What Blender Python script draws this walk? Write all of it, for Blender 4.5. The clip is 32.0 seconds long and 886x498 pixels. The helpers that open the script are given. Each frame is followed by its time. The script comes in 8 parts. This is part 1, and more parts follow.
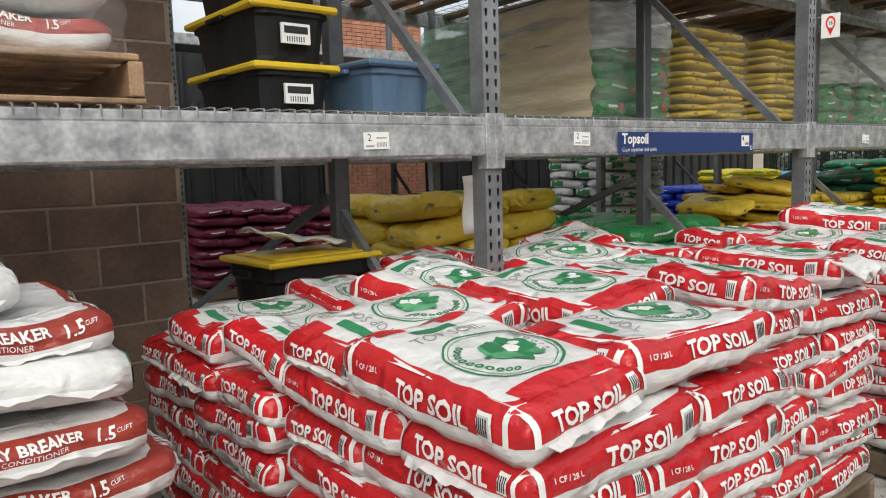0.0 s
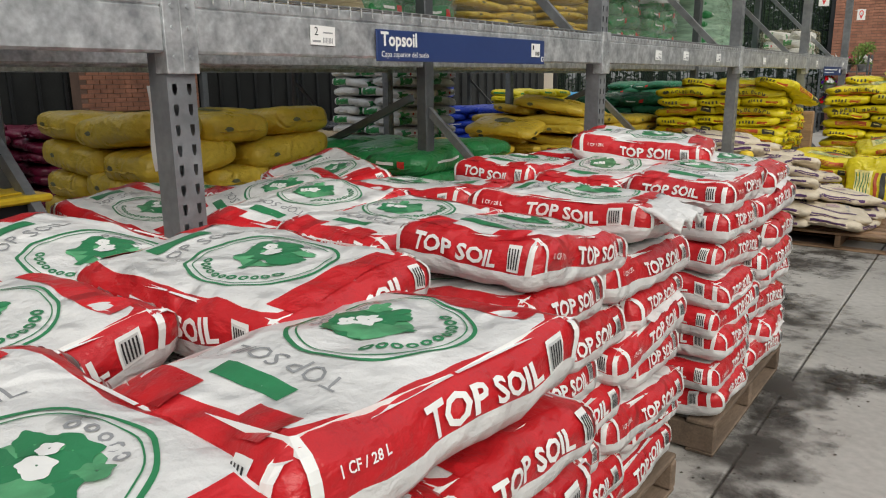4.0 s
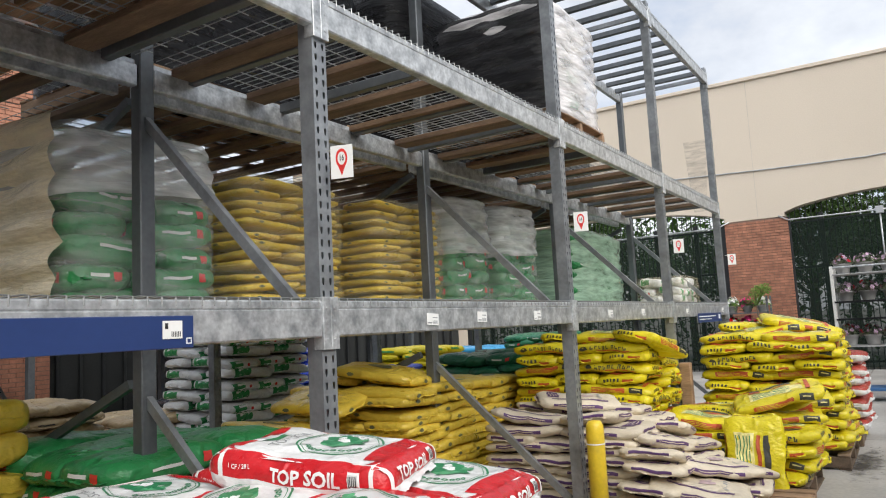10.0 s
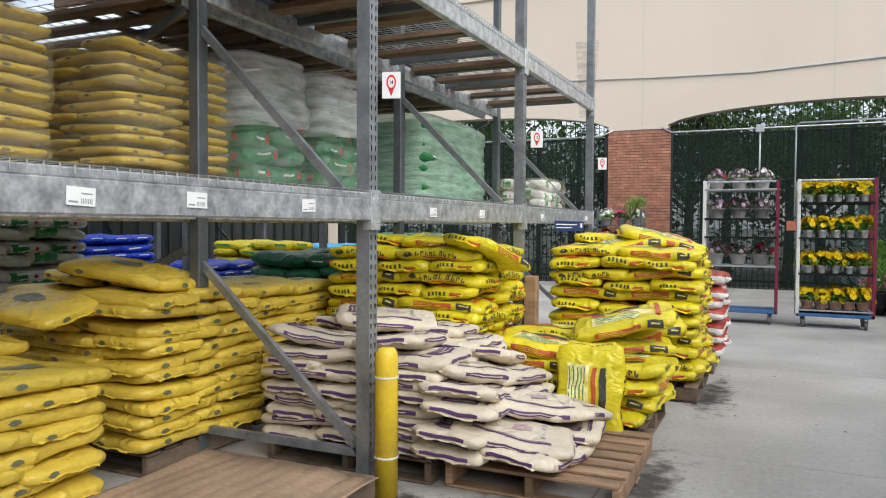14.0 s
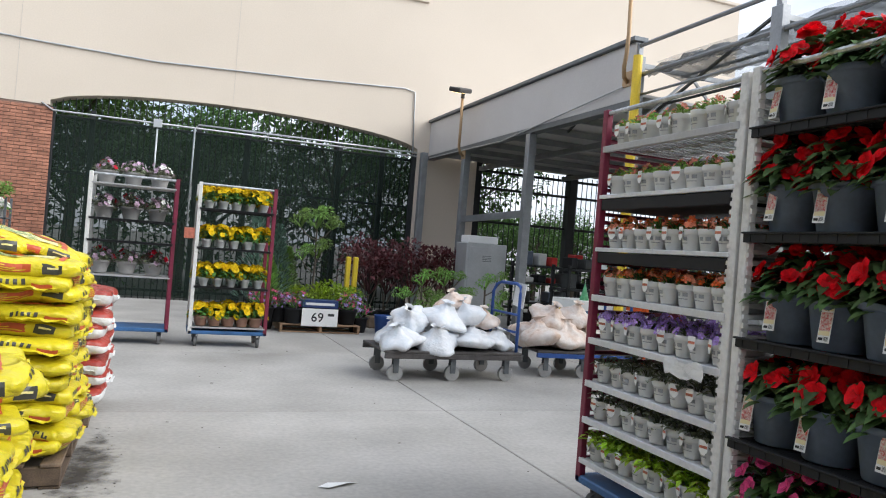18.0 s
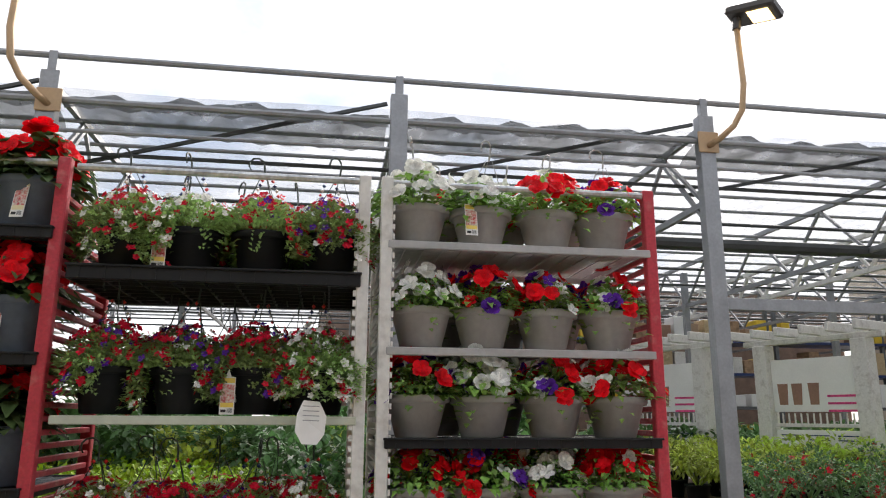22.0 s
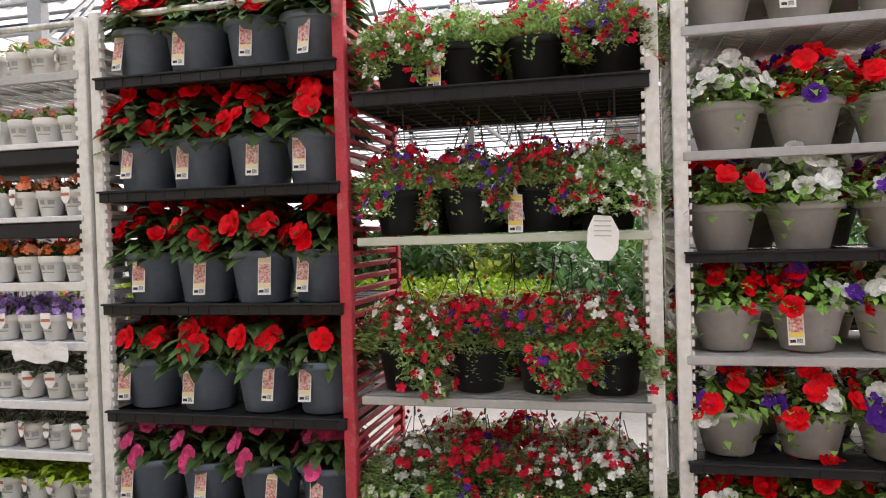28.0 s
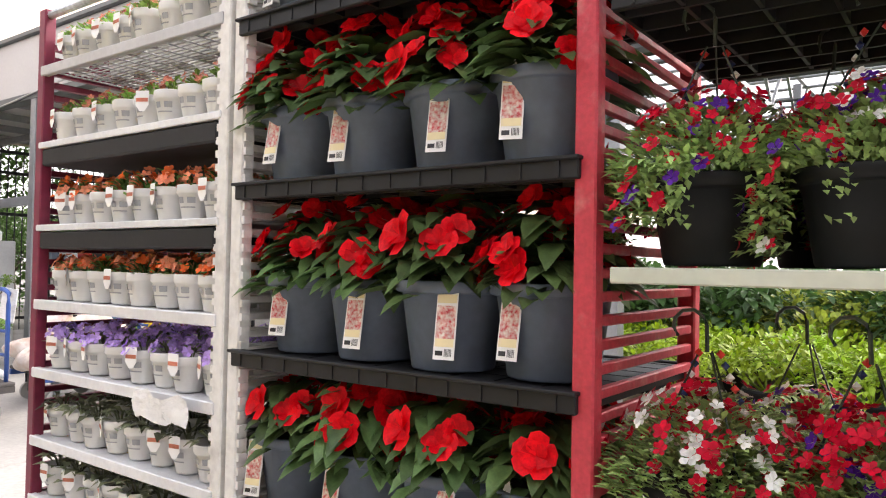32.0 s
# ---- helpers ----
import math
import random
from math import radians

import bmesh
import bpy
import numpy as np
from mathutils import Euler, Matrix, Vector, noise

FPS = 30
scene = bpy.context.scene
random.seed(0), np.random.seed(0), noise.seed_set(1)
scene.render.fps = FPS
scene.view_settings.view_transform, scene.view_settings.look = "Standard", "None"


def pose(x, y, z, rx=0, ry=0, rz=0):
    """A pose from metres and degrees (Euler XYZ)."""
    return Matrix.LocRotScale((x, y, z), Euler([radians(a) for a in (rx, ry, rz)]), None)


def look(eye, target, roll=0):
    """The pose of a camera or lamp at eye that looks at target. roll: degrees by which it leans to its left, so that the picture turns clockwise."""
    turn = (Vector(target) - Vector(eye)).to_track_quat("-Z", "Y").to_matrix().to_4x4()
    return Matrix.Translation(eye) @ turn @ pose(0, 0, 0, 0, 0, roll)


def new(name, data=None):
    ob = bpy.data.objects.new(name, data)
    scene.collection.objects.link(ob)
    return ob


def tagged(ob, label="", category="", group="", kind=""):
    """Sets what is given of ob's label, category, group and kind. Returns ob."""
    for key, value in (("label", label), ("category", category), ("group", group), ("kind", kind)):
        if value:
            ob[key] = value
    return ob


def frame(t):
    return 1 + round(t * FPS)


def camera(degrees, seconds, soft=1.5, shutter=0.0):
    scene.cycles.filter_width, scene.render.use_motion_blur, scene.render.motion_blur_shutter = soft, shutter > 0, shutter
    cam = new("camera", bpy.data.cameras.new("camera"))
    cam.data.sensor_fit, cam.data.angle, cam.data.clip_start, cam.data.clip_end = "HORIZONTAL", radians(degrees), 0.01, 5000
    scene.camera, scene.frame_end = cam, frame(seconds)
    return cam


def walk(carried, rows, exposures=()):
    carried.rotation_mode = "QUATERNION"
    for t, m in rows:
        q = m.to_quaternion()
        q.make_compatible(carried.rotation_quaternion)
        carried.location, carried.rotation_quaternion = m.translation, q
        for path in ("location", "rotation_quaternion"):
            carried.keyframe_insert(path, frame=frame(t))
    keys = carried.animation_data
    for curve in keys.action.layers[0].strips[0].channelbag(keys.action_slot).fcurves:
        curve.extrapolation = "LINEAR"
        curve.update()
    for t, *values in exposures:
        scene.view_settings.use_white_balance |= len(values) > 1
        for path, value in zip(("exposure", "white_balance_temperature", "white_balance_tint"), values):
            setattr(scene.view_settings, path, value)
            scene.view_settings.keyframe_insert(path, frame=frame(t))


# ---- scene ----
cam = camera(62.4, 32.0, soft=1.1)
PATH = [
    (0, (2.065, 0.557, 1.349), (0.498, 1.779, 1.121), -1.7),
    (0.5, (2.051, 0.578, 1.33), (0.607, 1.921, 0.993), 0.9),
    (1, (2.009, 0.668, 1.309), (0.653, 2.073, 0.879), 1.2),
    (1.5, (1.971, 0.776, 1.284), (0.664, 2.194, 0.754), 1.5),
    (2, (1.924, 0.839, 1.223), (0.652, 2.284, 0.68), 1.7),
    (2.5, (1.913, 0.909, 1.213), (0.634, 2.351, 0.682), -0.8),
    (4.5, (1.604, 1.436, 1.35), (0.471, 3.034, 0.947), -0.2),
    (5, (1.646, 1.554, 1.365), (0.557, 3.201, 1.047), -0.4),
    (5.5, (1.629, 1.696, 1.351), (0.671, 3.443, 1.178), -1.0),
    (6, (1.595, 1.781, 1.359), (0.726, 3.582, 1.304), -1.6),
    (6.5, (1.612, 1.856, 1.366), (0.767, 3.668, 1.416), -2.2),
    (7, (1.699, 1.967, 1.384), (0.831, 3.761, 1.548), -3.0),
    (7.5, (1.771, 2.079, 1.395), (0.876, 3.84, 1.705), -3.9),
    (8, (1.785, 2.178, 1.411), (0.896, 3.901, 1.902), -4.2),
    (8.5, (1.798, 2.282, 1.409), (0.935, 3.96, 2.07), -4.1),
    (9, (1.802, 2.45, 1.421), (0.933, 4.126, 2.081), -4.4),
    (9.5, (1.897, 2.587, 1.395), (0.931, 4.269, 1.885), -4.3),
    (10, (1.934, 2.701, 1.387), (0.871, 4.382, 1.604), -3.0),
    (10.5, (1.909, 2.84, 1.366), (0.866, 4.545, 1.431), -1.1),
    (11, (1.91, 2.983, 1.366), (0.925, 4.724, 1.361), -1.1),
    (11.5, (1.927, 3.132, 1.358), (0.967, 4.886, 1.308), -1.8),
    (12, (1.977, 3.333, 1.362), (1.046, 5.101, 1.284), -1.6),
    (12.5, (1.966, 3.501, 1.355), (1.095, 5.299, 1.247), -0.3),
    (13, (1.894, 3.685, 1.351), (1.132, 5.531, 1.234), 0.9),
    (13.5, (1.89, 3.883, 1.357), (1.143, 5.737, 1.28), 0.5),
    (15.5, (1.825, 4.708, 1.341), (0.64, 6.318, 1.267), -0.3),
    (16, (1.813, 4.916, 1.342), (0.973, 6.728, 1.239), 0.2),
    (16.5, (1.772, 5.131, 1.361), (1.301, 7.071, 1.242), 1.4),
    (17, (1.828, 5.335, 1.343), (1.717, 7.331, 1.275), 1.8),
    (17.5, (1.8, 5.517, 1.366), (2.098, 7.495, 1.353), 3.0),
    (18, (1.736, 5.738, 1.373), (2.461, 7.602, 1.387), 4.6),
    (18.5, (1.725, 5.897, 1.348), (2.857, 7.545, 1.393), 5.9),
    (19, (1.774, 6.03, 1.379), (3.278, 7.341, 1.513), 5.2),
    (19.5, (1.714, 6.145, 1.379), (3.461, 7.099, 1.567), 4.5),
    (20, (1.641, 6.179, 1.374), (3.518, 6.836, 1.596), 3.7),
    (20.5, (1.604, 6.138, 1.37), (3.543, 6.566, 1.613), 3.1),
    (21, (1.507, 6.094, 1.363), (3.476, 6.319, 1.635), 2.5),
    (21.5, (1.426, 6.135, 1.361), (3.405, 6.065, 1.641), 1.7),
    (22, (1.354, 6.175, 1.363), (3.281, 5.878, 1.809), 0.3),
    (22.5, (1.239, 6.163, 1.399), (3.028, 5.753, 2.193), -0.6),
    (23, (1.255, 6.15, 1.405), (2.89, 5.678, 2.456), -2.2),
    (23.5, (1.234, 6.148, 1.414), (2.765, 5.656, 2.603), -3.2),
    (24, (1.241, 6.15, 1.433), (2.729, 5.641, 2.669), -3.1),
    (24.5, (1.278, 6.147, 1.418), (2.817, 5.624, 2.583), -2.7),
    (25, (1.233, 6.109, 1.379), (2.917, 5.622, 2.343), -1.9),
    (25.5, (1.263, 6.123, 1.365), (3.098, 5.703, 2.04), -1.4),
    (26, (1.353, 6.146, 1.326), (3.295, 5.866, 1.71), -0.6),
    (26.5, (1.363, 6.142, 1.326), (3.343, 6.054, 1.594), -0.7),
    (28.5, (1.644, 6.183, 1.38), (3.52, 6.876, 1.371), -2.0),
    (29, (1.755, 6.179, 1.341), (3.524, 7.103, 1.469), -1.5),
    (29.5, (1.928, 6.15, 1.331), (3.632, 7.187, 1.482), -0.0),
    (30, (2.096, 6.158, 1.326), (3.791, 7.213, 1.447), 0.3),
    (30.5, (2.265, 6.268, 1.347), (3.973, 7.305, 1.436), 0.6),
    (31, (2.429, 6.35, 1.337), (4.127, 7.403, 1.43), 1.1),
    (31.5, (2.618, 6.433, 1.347), (4.256, 7.577, 1.426), 0.9),
    (32, (2.78, 6.551, 1.354), (4.393, 7.733, 1.404), 1.0),
]
walk(cam, [(t, look(eye, target, roll)) for t, eye, target, roll in PATH],
     exposures=[(0, 0.5, 6550, 8), (2, 0.25, 6600, 8), (5, 0.4, 6600, 8), (7, 0.72, 6350, 8), (9, 0.58, 6400, 10), (11, 0.75, 6250, 9), (13, 0.75, 6150, 9), (17.5, 0.85, 6000, 10),
                (18.5, 1.1, 6100, 9), (21, 1.55, 6800, 16), (22, 1.1, 6600, 12), (23, -0.3, 5250, 3), (24, -0.65, 5050, 2), (24.5, -0.65, 5080, 2), (25, -0.5, 5150, 3), (25.5, 0.15, 6000, 8), (26, 0.85, 6750, 13),
                (28.5, 1.75, 6800, 16), (29, 1.75, 6800, 16), (32, 2.1, 6800, 17)])

# ---- world, sun, exposure ----
world = bpy.data.worlds.new("overcast_sky")
scene.world = world
world.use_nodes = True
wn, wl = world.node_tree.nodes, world.node_tree.links
wn.clear()
w_out, w_bg = wn.new("ShaderNodeOutputWorld"), wn.new("ShaderNodeBackground")
w_sky, w_tc = wn.new("ShaderNodeTexSky"), wn.new("ShaderNodeTexCoord")
w_sky.sky_type, w_sky.sun_disc = "NISHITA", False
w_sky.sun_elevation, w_sky.sun_rotation = radians(37), radians(121)
w_map = wn.new("ShaderNodeMapping")
w_map.inputs["Scale"].default_value = (1.0, 1.0, 1.7)
w_n1, w_n2 = wn.new("ShaderNodeTexNoise"), wn.new("ShaderNodeTexNoise")
w_n1.inputs["Scale"].default_value, w_n1.inputs["Detail"].default_value, w_n1.inputs["Roughness"].default_value = 3.1, 8.0, 0.57
w_n2.inputs["Scale"].default_value, w_n2.inputs["Detail"].default_value = 6.5, 5.0
w_ramp = wn.new("ShaderNodeValToRGB")
w_ramp.color_ramp.elements[0].position, w_ramp.color_ramp.elements[0].color = 0.34, (2.5, 2.9, 3.6, 1)
w_ramp.color_ramp.elements[1].position, w_ramp.color_ramp.elements[1].color = 0.68, (5.6, 5.6, 5.6, 1)
mid = w_ramp.color_ramp.elements.new(0.5)
mid.color = (4.1, 4.15, 4.3, 1)
w_add = wn.new("ShaderNodeMath")
w_add.operation = "MULTIPLY_ADD"
w_add.inputs[1].default_value, w_add.inputs[2].default_value = 0.3, -0.15
w_sum = wn.new("ShaderNodeMath")
w_mix = wn.new("ShaderNodeMixRGB")
w_mix.inputs["Fac"].default_value = 0.86
wl.new(w_tc.outputs["Generated"], w_map.inputs["Vector"])
wl.new(w_map.outputs["Vector"], w_n1.inputs["Vector"])
wl.new(w_map.outputs["Vector"], w_n2.inputs["Vector"])
wl.new(w_n2.outputs["Fac"], w_add.inputs[0])
wl.new(w_n1.outputs["Fac"], w_sum.inputs[0])
wl.new(w_add.outputs[0], w_sum.inputs[1])
wl.new(w_sum.outputs[0], w_ramp.inputs["Fac"])
wl.new(w_sky.outputs["Color"], w_mix.inputs["Color1"])
wl.new(w_ramp.outputs["Color"], w_mix.inputs["Color2"])
wl.new(w_mix.outputs["Color"], w_bg.inputs["Color"])
w_bg.inputs["Strength"].default_value = 0.135
wl.new(w_bg.outputs["Background"], w_out.inputs["Surface"])

sun_data = bpy.data.lights.new("sun", "SUN")
sun_data.energy, sun_data.angle, sun_data.color = 2.3, radians(55), (1.0, 0.95, 0.87)
sun = new("sun", sun_data)
sun.matrix_world = look((28, -12, 23), (0, 5, 0))


# ---- materials ----
def mat(name, color, rough=0.6, metal=0.0, var=0.12, scale=3.0, fine=40.0, bump=0.15, depth=0.004, second=None, spots=0.5,
        rnd=0.0, spec=0.5, emit=0.0, hue=0.0, stretch=(1, 1, 1)):
    """A surface with stains at one scale, grain at another and fine relief; rnd varies it from piece to piece."""
    m = bpy.data.materials.new(name)
    m.use_nodes = True
    n, l = m.node_tree.nodes, m.node_tree.links
    p = n["Principled BSDF"]
    geo, mp = n.new("ShaderNodeNewGeometry"), n.new("ShaderNodeMapping")
    mp.inputs["Scale"].default_value = stretch
    l.new(geo.outputs["Position"], mp.inputs["Vector"])
    big, small = n.new("ShaderNodeTexNoise"), n.new("ShaderNodeTexNoise")
    big.inputs["Scale"].default_value, big.inputs["Detail"].default_value = scale, 6.0
    small.inputs["Scale"].default_value, small.inputs["Detail"].default_value = fine, 4.0
    l.new(mp.outputs["Vector"], big.inputs["Vector"])
    l.new(mp.outputs["Vector"], small.inputs["Vector"])
    c1 = [max(0.0, c * (1 - var)) for c in color] + [1]
    c2 = [min(1.0, c * (1 + var)) for c in color] + [1]
    if second:
        c1 = list(second) + [1]
        c2 = list(color) + [1]
    ramp = n.new("ShaderNodeValToRGB")
    ramp.color_ramp.elements[0].position, ramp.color_ramp.elements[0].color = spots - 0.18, c1
    ramp.color_ramp.elements[1].position, ramp.color_ramp.elements[1].color = spots + 0.18, c2
    l.new(big.outputs["Fac"], ramp.inputs["Fac"])
    grain = n.new("ShaderNodeMapRange")
    grain.inputs["From Min"].default_value, grain.inputs["From Max"].default_value = 0.3, 0.7
    grain.inputs["To Min"].default_value, grain.inputs["To Max"].default_value = 1 - var * 0.6, 1 + var * 0.6
    l.new(small.outputs["Fac"], grain.inputs["Value"])
    hsv = n.new("ShaderNodeHueSaturation")
    l.new(ramp.outputs["Color"], hsv.inputs["Color"])
    if rnd or hue:
        info = n.new("ShaderNodeObjectInfo")
        spread = n.new("ShaderNodeMapRange")
        spread.inputs["To Min"].default_value, spread.inputs["To Max"].default_value = 1 - rnd, 1 + rnd
        l.new(info.outputs["Random"], spread.inputs["Value"])
        both = n.new("ShaderNodeMath")
        both.operation = "MULTIPLY"
        l.new(grain.outputs["Result"], both.inputs[0])
        l.new(spread.outputs["Result"], both.inputs[1])
        l.new(both.outputs[0], hsv.inputs["Value"])
        if hue:
            turn = n.new("ShaderNodeMapRange")
            turn.inputs["To Min"].default_value, turn.inputs["To Max"].default_value = 0.5 - hue, 0.5 + hue
            l.new(info.outputs["Random"], turn.inputs["Value"])
            l.new(turn.outputs["Result"], hsv.inputs["Hue"])
    else:
        l.new(grain.outputs["Result"], hsv.inputs["Value"])
    l.new(hsv.outputs["Color"], p.inputs["Base Color"])
    rr = n.new("ShaderNodeMapRange")
    rr.inputs["To Min"].default_value, rr.inputs["To Max"].default_value = max(0.03, rough - 0.1), min(1, rough + 0.1)
    l.new(big.outputs["Fac"], rr.inputs["Value"])
    l.new(rr.outputs["Result"], p.inputs["Roughness"])
    p.inputs["Metallic"].default_value, p.inputs["Specular IOR Level"].default_value = metal, spec
    if bump:
        b = n.new("ShaderNodeBump")
        b.inputs["Strength"].default_value, b.inputs["Distance"].default_value = bump, depth
        l.new(small.outputs["Fac"], b.inputs["Height"])
        l.new(b.outputs["Normal"], p.inputs["Normal"])
    if emit:
        p.inputs["Emission Color"].default_value, p.inputs["Emission Strength"].default_value = (*color, 1), emit
    return m


def film_mat(name, color, alpha, rough=0.15, vary=0.18):
    """Clear or hazy plastic film, partly see-through."""
    m = bpy.data.materials.new(name)
    m.use_nodes = True
    n, l = m.node_tree.nodes, m.node_tree.links
    p = n["Principled BSDF"]
    p.inputs["Base Color"].default_value, p.inputs["Roughness"].default_value = (*color, 1), rough
    geo, nz, nb = n.new("ShaderNodeNewGeometry"), n.new("ShaderNodeTexNoise"), n.new("ShaderNodeTexNoise")
    mp = n.new("ShaderNodeMapping")
    mp.inputs["Scale"].default_value = (1, 1, 5)
    nz.inputs["Scale"].default_value, nz.inputs["Detail"].default_value = 4.0, 6.0
    nb.inputs["Scale"].default_value, nb.inputs["Detail"].default_value = 9.0, 5.0
    l.new(geo.outputs["Position"], mp.inputs["Vector"])
    l.new(mp.outputs["Vector"], nz.inputs["Vector"])
    l.new(mp.outputs["Vector"], nb.inputs["Vector"])
    r = n.new("ShaderNodeMapRange")
    r.inputs["From Min"].default_value, r.inputs["From Max"].default_value = 0.3, 0.7
    r.inputs["To Min"].default_value, r.inputs["To Max"].default_value = max(0, alpha - vary), min(1, alpha + vary)
    l.new(nz.outputs["Fac"], r.inputs["Value"])
    l.new(r.outputs["Result"], p.inputs["Alpha"])
    b = n.new("ShaderNodeBump")
    b.inputs["Strength"].default_value, b.inputs["Distance"].default_value = 0.9, 0.02
    l.new(nb.outputs["Fac"], b.inputs["Height"])
    l.new(b.outputs["Normal"], p.inputs["Normal"])
    return m


def leaf_mat(name, color, rnd=0.25, rough=0.45, hue=0.012, spread=(0.6, 1.45), spec=0.5):
    m = mat(name, color, rough, var=0.22, scale=30, fine=160, bump=0.1, rnd=rnd, hue=hue, spec=spec)
    n, l = m.node_tree.nodes, m.node_tree.links
    p, out = n["Principled BSDF"], n["Material Output"]
    info = n.new("ShaderNodeNewGeometry")
    hs = n.new("ShaderNodeHueSaturation")
    mr = n.new("ShaderNodeMapRange")
    mr.inputs["To Min"].default_value, mr.inputs["To Max"].default_value = spread
    l.new(info.outputs["Random Per Island"], mr.inputs["Value"])
    l.new(mr.outputs["Result"], hs.inputs["Value"])
    old = p.inputs["Base Color"].links[0].from_socket
    l.new(old, hs.inputs["Color"])
    l.new(hs.outputs["Color"], p.inputs["Base Color"])
    t, mix = n.new("ShaderNodeBsdfTranslucent"), n.new("ShaderNodeMixShader")
    l.new(hs.outputs["Color"], t.inputs["Color"])
    mix.inputs["Fac"].default_value = 0.28
    l.new(p.outputs["BSDF"], mix.inputs[1])
    l.new(t.outputs["BSDF"], mix.inputs[2])
    l.new(mix.outputs["Shader"], out.inputs["Surface"])
    return m


M = {}
M["concrete"] = mat("concrete", (0.46, 0.44, 0.41), 0.75, var=0.16, scale=0.9, fine=28, bump=0.25, rnd=0.06, second=(0.31, 0.295, 0.27), spots=0.46)
M["ground"] = mat("ground", (0.2, 0.19, 0.17), 0.9, var=0.2, scale=0.3)
M["stain"] = mat("wet_soil", (0.1, 0.085, 0.07), 0.7, var=0.3, scale=5, fine=60, bump=0.4)
M["galv"] = mat("galvanised_steel", (0.66, 0.68, 0.69), 0.4, 0.55, var=0.2, scale=15, fine=60, bump=0.08, second=(0.33, 0.345, 0.36), spots=0.5)
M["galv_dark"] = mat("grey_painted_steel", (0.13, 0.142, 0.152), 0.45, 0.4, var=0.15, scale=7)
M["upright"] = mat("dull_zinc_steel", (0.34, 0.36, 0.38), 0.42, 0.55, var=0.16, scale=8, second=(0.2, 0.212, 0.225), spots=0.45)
M["wire"] = mat("zinc_wire", (0.36, 0.37, 0.37), 0.45, 0.6, var=0.1, bump=0)
M["rustwood"] = mat("weathered_board", (0.18, 0.115, 0.072), 0.85, var=0.35, scale=3, fine=30, bump=0.4, stretch=(1, 6, 6), rnd=0.2)
M["wood"] = mat("pallet_wood", (0.33, 0.21, 0.125), 0.8, var=0.3, scale=2.5, fine=26, bump=0.35, rnd=0.22, stretch=(1, 5, 5))
M["wood_grey"] = mat("grey_pallet_wood", (0.17, 0.122, 0.085), 0.85, var=0.3, scale=2.5, fine=26, bump=0.4, rnd=0.22, stretch=(5, 1, 5))
M["card"] = mat("brown_cardboard", (0.37, 0.255, 0.17), 0.9, var=0.24, scale=2.2, bump=0.2)
M["stucco"] = mat("beige_stucco", (0.66, 0.575, 0.475), 0.9, var=0.05, scale=0.35, fine=35, bump=0.35, second=(0.61, 0.53, 0.435), spots=0.4)
M["stucco_joint"] = mat("stucco_joint", (0.56, 0.5, 0.43), 0.9, var=0.08)
M["fascia"] = mat("grey_white_fascia", (0.5, 0.485, 0.48), 0.35, var=0.06, scale=0.8)
M["brick"] = mat("red_brick", (0.36, 0.165, 0.105), 0.85, var=0.25, scale=5, fine=45, bump=0.4, rnd=0.16)
M["mortar"] = mat("mortar", (0.2, 0.13, 0.1), 0.95, var=0.15)
M["block"] = mat("brown_block", (0.21, 0.145, 0.11), 0.95, var=0.2, scale=4, fine=50, bump=0.6, depth=0.006, rnd=0.14)
M["block_mortar"] = mat("block_mortar", (0.36, 0.3, 0.24), 0.95, var=0.15)
M["black"] = mat("black_steel", (0.022, 0.024, 0.026), 0.45, 0.2, var=0.2)
M["mesh"] = film_mat("black_windscreen_mesh", (0.02, 0.03, 0.024), 0.76, 1.0, 0.02)
M["mesh"].node_tree.nodes["Principled BSDF"].inputs["Specular IOR Level"].default_value = 0.05
M["conduit"] = mat("conduit", (0.5, 0.51, 0.52), 0.4, 0.5, var=0.08)
M["yellow_post"] = mat("yellow_sleeve", (0.78, 0.55, 0.03), 0.4, var=0.12, scale=6, second=(0.6, 0.42, 0.05), spots=0.35)
M["navy"] = mat("navy_sign", (0.022, 0.045, 0.15), 0.35, var=0.06, bump=0)
M["white"] = mat("white_print", (0.82, 0.82, 0.8), 0.5, var=0.04, bump=0)
M["ink"] = mat("black_ink", (0.02, 0.02, 0.022), 0.5, var=0.05, bump=0)
M["grey_ink"] = mat("grey_ink", (0.3, 0.31, 0.32), 0.5, var=0.05, bump=0)
M["signred"] = mat("sign_red", (0.7, 0.04, 0.035), 0.4, var=0.05, bump=0)
M["plastic_black"] = mat("black_plastic", (0.012, 0.0125, 0.014), 0.55, var=0.15, scale=5, spec=0.3)
M["lid_yellow"] = mat("yellow_lid", (0.72, 0.5, 0.03), 0.4, var=0.1)
M["tote_blue"] = mat("slate_blue_plastic", (0.1, 0.17, 0.27), 0.4, var=0.08)


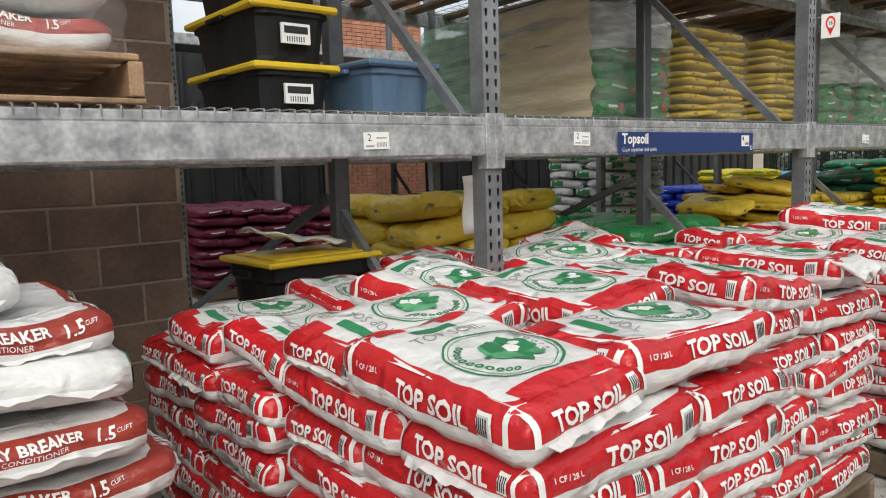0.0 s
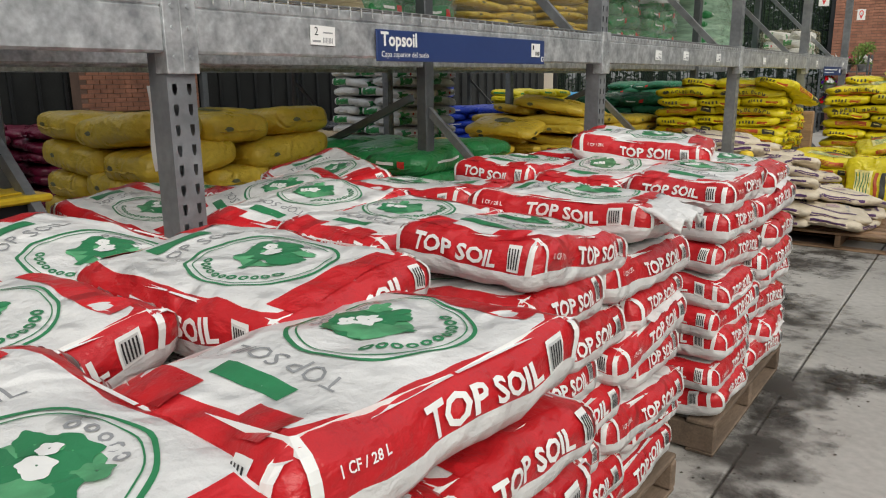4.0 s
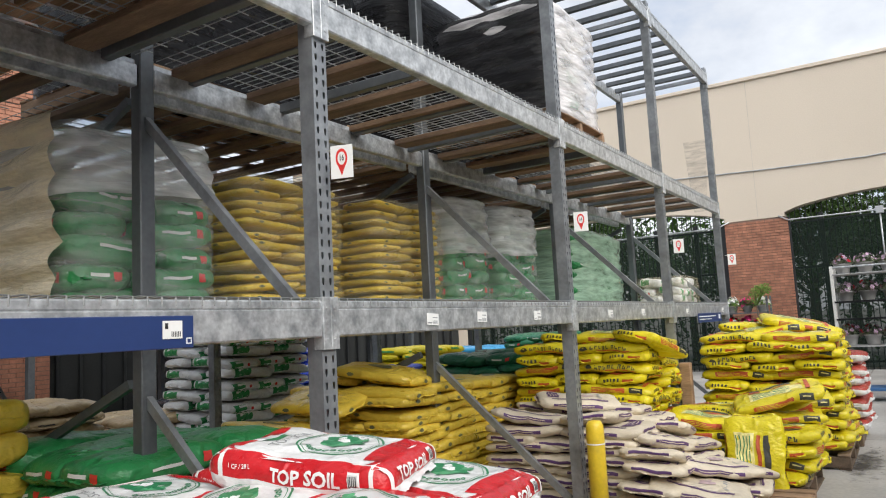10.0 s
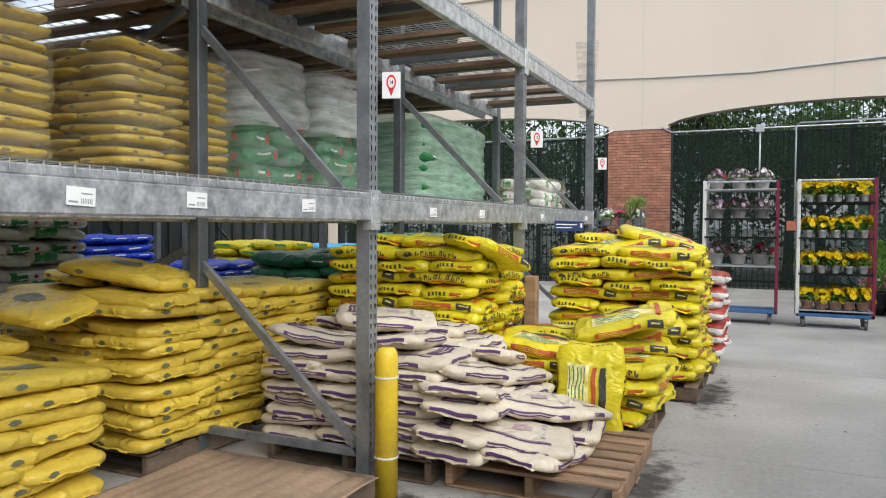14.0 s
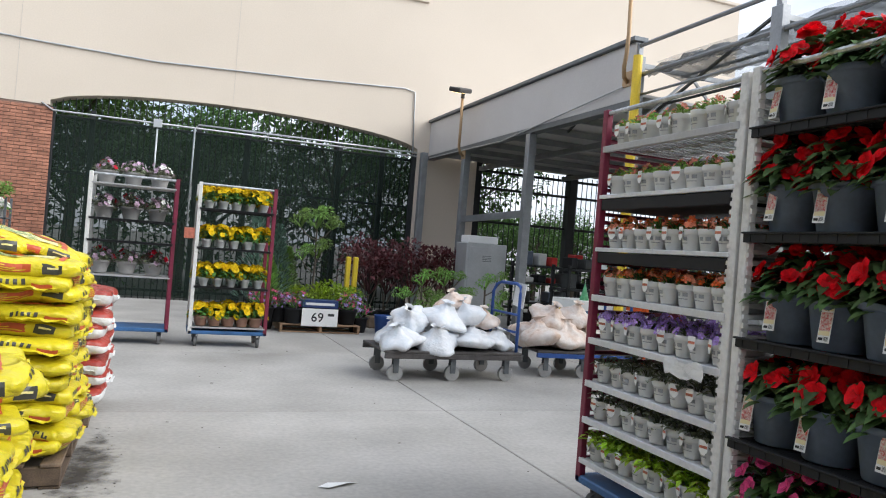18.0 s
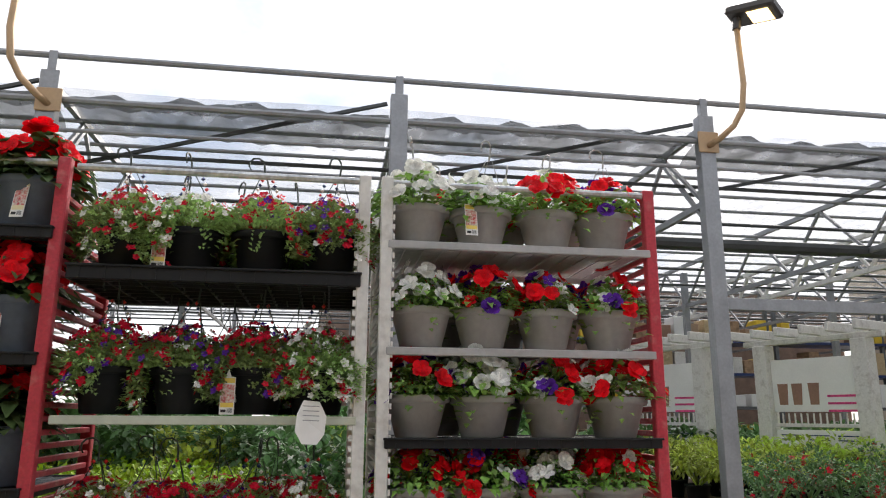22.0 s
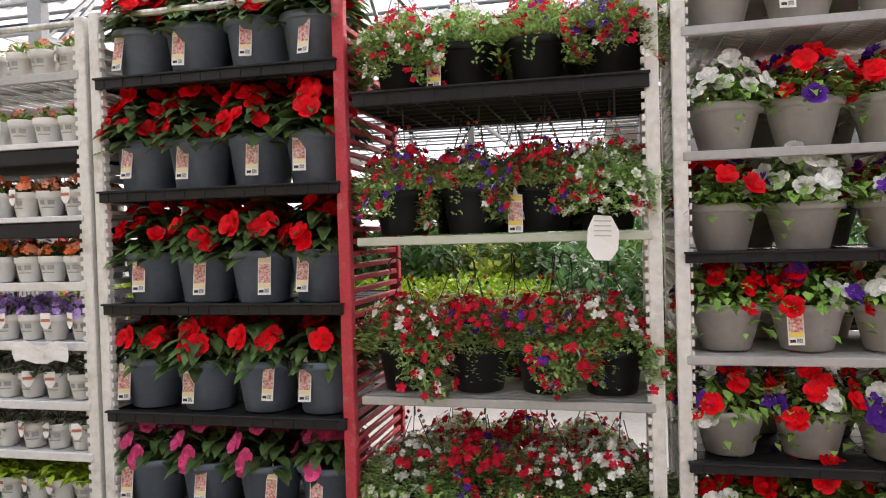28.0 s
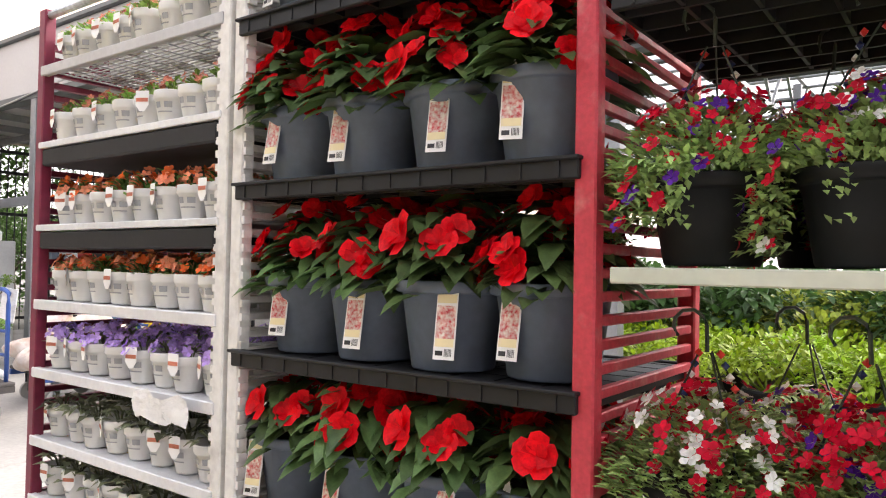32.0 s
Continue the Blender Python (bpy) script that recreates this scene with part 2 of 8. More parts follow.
# ---- shapes ----
class Geo:
    """Points and faces of one mesh, with a material for each face."""

    def __init__(self):
        self.v, self.f, self.m, self.mi = [], [], [], 0

    def quad(self, *pts):
        i = len(self.v)
        self.v += [tuple(p) for p in pts]
        self.f.append(tuple(range(i, i + len(pts))))
        self.m.append(self.mi)
        return self

    def faces(self, verts, faces):
        i = len(self.v)
        self.v += [tuple(p) for p in verts]
        for f in faces:
            self.f.append(tuple(i + k for k in f))
            self.m.append(self.mi)
        return self

    def box(self, x0, y0, z0, x1, y1, z1):
        v = [(x, y, z) for z in (z0, z1) for y in (y0, y1) for x in (x0, x1)]
        return self.faces(v, [(0, 2, 3, 1), (4, 5, 7, 6), (0, 1, 5, 4), (2, 6, 7, 3), (0, 4, 6, 2), (1, 3, 7, 5)])

    def cbox(self, x0, y0, z0, x1, y1, z1, c=0.004):
        """A box with all edges cut off by c."""
        lo, hi = (x0, y0, z0), (x1, y1, z1)
        vid, verts = {}, []
        for sx in (0, 1):
            for sy in (0, 1):
                for sz in (0, 1):
                    s = (sx, sy, sz)
                    for ax in range(3):
                        p = [(lo[k] if not s[k] else hi[k]) if k == ax else (lo[k] + c if not s[k] else hi[k] - c) for k in range(3)]
                        vid[s, ax] = len(verts)
                        verts.append(tuple(p))
        fs = []
        for ax in range(3):
            a, b = [k for k in range(3) if k != ax]
            for side in (0, 1):
                ring = []
                for sa, sb in ((0, 0), (1, 0), (1, 1), (0, 1)):
                    s = [0, 0, 0]
                    s[ax], s[a], s[b] = side, sa, sb
                    ring.append(vid[tuple(s), ax])
                fs.append(tuple(ring if (side == 1) == (ax != 1) else ring[::-1]))
        for ax in range(3):
            a, b = [k for k in range(3) if k != ax]
            for sa in (0, 1):
                for sb in (0, 1):
                    s0, s1 = [0, 0, 0], [0, 0, 0]
                    s0[a] = s1[a] = sa
                    s0[b] = s1[b] = sb
                    s1[ax] = 1
                    fs.append((vid[tuple(s0), a], vid[tuple(s1), a], vid[tuple(s1), b], vid[tuple(s0), b]))
        for sx in (0, 1):
            for sy in (0, 1):
                for sz in (0, 1):
                    fs.append(tuple(vid[(sx, sy, sz), k] for k in range(3)))
        return self.faces(verts, fs)

    def tube(self, pts, r, n=8, caps=True):
        pts = [Vector(p) for p in pts]
        rs = r if isinstance(r, (list, tuple)) else [r] * len(pts)
        verts, fs = [], []
        for i, p in enumerate(pts):
            d = (pts[min(i + 1, len(pts) - 1)] - pts[max(i - 1, 0)]).normalized()
            a = d.cross(Vector((0, 0, 1)) if abs(d.z) < 0.9 else Vector((1, 0, 0))).normalized()
            b = d.cross(a)
            for k in range(n):
                w = 2 * math.pi * k / n
                verts.append(p + rs[i] * (math.cos(w) * a + math.sin(w) * b))
        for i in range(len(pts) - 1):
            for k in range(n):
                fs.append((i * n + k, i * n + (k + 1) % n, (i + 1) * n + (k + 1) % n, (i + 1) * n + k))
        if caps:
            fs += [tuple(range(n))[::-1], tuple((len(pts) - 1) * n + k for k in range(n))]
        return self.faces(verts, fs)

    def bar(self, p, q, w, h, up=(0, 0, 1)):
        """A straight bar of w by h from p to q."""
        p, q = Vector(p), Vector(q)
        d = (q - p).normalized()
        a = d.cross(Vector(up))
        a = a.normalized() if a.length > 1e-4 else Vector((1, 0, 0))
        b = a.cross(d)
        v = [e + sa * a * w / 2 + sb * b * h / 2 for e in (p, q) for sa, sb in ((-1, -1), (1, -1), (1, 1), (-1, 1))]
        return self.faces(v, [(3, 2, 1, 0), (4, 5, 6, 7)] + [(k, (k + 1) % 4, 4 + (k + 1) % 4, 4 + k) for k in range(4)])

    def lathe(self, prof, n=20, centre=(0, 0, 0), sx=1.0, sy=1.0):
        cx, cy, cz = centre
        verts = [(cx + r * sx * math.cos(2 * math.pi * k / n), cy + r * sy * math.sin(2 * math.pi * k / n), cz + z) for r, z in prof for k in range(n)]
        fs = [(i * n + k, i * n + (k + 1) % n, (i + 1) * n + (k + 1) % n, (i + 1) * n + k) for i in range(len(prof) - 1) for k in range(n)]
        return self.faces(verts, fs)

    def add(self, other, m):
        i = len(self.v)
        self.v += [tuple(m @ Vector(p)) for p in other.v]
        self.f += [tuple(i + k for k in f) for f in other.f]
        self.m += other.m
        return self

    def mesh(self, name, mats, smooth=False):
        me = bpy.data.meshes.new(name)
        me.from_pydata(self.v, [], self.f)
        for mm in mats if isinstance(mats, (list, tuple)) else [mats]:
            me.materials.append(mm)
        me.polygons.foreach_set("material_index", self.m)
        if smooth:
            me.polygons.foreach_set("use_smooth", [True] * len(self.f))
        me.update()
        return me


def part(name, geo, material, parent, label="", smooth=False, at=None):
    """One mesh object under a thing or a part. geo: a Geo, or a mesh made before."""
    ob = new(name, geo if isinstance(geo, bpy.types.Mesh) else geo.mesh(name, material, smooth))
    ob.parent = parent
    if at is not None:
        ob.matrix_basis = at
    return tagged(ob, label)


def thing(name, label, category, group="", kind="", at=None):
    ob = new(name)
    ob.empty_display_size = 0.05
    if at is not None:
        ob.matrix_basis = at
    return tagged(ob, label, category, group, kind)


def solo(name, geo, material, label, category, group="", kind="", smooth=False, at=None):
    ob = new(name, geo if isinstance(geo, bpy.types.Mesh) else geo.mesh(name, material, smooth))
    if at is not None:
        ob.matrix_basis = at
    return tagged(ob, label, category, group, kind)


def text_mesh(body, size, material, depth=0.0, align="CENTER", shear=0.0, bold=0.0):
    """Flat lettering in the x-y plane, made once for each wording."""
    cu = bpy.data.curves.new("lettering", "FONT")
    cu.body, cu.size, cu.align_x, cu.align_y, cu.extrude, cu.resolution_u, cu.shear, cu.offset = body, size, align, "CENTER", depth, 2, shear, bold
    tmp = new("lettering_tmp", cu)
    dg = bpy.context.evaluated_depsgraph_get()
    me = bpy.data.meshes.new_from_object(tmp.evaluated_get(dg))
    bpy.data.objects.remove(tmp)
    bpy.data.curves.remove(cu)
    me.materials.clear()
    me.materials.append(material)
    return me


def text_geo(body, size, bold=0.0, align="CENTER"):
    me = text_mesh(body, size, M["white"], bold=bold, align=align)
    g = Geo()
    g.faces([tuple(v.co) for v in me.vertices], [tuple(p.vertices) for p in me.polygons])
    bpy.data.meshes.remove(me)
    return g


def jitter(a):
    return random.uniform(-a, a)


# ---- ground ----
g = Geo()
g.quad((-900, -900, -0.12), (900, -900, -0.12), (900, 900, -0.12), (-900, 900, -0.12))
solo("ground", g, M["ground"], "grey-brown ground that reaches the horizon", "ground", kind="structure")
floor = thing("floor", "grey concrete slab floor with sawn joints and stains", "floor", kind="structure")
XJ = [-14.56, -11.43, -8.3, -5.17, -2.05, 1.07, 4.2, 7.33, 10.46, 13.6, 16.7, 19.8]
YJ = [-9.65, -6.6, -3.55, -0.5, 2.55, 5.6, 8.65, 11.7, 14.75, 17.8, 21.6]
for i in range(len(XJ) - 1):
    for j in range(len(YJ) - 1):
        g = Geo()
        g.cbox(XJ[i] + 0.005, YJ[j] + 0.005, -0.115, XJ[i + 1] - 0.005, YJ[j + 1] - 0.005, 0, 0.006)
        part("slab", g, M["concrete"], floor)


# ---- pallet rack ----
UY = [2.42 + 2.47 * k for k in range(-2, 5)]
XR = -1.16          # rear uprights of the front row
XB = -3.6           # far uprights of the rear row
Z1, Z2, Z3 = 1.52, 2.78, 4.47   # tops of the three beam levels


def upright_mesh(height, name):
    """A roll-formed post: slotted face to the aisle, two sides and lips; the slots are real openings."""
    g = Geo()
    w, d, hole_w, pitch = 0.082, 0.075, 0.013, 0.0508
    cols = [-0.021, 0.021]
    z = 0.0
    xs = [-w / 2, cols[0] - hole_w / 2, cols[0] + hole_w / 2, cols[1] - hole_w / 2, cols[1] + hole_w / 2, w / 2]
    n = int(height / pitch)
    # plain strips
    for a, b in ((0, 1), (2, 3), (4, 5)):
        g.quad((0, xs[a], 0), (0, xs[b], 0), (0, xs[b], height), (0, xs[a], height))
    for k in range(n + 1):
        z0, z1 = k * pitch, min((k + 1) * pitch, height)
        if z1 - z0 < 0.03:
            continue
        h0, h1 = z0 + 0.008, z0 + 0.036
        for c in cols:
            a, b = c - hole_w / 2, c + hole_w / 2
            g.quad((0, a, z0), (0, b, z0), (0, c + 0.003, h0), (0, c - 0.003, h0))
            g.quad((0, a, h1), (0, b, h1), (0, b, z1), (0, a, z1))
            g.quad((0, a, z0), (0, c - 0.003, h0), (0, a, h0 + 0.012))
            g.quad((0, b, z0), (0, b, h0 + 0.012), (0, c + 0.003, h0))
    for s in (-1, 1):
        y = s * w / 2
        g.quad((0, y, 0), (0, y, height), (-d, y, height), (-d, y, 0))
        g.quad((-d, y, 0), (-d, y, height), (-d, y - s * 0.025, height), (-d, y - s * 0.025, 0))
        g.quad((-0.004, y - s * 0.003, 0), (-d + 0.004, y - s * 0.003, 0), (-d + 0.004, y - s * 0.003, height), (-0.004, y - s * 0.003, height))
    g.box(-d - 0.02, -w / 2 - 0.02, 0, 0.02, w / 2 + 0.02, 0.008)
    return g.mesh(name, M["upright"])


def beam_geo(length, h=0.14, t=0.05):
    """A step beam along y, its front face at x=0 and its top at z=0, with end plates."""
    g = Geo()
    g.cbox(-t, 0.045, -h, 0, length - 0.045, -0.03, 0.006)
    g.cbox(-t + 0.018, 0.045, -0.032, 0, length - 0.045, 0, 0.005)
    return g


def plate_geo():
    g = Geo()
    g.cbox(-0.05, 0.0, -0.19, 0.003, 0.046, 0.015, 0.002)
    for z in (-0.03, -0.08, -0.15):
        g.tube([(0.002, 0.023, z), (0.006, 0.023, z)], 0.006, 8)
    return g


def deck_geo(x0, x1, length, step=0.05, hang=True):
    g = Geo()
    n = int((length - 0.1) / step)
    for k in range(n + 1):
        y = 0.05 + k * step
        if hang:
            g.tube([(x1 + 0.006, y, -0.02), (x1 + 0.006, y, 0.008), (x1 - 0.03, y, 0.012), (x0, y, 0.006)], 0.0028, 4, False)
        else:
            g.tube([(x1, y, 0.006), (x0, y, 0.006)], 0.0028, 4, False)
    x = x1 - 0.04
    while x > x0:
        g.tube([(x, 0.04, 0.001), (x, length - 0.04, 0.001)], 0.003, 4, False)
        x -= 0.11
    return g


rack = thing("pallet_rack", "three-level galvanised steel pallet rack with wire decks", "pallet rack")
up_me = upright_mesh(4.55, "upright")
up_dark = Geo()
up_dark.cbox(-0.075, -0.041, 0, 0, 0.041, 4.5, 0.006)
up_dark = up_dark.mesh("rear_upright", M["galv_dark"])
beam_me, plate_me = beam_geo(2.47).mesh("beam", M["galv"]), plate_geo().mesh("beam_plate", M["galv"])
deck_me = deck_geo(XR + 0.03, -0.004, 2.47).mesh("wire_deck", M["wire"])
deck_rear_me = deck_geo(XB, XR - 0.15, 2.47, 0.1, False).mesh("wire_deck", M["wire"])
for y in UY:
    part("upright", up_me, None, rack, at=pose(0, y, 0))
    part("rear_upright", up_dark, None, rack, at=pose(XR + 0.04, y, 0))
    part("rear_upright", up_me, None, rack, at=pose(XB + 0.04, y, 0))
    for z0, z1 in ((0.18, 1.15), (1.42, 2.5), (2.7, 3.6), (0.17, 0.17), (4.42, 4.42)):
        g = Geo()
        g.bar((XR + 0.0, y, z1), (-0.07, y, z0), 0.032, 0.045)
        part("brace", g, M["upright"], rack)
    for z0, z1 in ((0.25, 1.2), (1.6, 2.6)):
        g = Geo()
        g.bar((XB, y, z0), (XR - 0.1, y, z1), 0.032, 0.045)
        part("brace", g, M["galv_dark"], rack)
for b in range(len(UY) - 1):
    y = UY[b]
    for z in (Z1, Z2, Z3):
        part("beam", beam_me, None, rack, at=pose(0.012, y, z))
        part("beam", beam_me, None, rack, at=Matrix.Translation((XR - 0.02, y + 2.47, z)) @ pose(0, 0, 0, 0, 0, 180))
        part("beam_plate", plate_me, None, rack, at=pose(0.014, y, z))
        part("beam_plate", plate_me, None, rack, at=pose(0.014, y + 2.424, z))
        if z == Z3 and b < 4:
            tagged(part("wire_deck", deck_me, None, rack, at=pose(0.016, y, z)), kind="stuff")
        if z != Z3:
            part("beam", beam_me, None, rack, at=pose(XR - 0.12, y, z - 0.01))
            part("beam", beam_me, None, rack, at=Matrix.Translation((XB, y + 2.47, z)) @ pose(0, 0, 0, 0, 0, 180))
            tagged(part("wire_deck", deck_me, None, rack, at=pose(0.016, y, z)), kind="stuff")
            tagged(part("wire_deck", deck_rear_me, None, rack, at=pose(0, y, z)), kind="stuff")
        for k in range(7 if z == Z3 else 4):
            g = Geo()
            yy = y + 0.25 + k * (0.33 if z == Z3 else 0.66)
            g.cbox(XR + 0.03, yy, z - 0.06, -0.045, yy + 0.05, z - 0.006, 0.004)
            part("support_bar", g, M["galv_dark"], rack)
    # weathered boards under the second-level decks
    for zz, kk in ((Z2, 5), (Z3, 4)):
        for k in range(kk if (zz == Z2 or b < 4) else 0):
            g = Geo()
            yy = y + 0.12 + k * 0.47 + jitter(0.05)
            g.cbox(XR + 0.05, yy, zz - 0.05, -0.05, yy + 0.14, zz - 0.012, 0.004)
            part("board", g, M["rustwood"], rack)
    for k in range(8):
        g = Geo()
        yy = y + 0.12 + k * 0.29
        g.cbox(XB + 0.05, yy, Z2 - 0.045, XR - 0.18, yy + 0.13, Z2 - 0.012, 0.004)
        part("board", g, M["rustwood"], rack)


# ---- end wall with arches and brick piers ----
YW, T = 21.4, 0.4
ARCHES = [(-9.2, -1.72), (-0.37, 7.02)]
SPRING, RISE, TOP, TOP2 = 3.6, 0.46, 7.0, 8.65   # the wall steps up towards the shop


def arch_z(x, a, b):
    u = (x - a) / (b - a) * 2 - 1
    return SPRING + RISE * math.sqrt(max(0.0, 1 - u * u * 0.96))


wall = thing("wall_north", "tall beige stucco wall over wide arched openings", "wall", kind="structure")
g = Geo()
for a, b in ARCHES:
    n = 28
    for k in range(n):
        x0, x1 = a + (b - a) * k / n, a + (b - a) * (k + 1) / n
        z0, z1 = arch_z(x0, a, b), arch_z(x1, a, b)
        g.quad((x0, YW, z0), (x1, YW, z1), (x1, YW, TOP), (x0, YW, TOP))
        g.quad((x0, YW + T, z0), (x0, YW + T, TOP), (x1, YW + T, TOP), (x1, YW + T, z1))
        g.quad((x0, YW, z0), (x0, YW + T, z0), (x1, YW + T, z1), (x1, YW, z1))
        g.quad((x0, YW, TOP), (x1, YW, TOP), (x1, YW + T, TOP), (x0, YW + T, TOP))
g.box(-1.72, YW, SPRING, -0.37, YW + T, TOP)
g.box(-16, YW, 0, -9.2, YW + T, TOP)
g.box(7.02, YW, 0, 8.5, YW + T, TOP2)
g.box(8.5, YW, 3.6, 15.85, YW + T, TOP2)
g.box(15.85, YW, 3.6, 42, YW + T, 5.0)
part("stucco", g, M["stucco"], wall)
g = Geo()
g.cbox(-16, YW - 0.06, TOP, 7.0, YW + T + 0.05, TOP + 0.09, 0.01)
g.cbox(6.96, YW - 0.06, TOP2, 15.9, YW + T + 0.05, TOP2 + 0.09, 0.01)
part("coping", g, M["stucco"], wall)
g = Geo()
for x in (-0.95, 2.95):
    g.box(x - 0.006, YW - 0.004, 3.6 if x < 0 else 4.08, x + 0.006, YW, TOP)
part("control_joint", g, M["stucco_joint"], wall)

M["streak"] = film_mat("grey_water_streak", (0.3, 0.28, 0.26), 0.13, 0.9)
streak = Geo()
streak.faces([(-2.25 + sx * (0.28 - 0.012 * k), YW - 0.004, 5.75 - k * 0.18) for k in range(11) for sx in (-1, 1)],
             [(2 * k, 2 * k + 2, 2 * k + 3, 2 * k + 1) for k in range(10)])
part("water_streak", streak, M["streak"], wall)


def brick_pier(x0, x1, y0, y1, z1, name):
    th = thing(name, "red brick pier with rough projecting bricks", "pier", kind="structure")
    g = Geo()
    g.box(x0 + 0.012, y0 + 0.012, 0, x1 - 0.012, y1, z1)
    part("mortar_core", g, M["mortar"], th)
    bw, bh, j = 0.203, 0.066, 0.01
    g0 = Geo()
    g0.cbox(0, 0, 0, bw - j, 0.09, bh - j, 0.003)
    me = g0.mesh("brick", M["brick"])
    g1 = Geo()
    g1.cbox(0, 0, 0, bw / 2 - j, 0.09, bh - j, 0.003)
    half = g1.mesh("brick", M["brick"])
    n, rows = int(round((x1 - x0) / bw)), int(z1 / bh)
    rest = Geo()
    for r in range(rows):
        for k in range(n + 1):
            x = x0 + (k - (0.5 if r % 2 else 0)) * bw
            hb = half if (r % 2 and k in (0, n)) else me
            if r % 2 == 0 and k == n:
                continue
            if r % 2 and k == 0:
                x = x0
            out = random.choice((0, 0, 0, 0.004, 0.012)) if (k in (0, 1, n - 1, n)) else 0.002 * random.random()
            m = pose(x, y0 - out - 0.002, r * bh)
            if r >= rows - 42:
                part("brick", hb, None, th, at=m)
            else:
                rest.add(g1 if hb is half else g0, m)
    tagged(part("lower_bricks", rest, M["brick"], th), kind="stuff")
    return th


brick_pier(-1.72, -0.37, YW - 0.02, YW + T, SPRING - 0.01, "brick_pier")

# black fence and windscreen in the arches
fence = thing("arch_fence", "black steel picket fence with dark mesh in arched openings", "fence", kind="structure")
pk = Geo()
pk.cbox(-0.009, -0.009, 0, 0.009, 0.009, 4.12, 0.002)
pk_me = pk.mesh("picket", M["black"])
rest = Geo()
for a, b in ARCHES:
    x = a + 0.08
    while x < b:
        m = pose(x, YW + 0.22, 0.0)
        if b > 0 or x > -4.7:
            ob = part("picket", pk_me, None, fence, at=m)
            ob.scale = (1, 1, (arch_z(x, a, b) - 0.01) / 4.12)
        else:
            rest.add(pk, m @ Matrix.Diagonal((1, 1, (arch_z(x, a, b) - 0.01) / 4.12, 1)))
        x += 0.115
    for k in range(5):
        g = Geo()
        xx = a + (b - a) * (k + 0.5) / 5 + (0.5 if k % 2 else 0)
        g.cbox(xx - 0.05, YW + 0.17, 0, xx + 0.05, YW + 0.28, 3.62, 0.005)
        part("fence_post", g, M["black"], fence)
    for z in (0.15, 2.35, 3.42):
        g = Geo()
        g.cbox(a, YW + 0.2, z, b, YW + 0.24, z + 0.05, 0.004)
        part("rail", g, M["black"], fence)
    g = Geo()
    n = 24
    for k in range(n):
        x0, x1 = a + (b - a) * k / n, a + (b - a) * (k + 1) / n
        g.quad((x0, YW + 0.165, 0.05), (x1, YW + 0.165, 0.05), (x1, YW + 0.165, 3.45), (x0, YW + 0.165, 3.45))
    part("windscreen", g, M["mesh"], fence)
    g = Geo()
    g.cbox(a, YW + 0.02, 0, a + 0.1, YW + 0.12, SPRING - 0.02, 0.005)
    part("jamb", g, M["black"], fence)
    g = Geo()
    g.cbox(b - 0.1, YW + 0.02, 0, b, YW + 0.12, SPRING - 0.02, 0.005)
    part("jamb", g, M["black"], fence)
tagged(part("far_pickets", rest, M["black"], fence), kind="stuff")

conduit = thing("conduit", "grey electrical conduit run along the arch with junction boxes", "conduit", kind="structure")
for pts in ([(-0.5, YW - 0.04, 3.62), (-0.3, YW - 0.04, 3.5), (7.0, YW - 0.04, 3.52)],
            [(1.55, YW - 0.05, 3.5), (1.55, YW - 0.05, 1.9)],
            [(2.25, YW - 0.05, 1.6), (2.25, YW - 0.05, 3.5), (2.32, YW - 0.05, 3.58), (7.0, YW - 0.05, 3.6)],
            [(-9, YW - 0.04, 3.45), (-1.9, YW - 0.04, 3.48), (-1.6, YW - 0.04, 3.6)],
            [(-9, YW - 0.025, 5.02), (-3.2, YW - 0.025, 4.86), (-0.6, YW - 0.025, 4.76), (1.4, YW - 0.025, 4.72), (4.4, YW - 0.025, 4.86), (6.6, YW - 0.025, 5.0), (6.85, YW - 0.025, 4.95), (6.9, YW - 0.025, 3.6)]):
    g = Geo()
    g.tube(pts, 0.017, 8)
    part("pipe", g, M["conduit"], conduit, smooth=True)
g = Geo()
g.cbox(1.47, YW - 0.1, 3.42, 1.63, YW - 0.01, 3.58, 0.006)
part("junction_box", g, M["conduit"], conduit)


# ---- bags ----
def plastic(name, color, rnd=0.08, rough=0.3, var=0.08, second=None):
    """Thin crinkled plastic film over soft filling."""
    m = mat(name, color, rough, var=var, scale=7, fine=34, bump=0.55, depth=0.012, rnd=rnd, second=second, stretch=(1, 1, 1.6))
    n, l = m.node_tree.nodes, m.node_tree.links
    crease, geo, b = n.new("ShaderNodeTexNoise"), n.new("ShaderNodeNewGeometry"), n.new("ShaderNodeBump")
    crease.noise_type = "RIDGED_MULTIFRACTAL"
    crease.inputs["Scale"].default_value, crease.inputs["Detail"].default_value, crease.inputs["Distortion"].default_value = 10.0, 4.0, 0.8
    b.inputs["Strength"].default_value, b.inputs["Distance"].default_value = 0.9, 0.024
    l.new(geo.outputs["Position"], crease.inputs["Vector"])
    l.new(crease.outputs["Fac"], b.inputs["Height"])
    p = n["Principled BSDF"]
    l.new(p.inputs["Normal"].links[0].from_socket, b.inputs["Normal"])
    l.new(b.outputs["Normal"], p.inputs["Normal"])
    return m


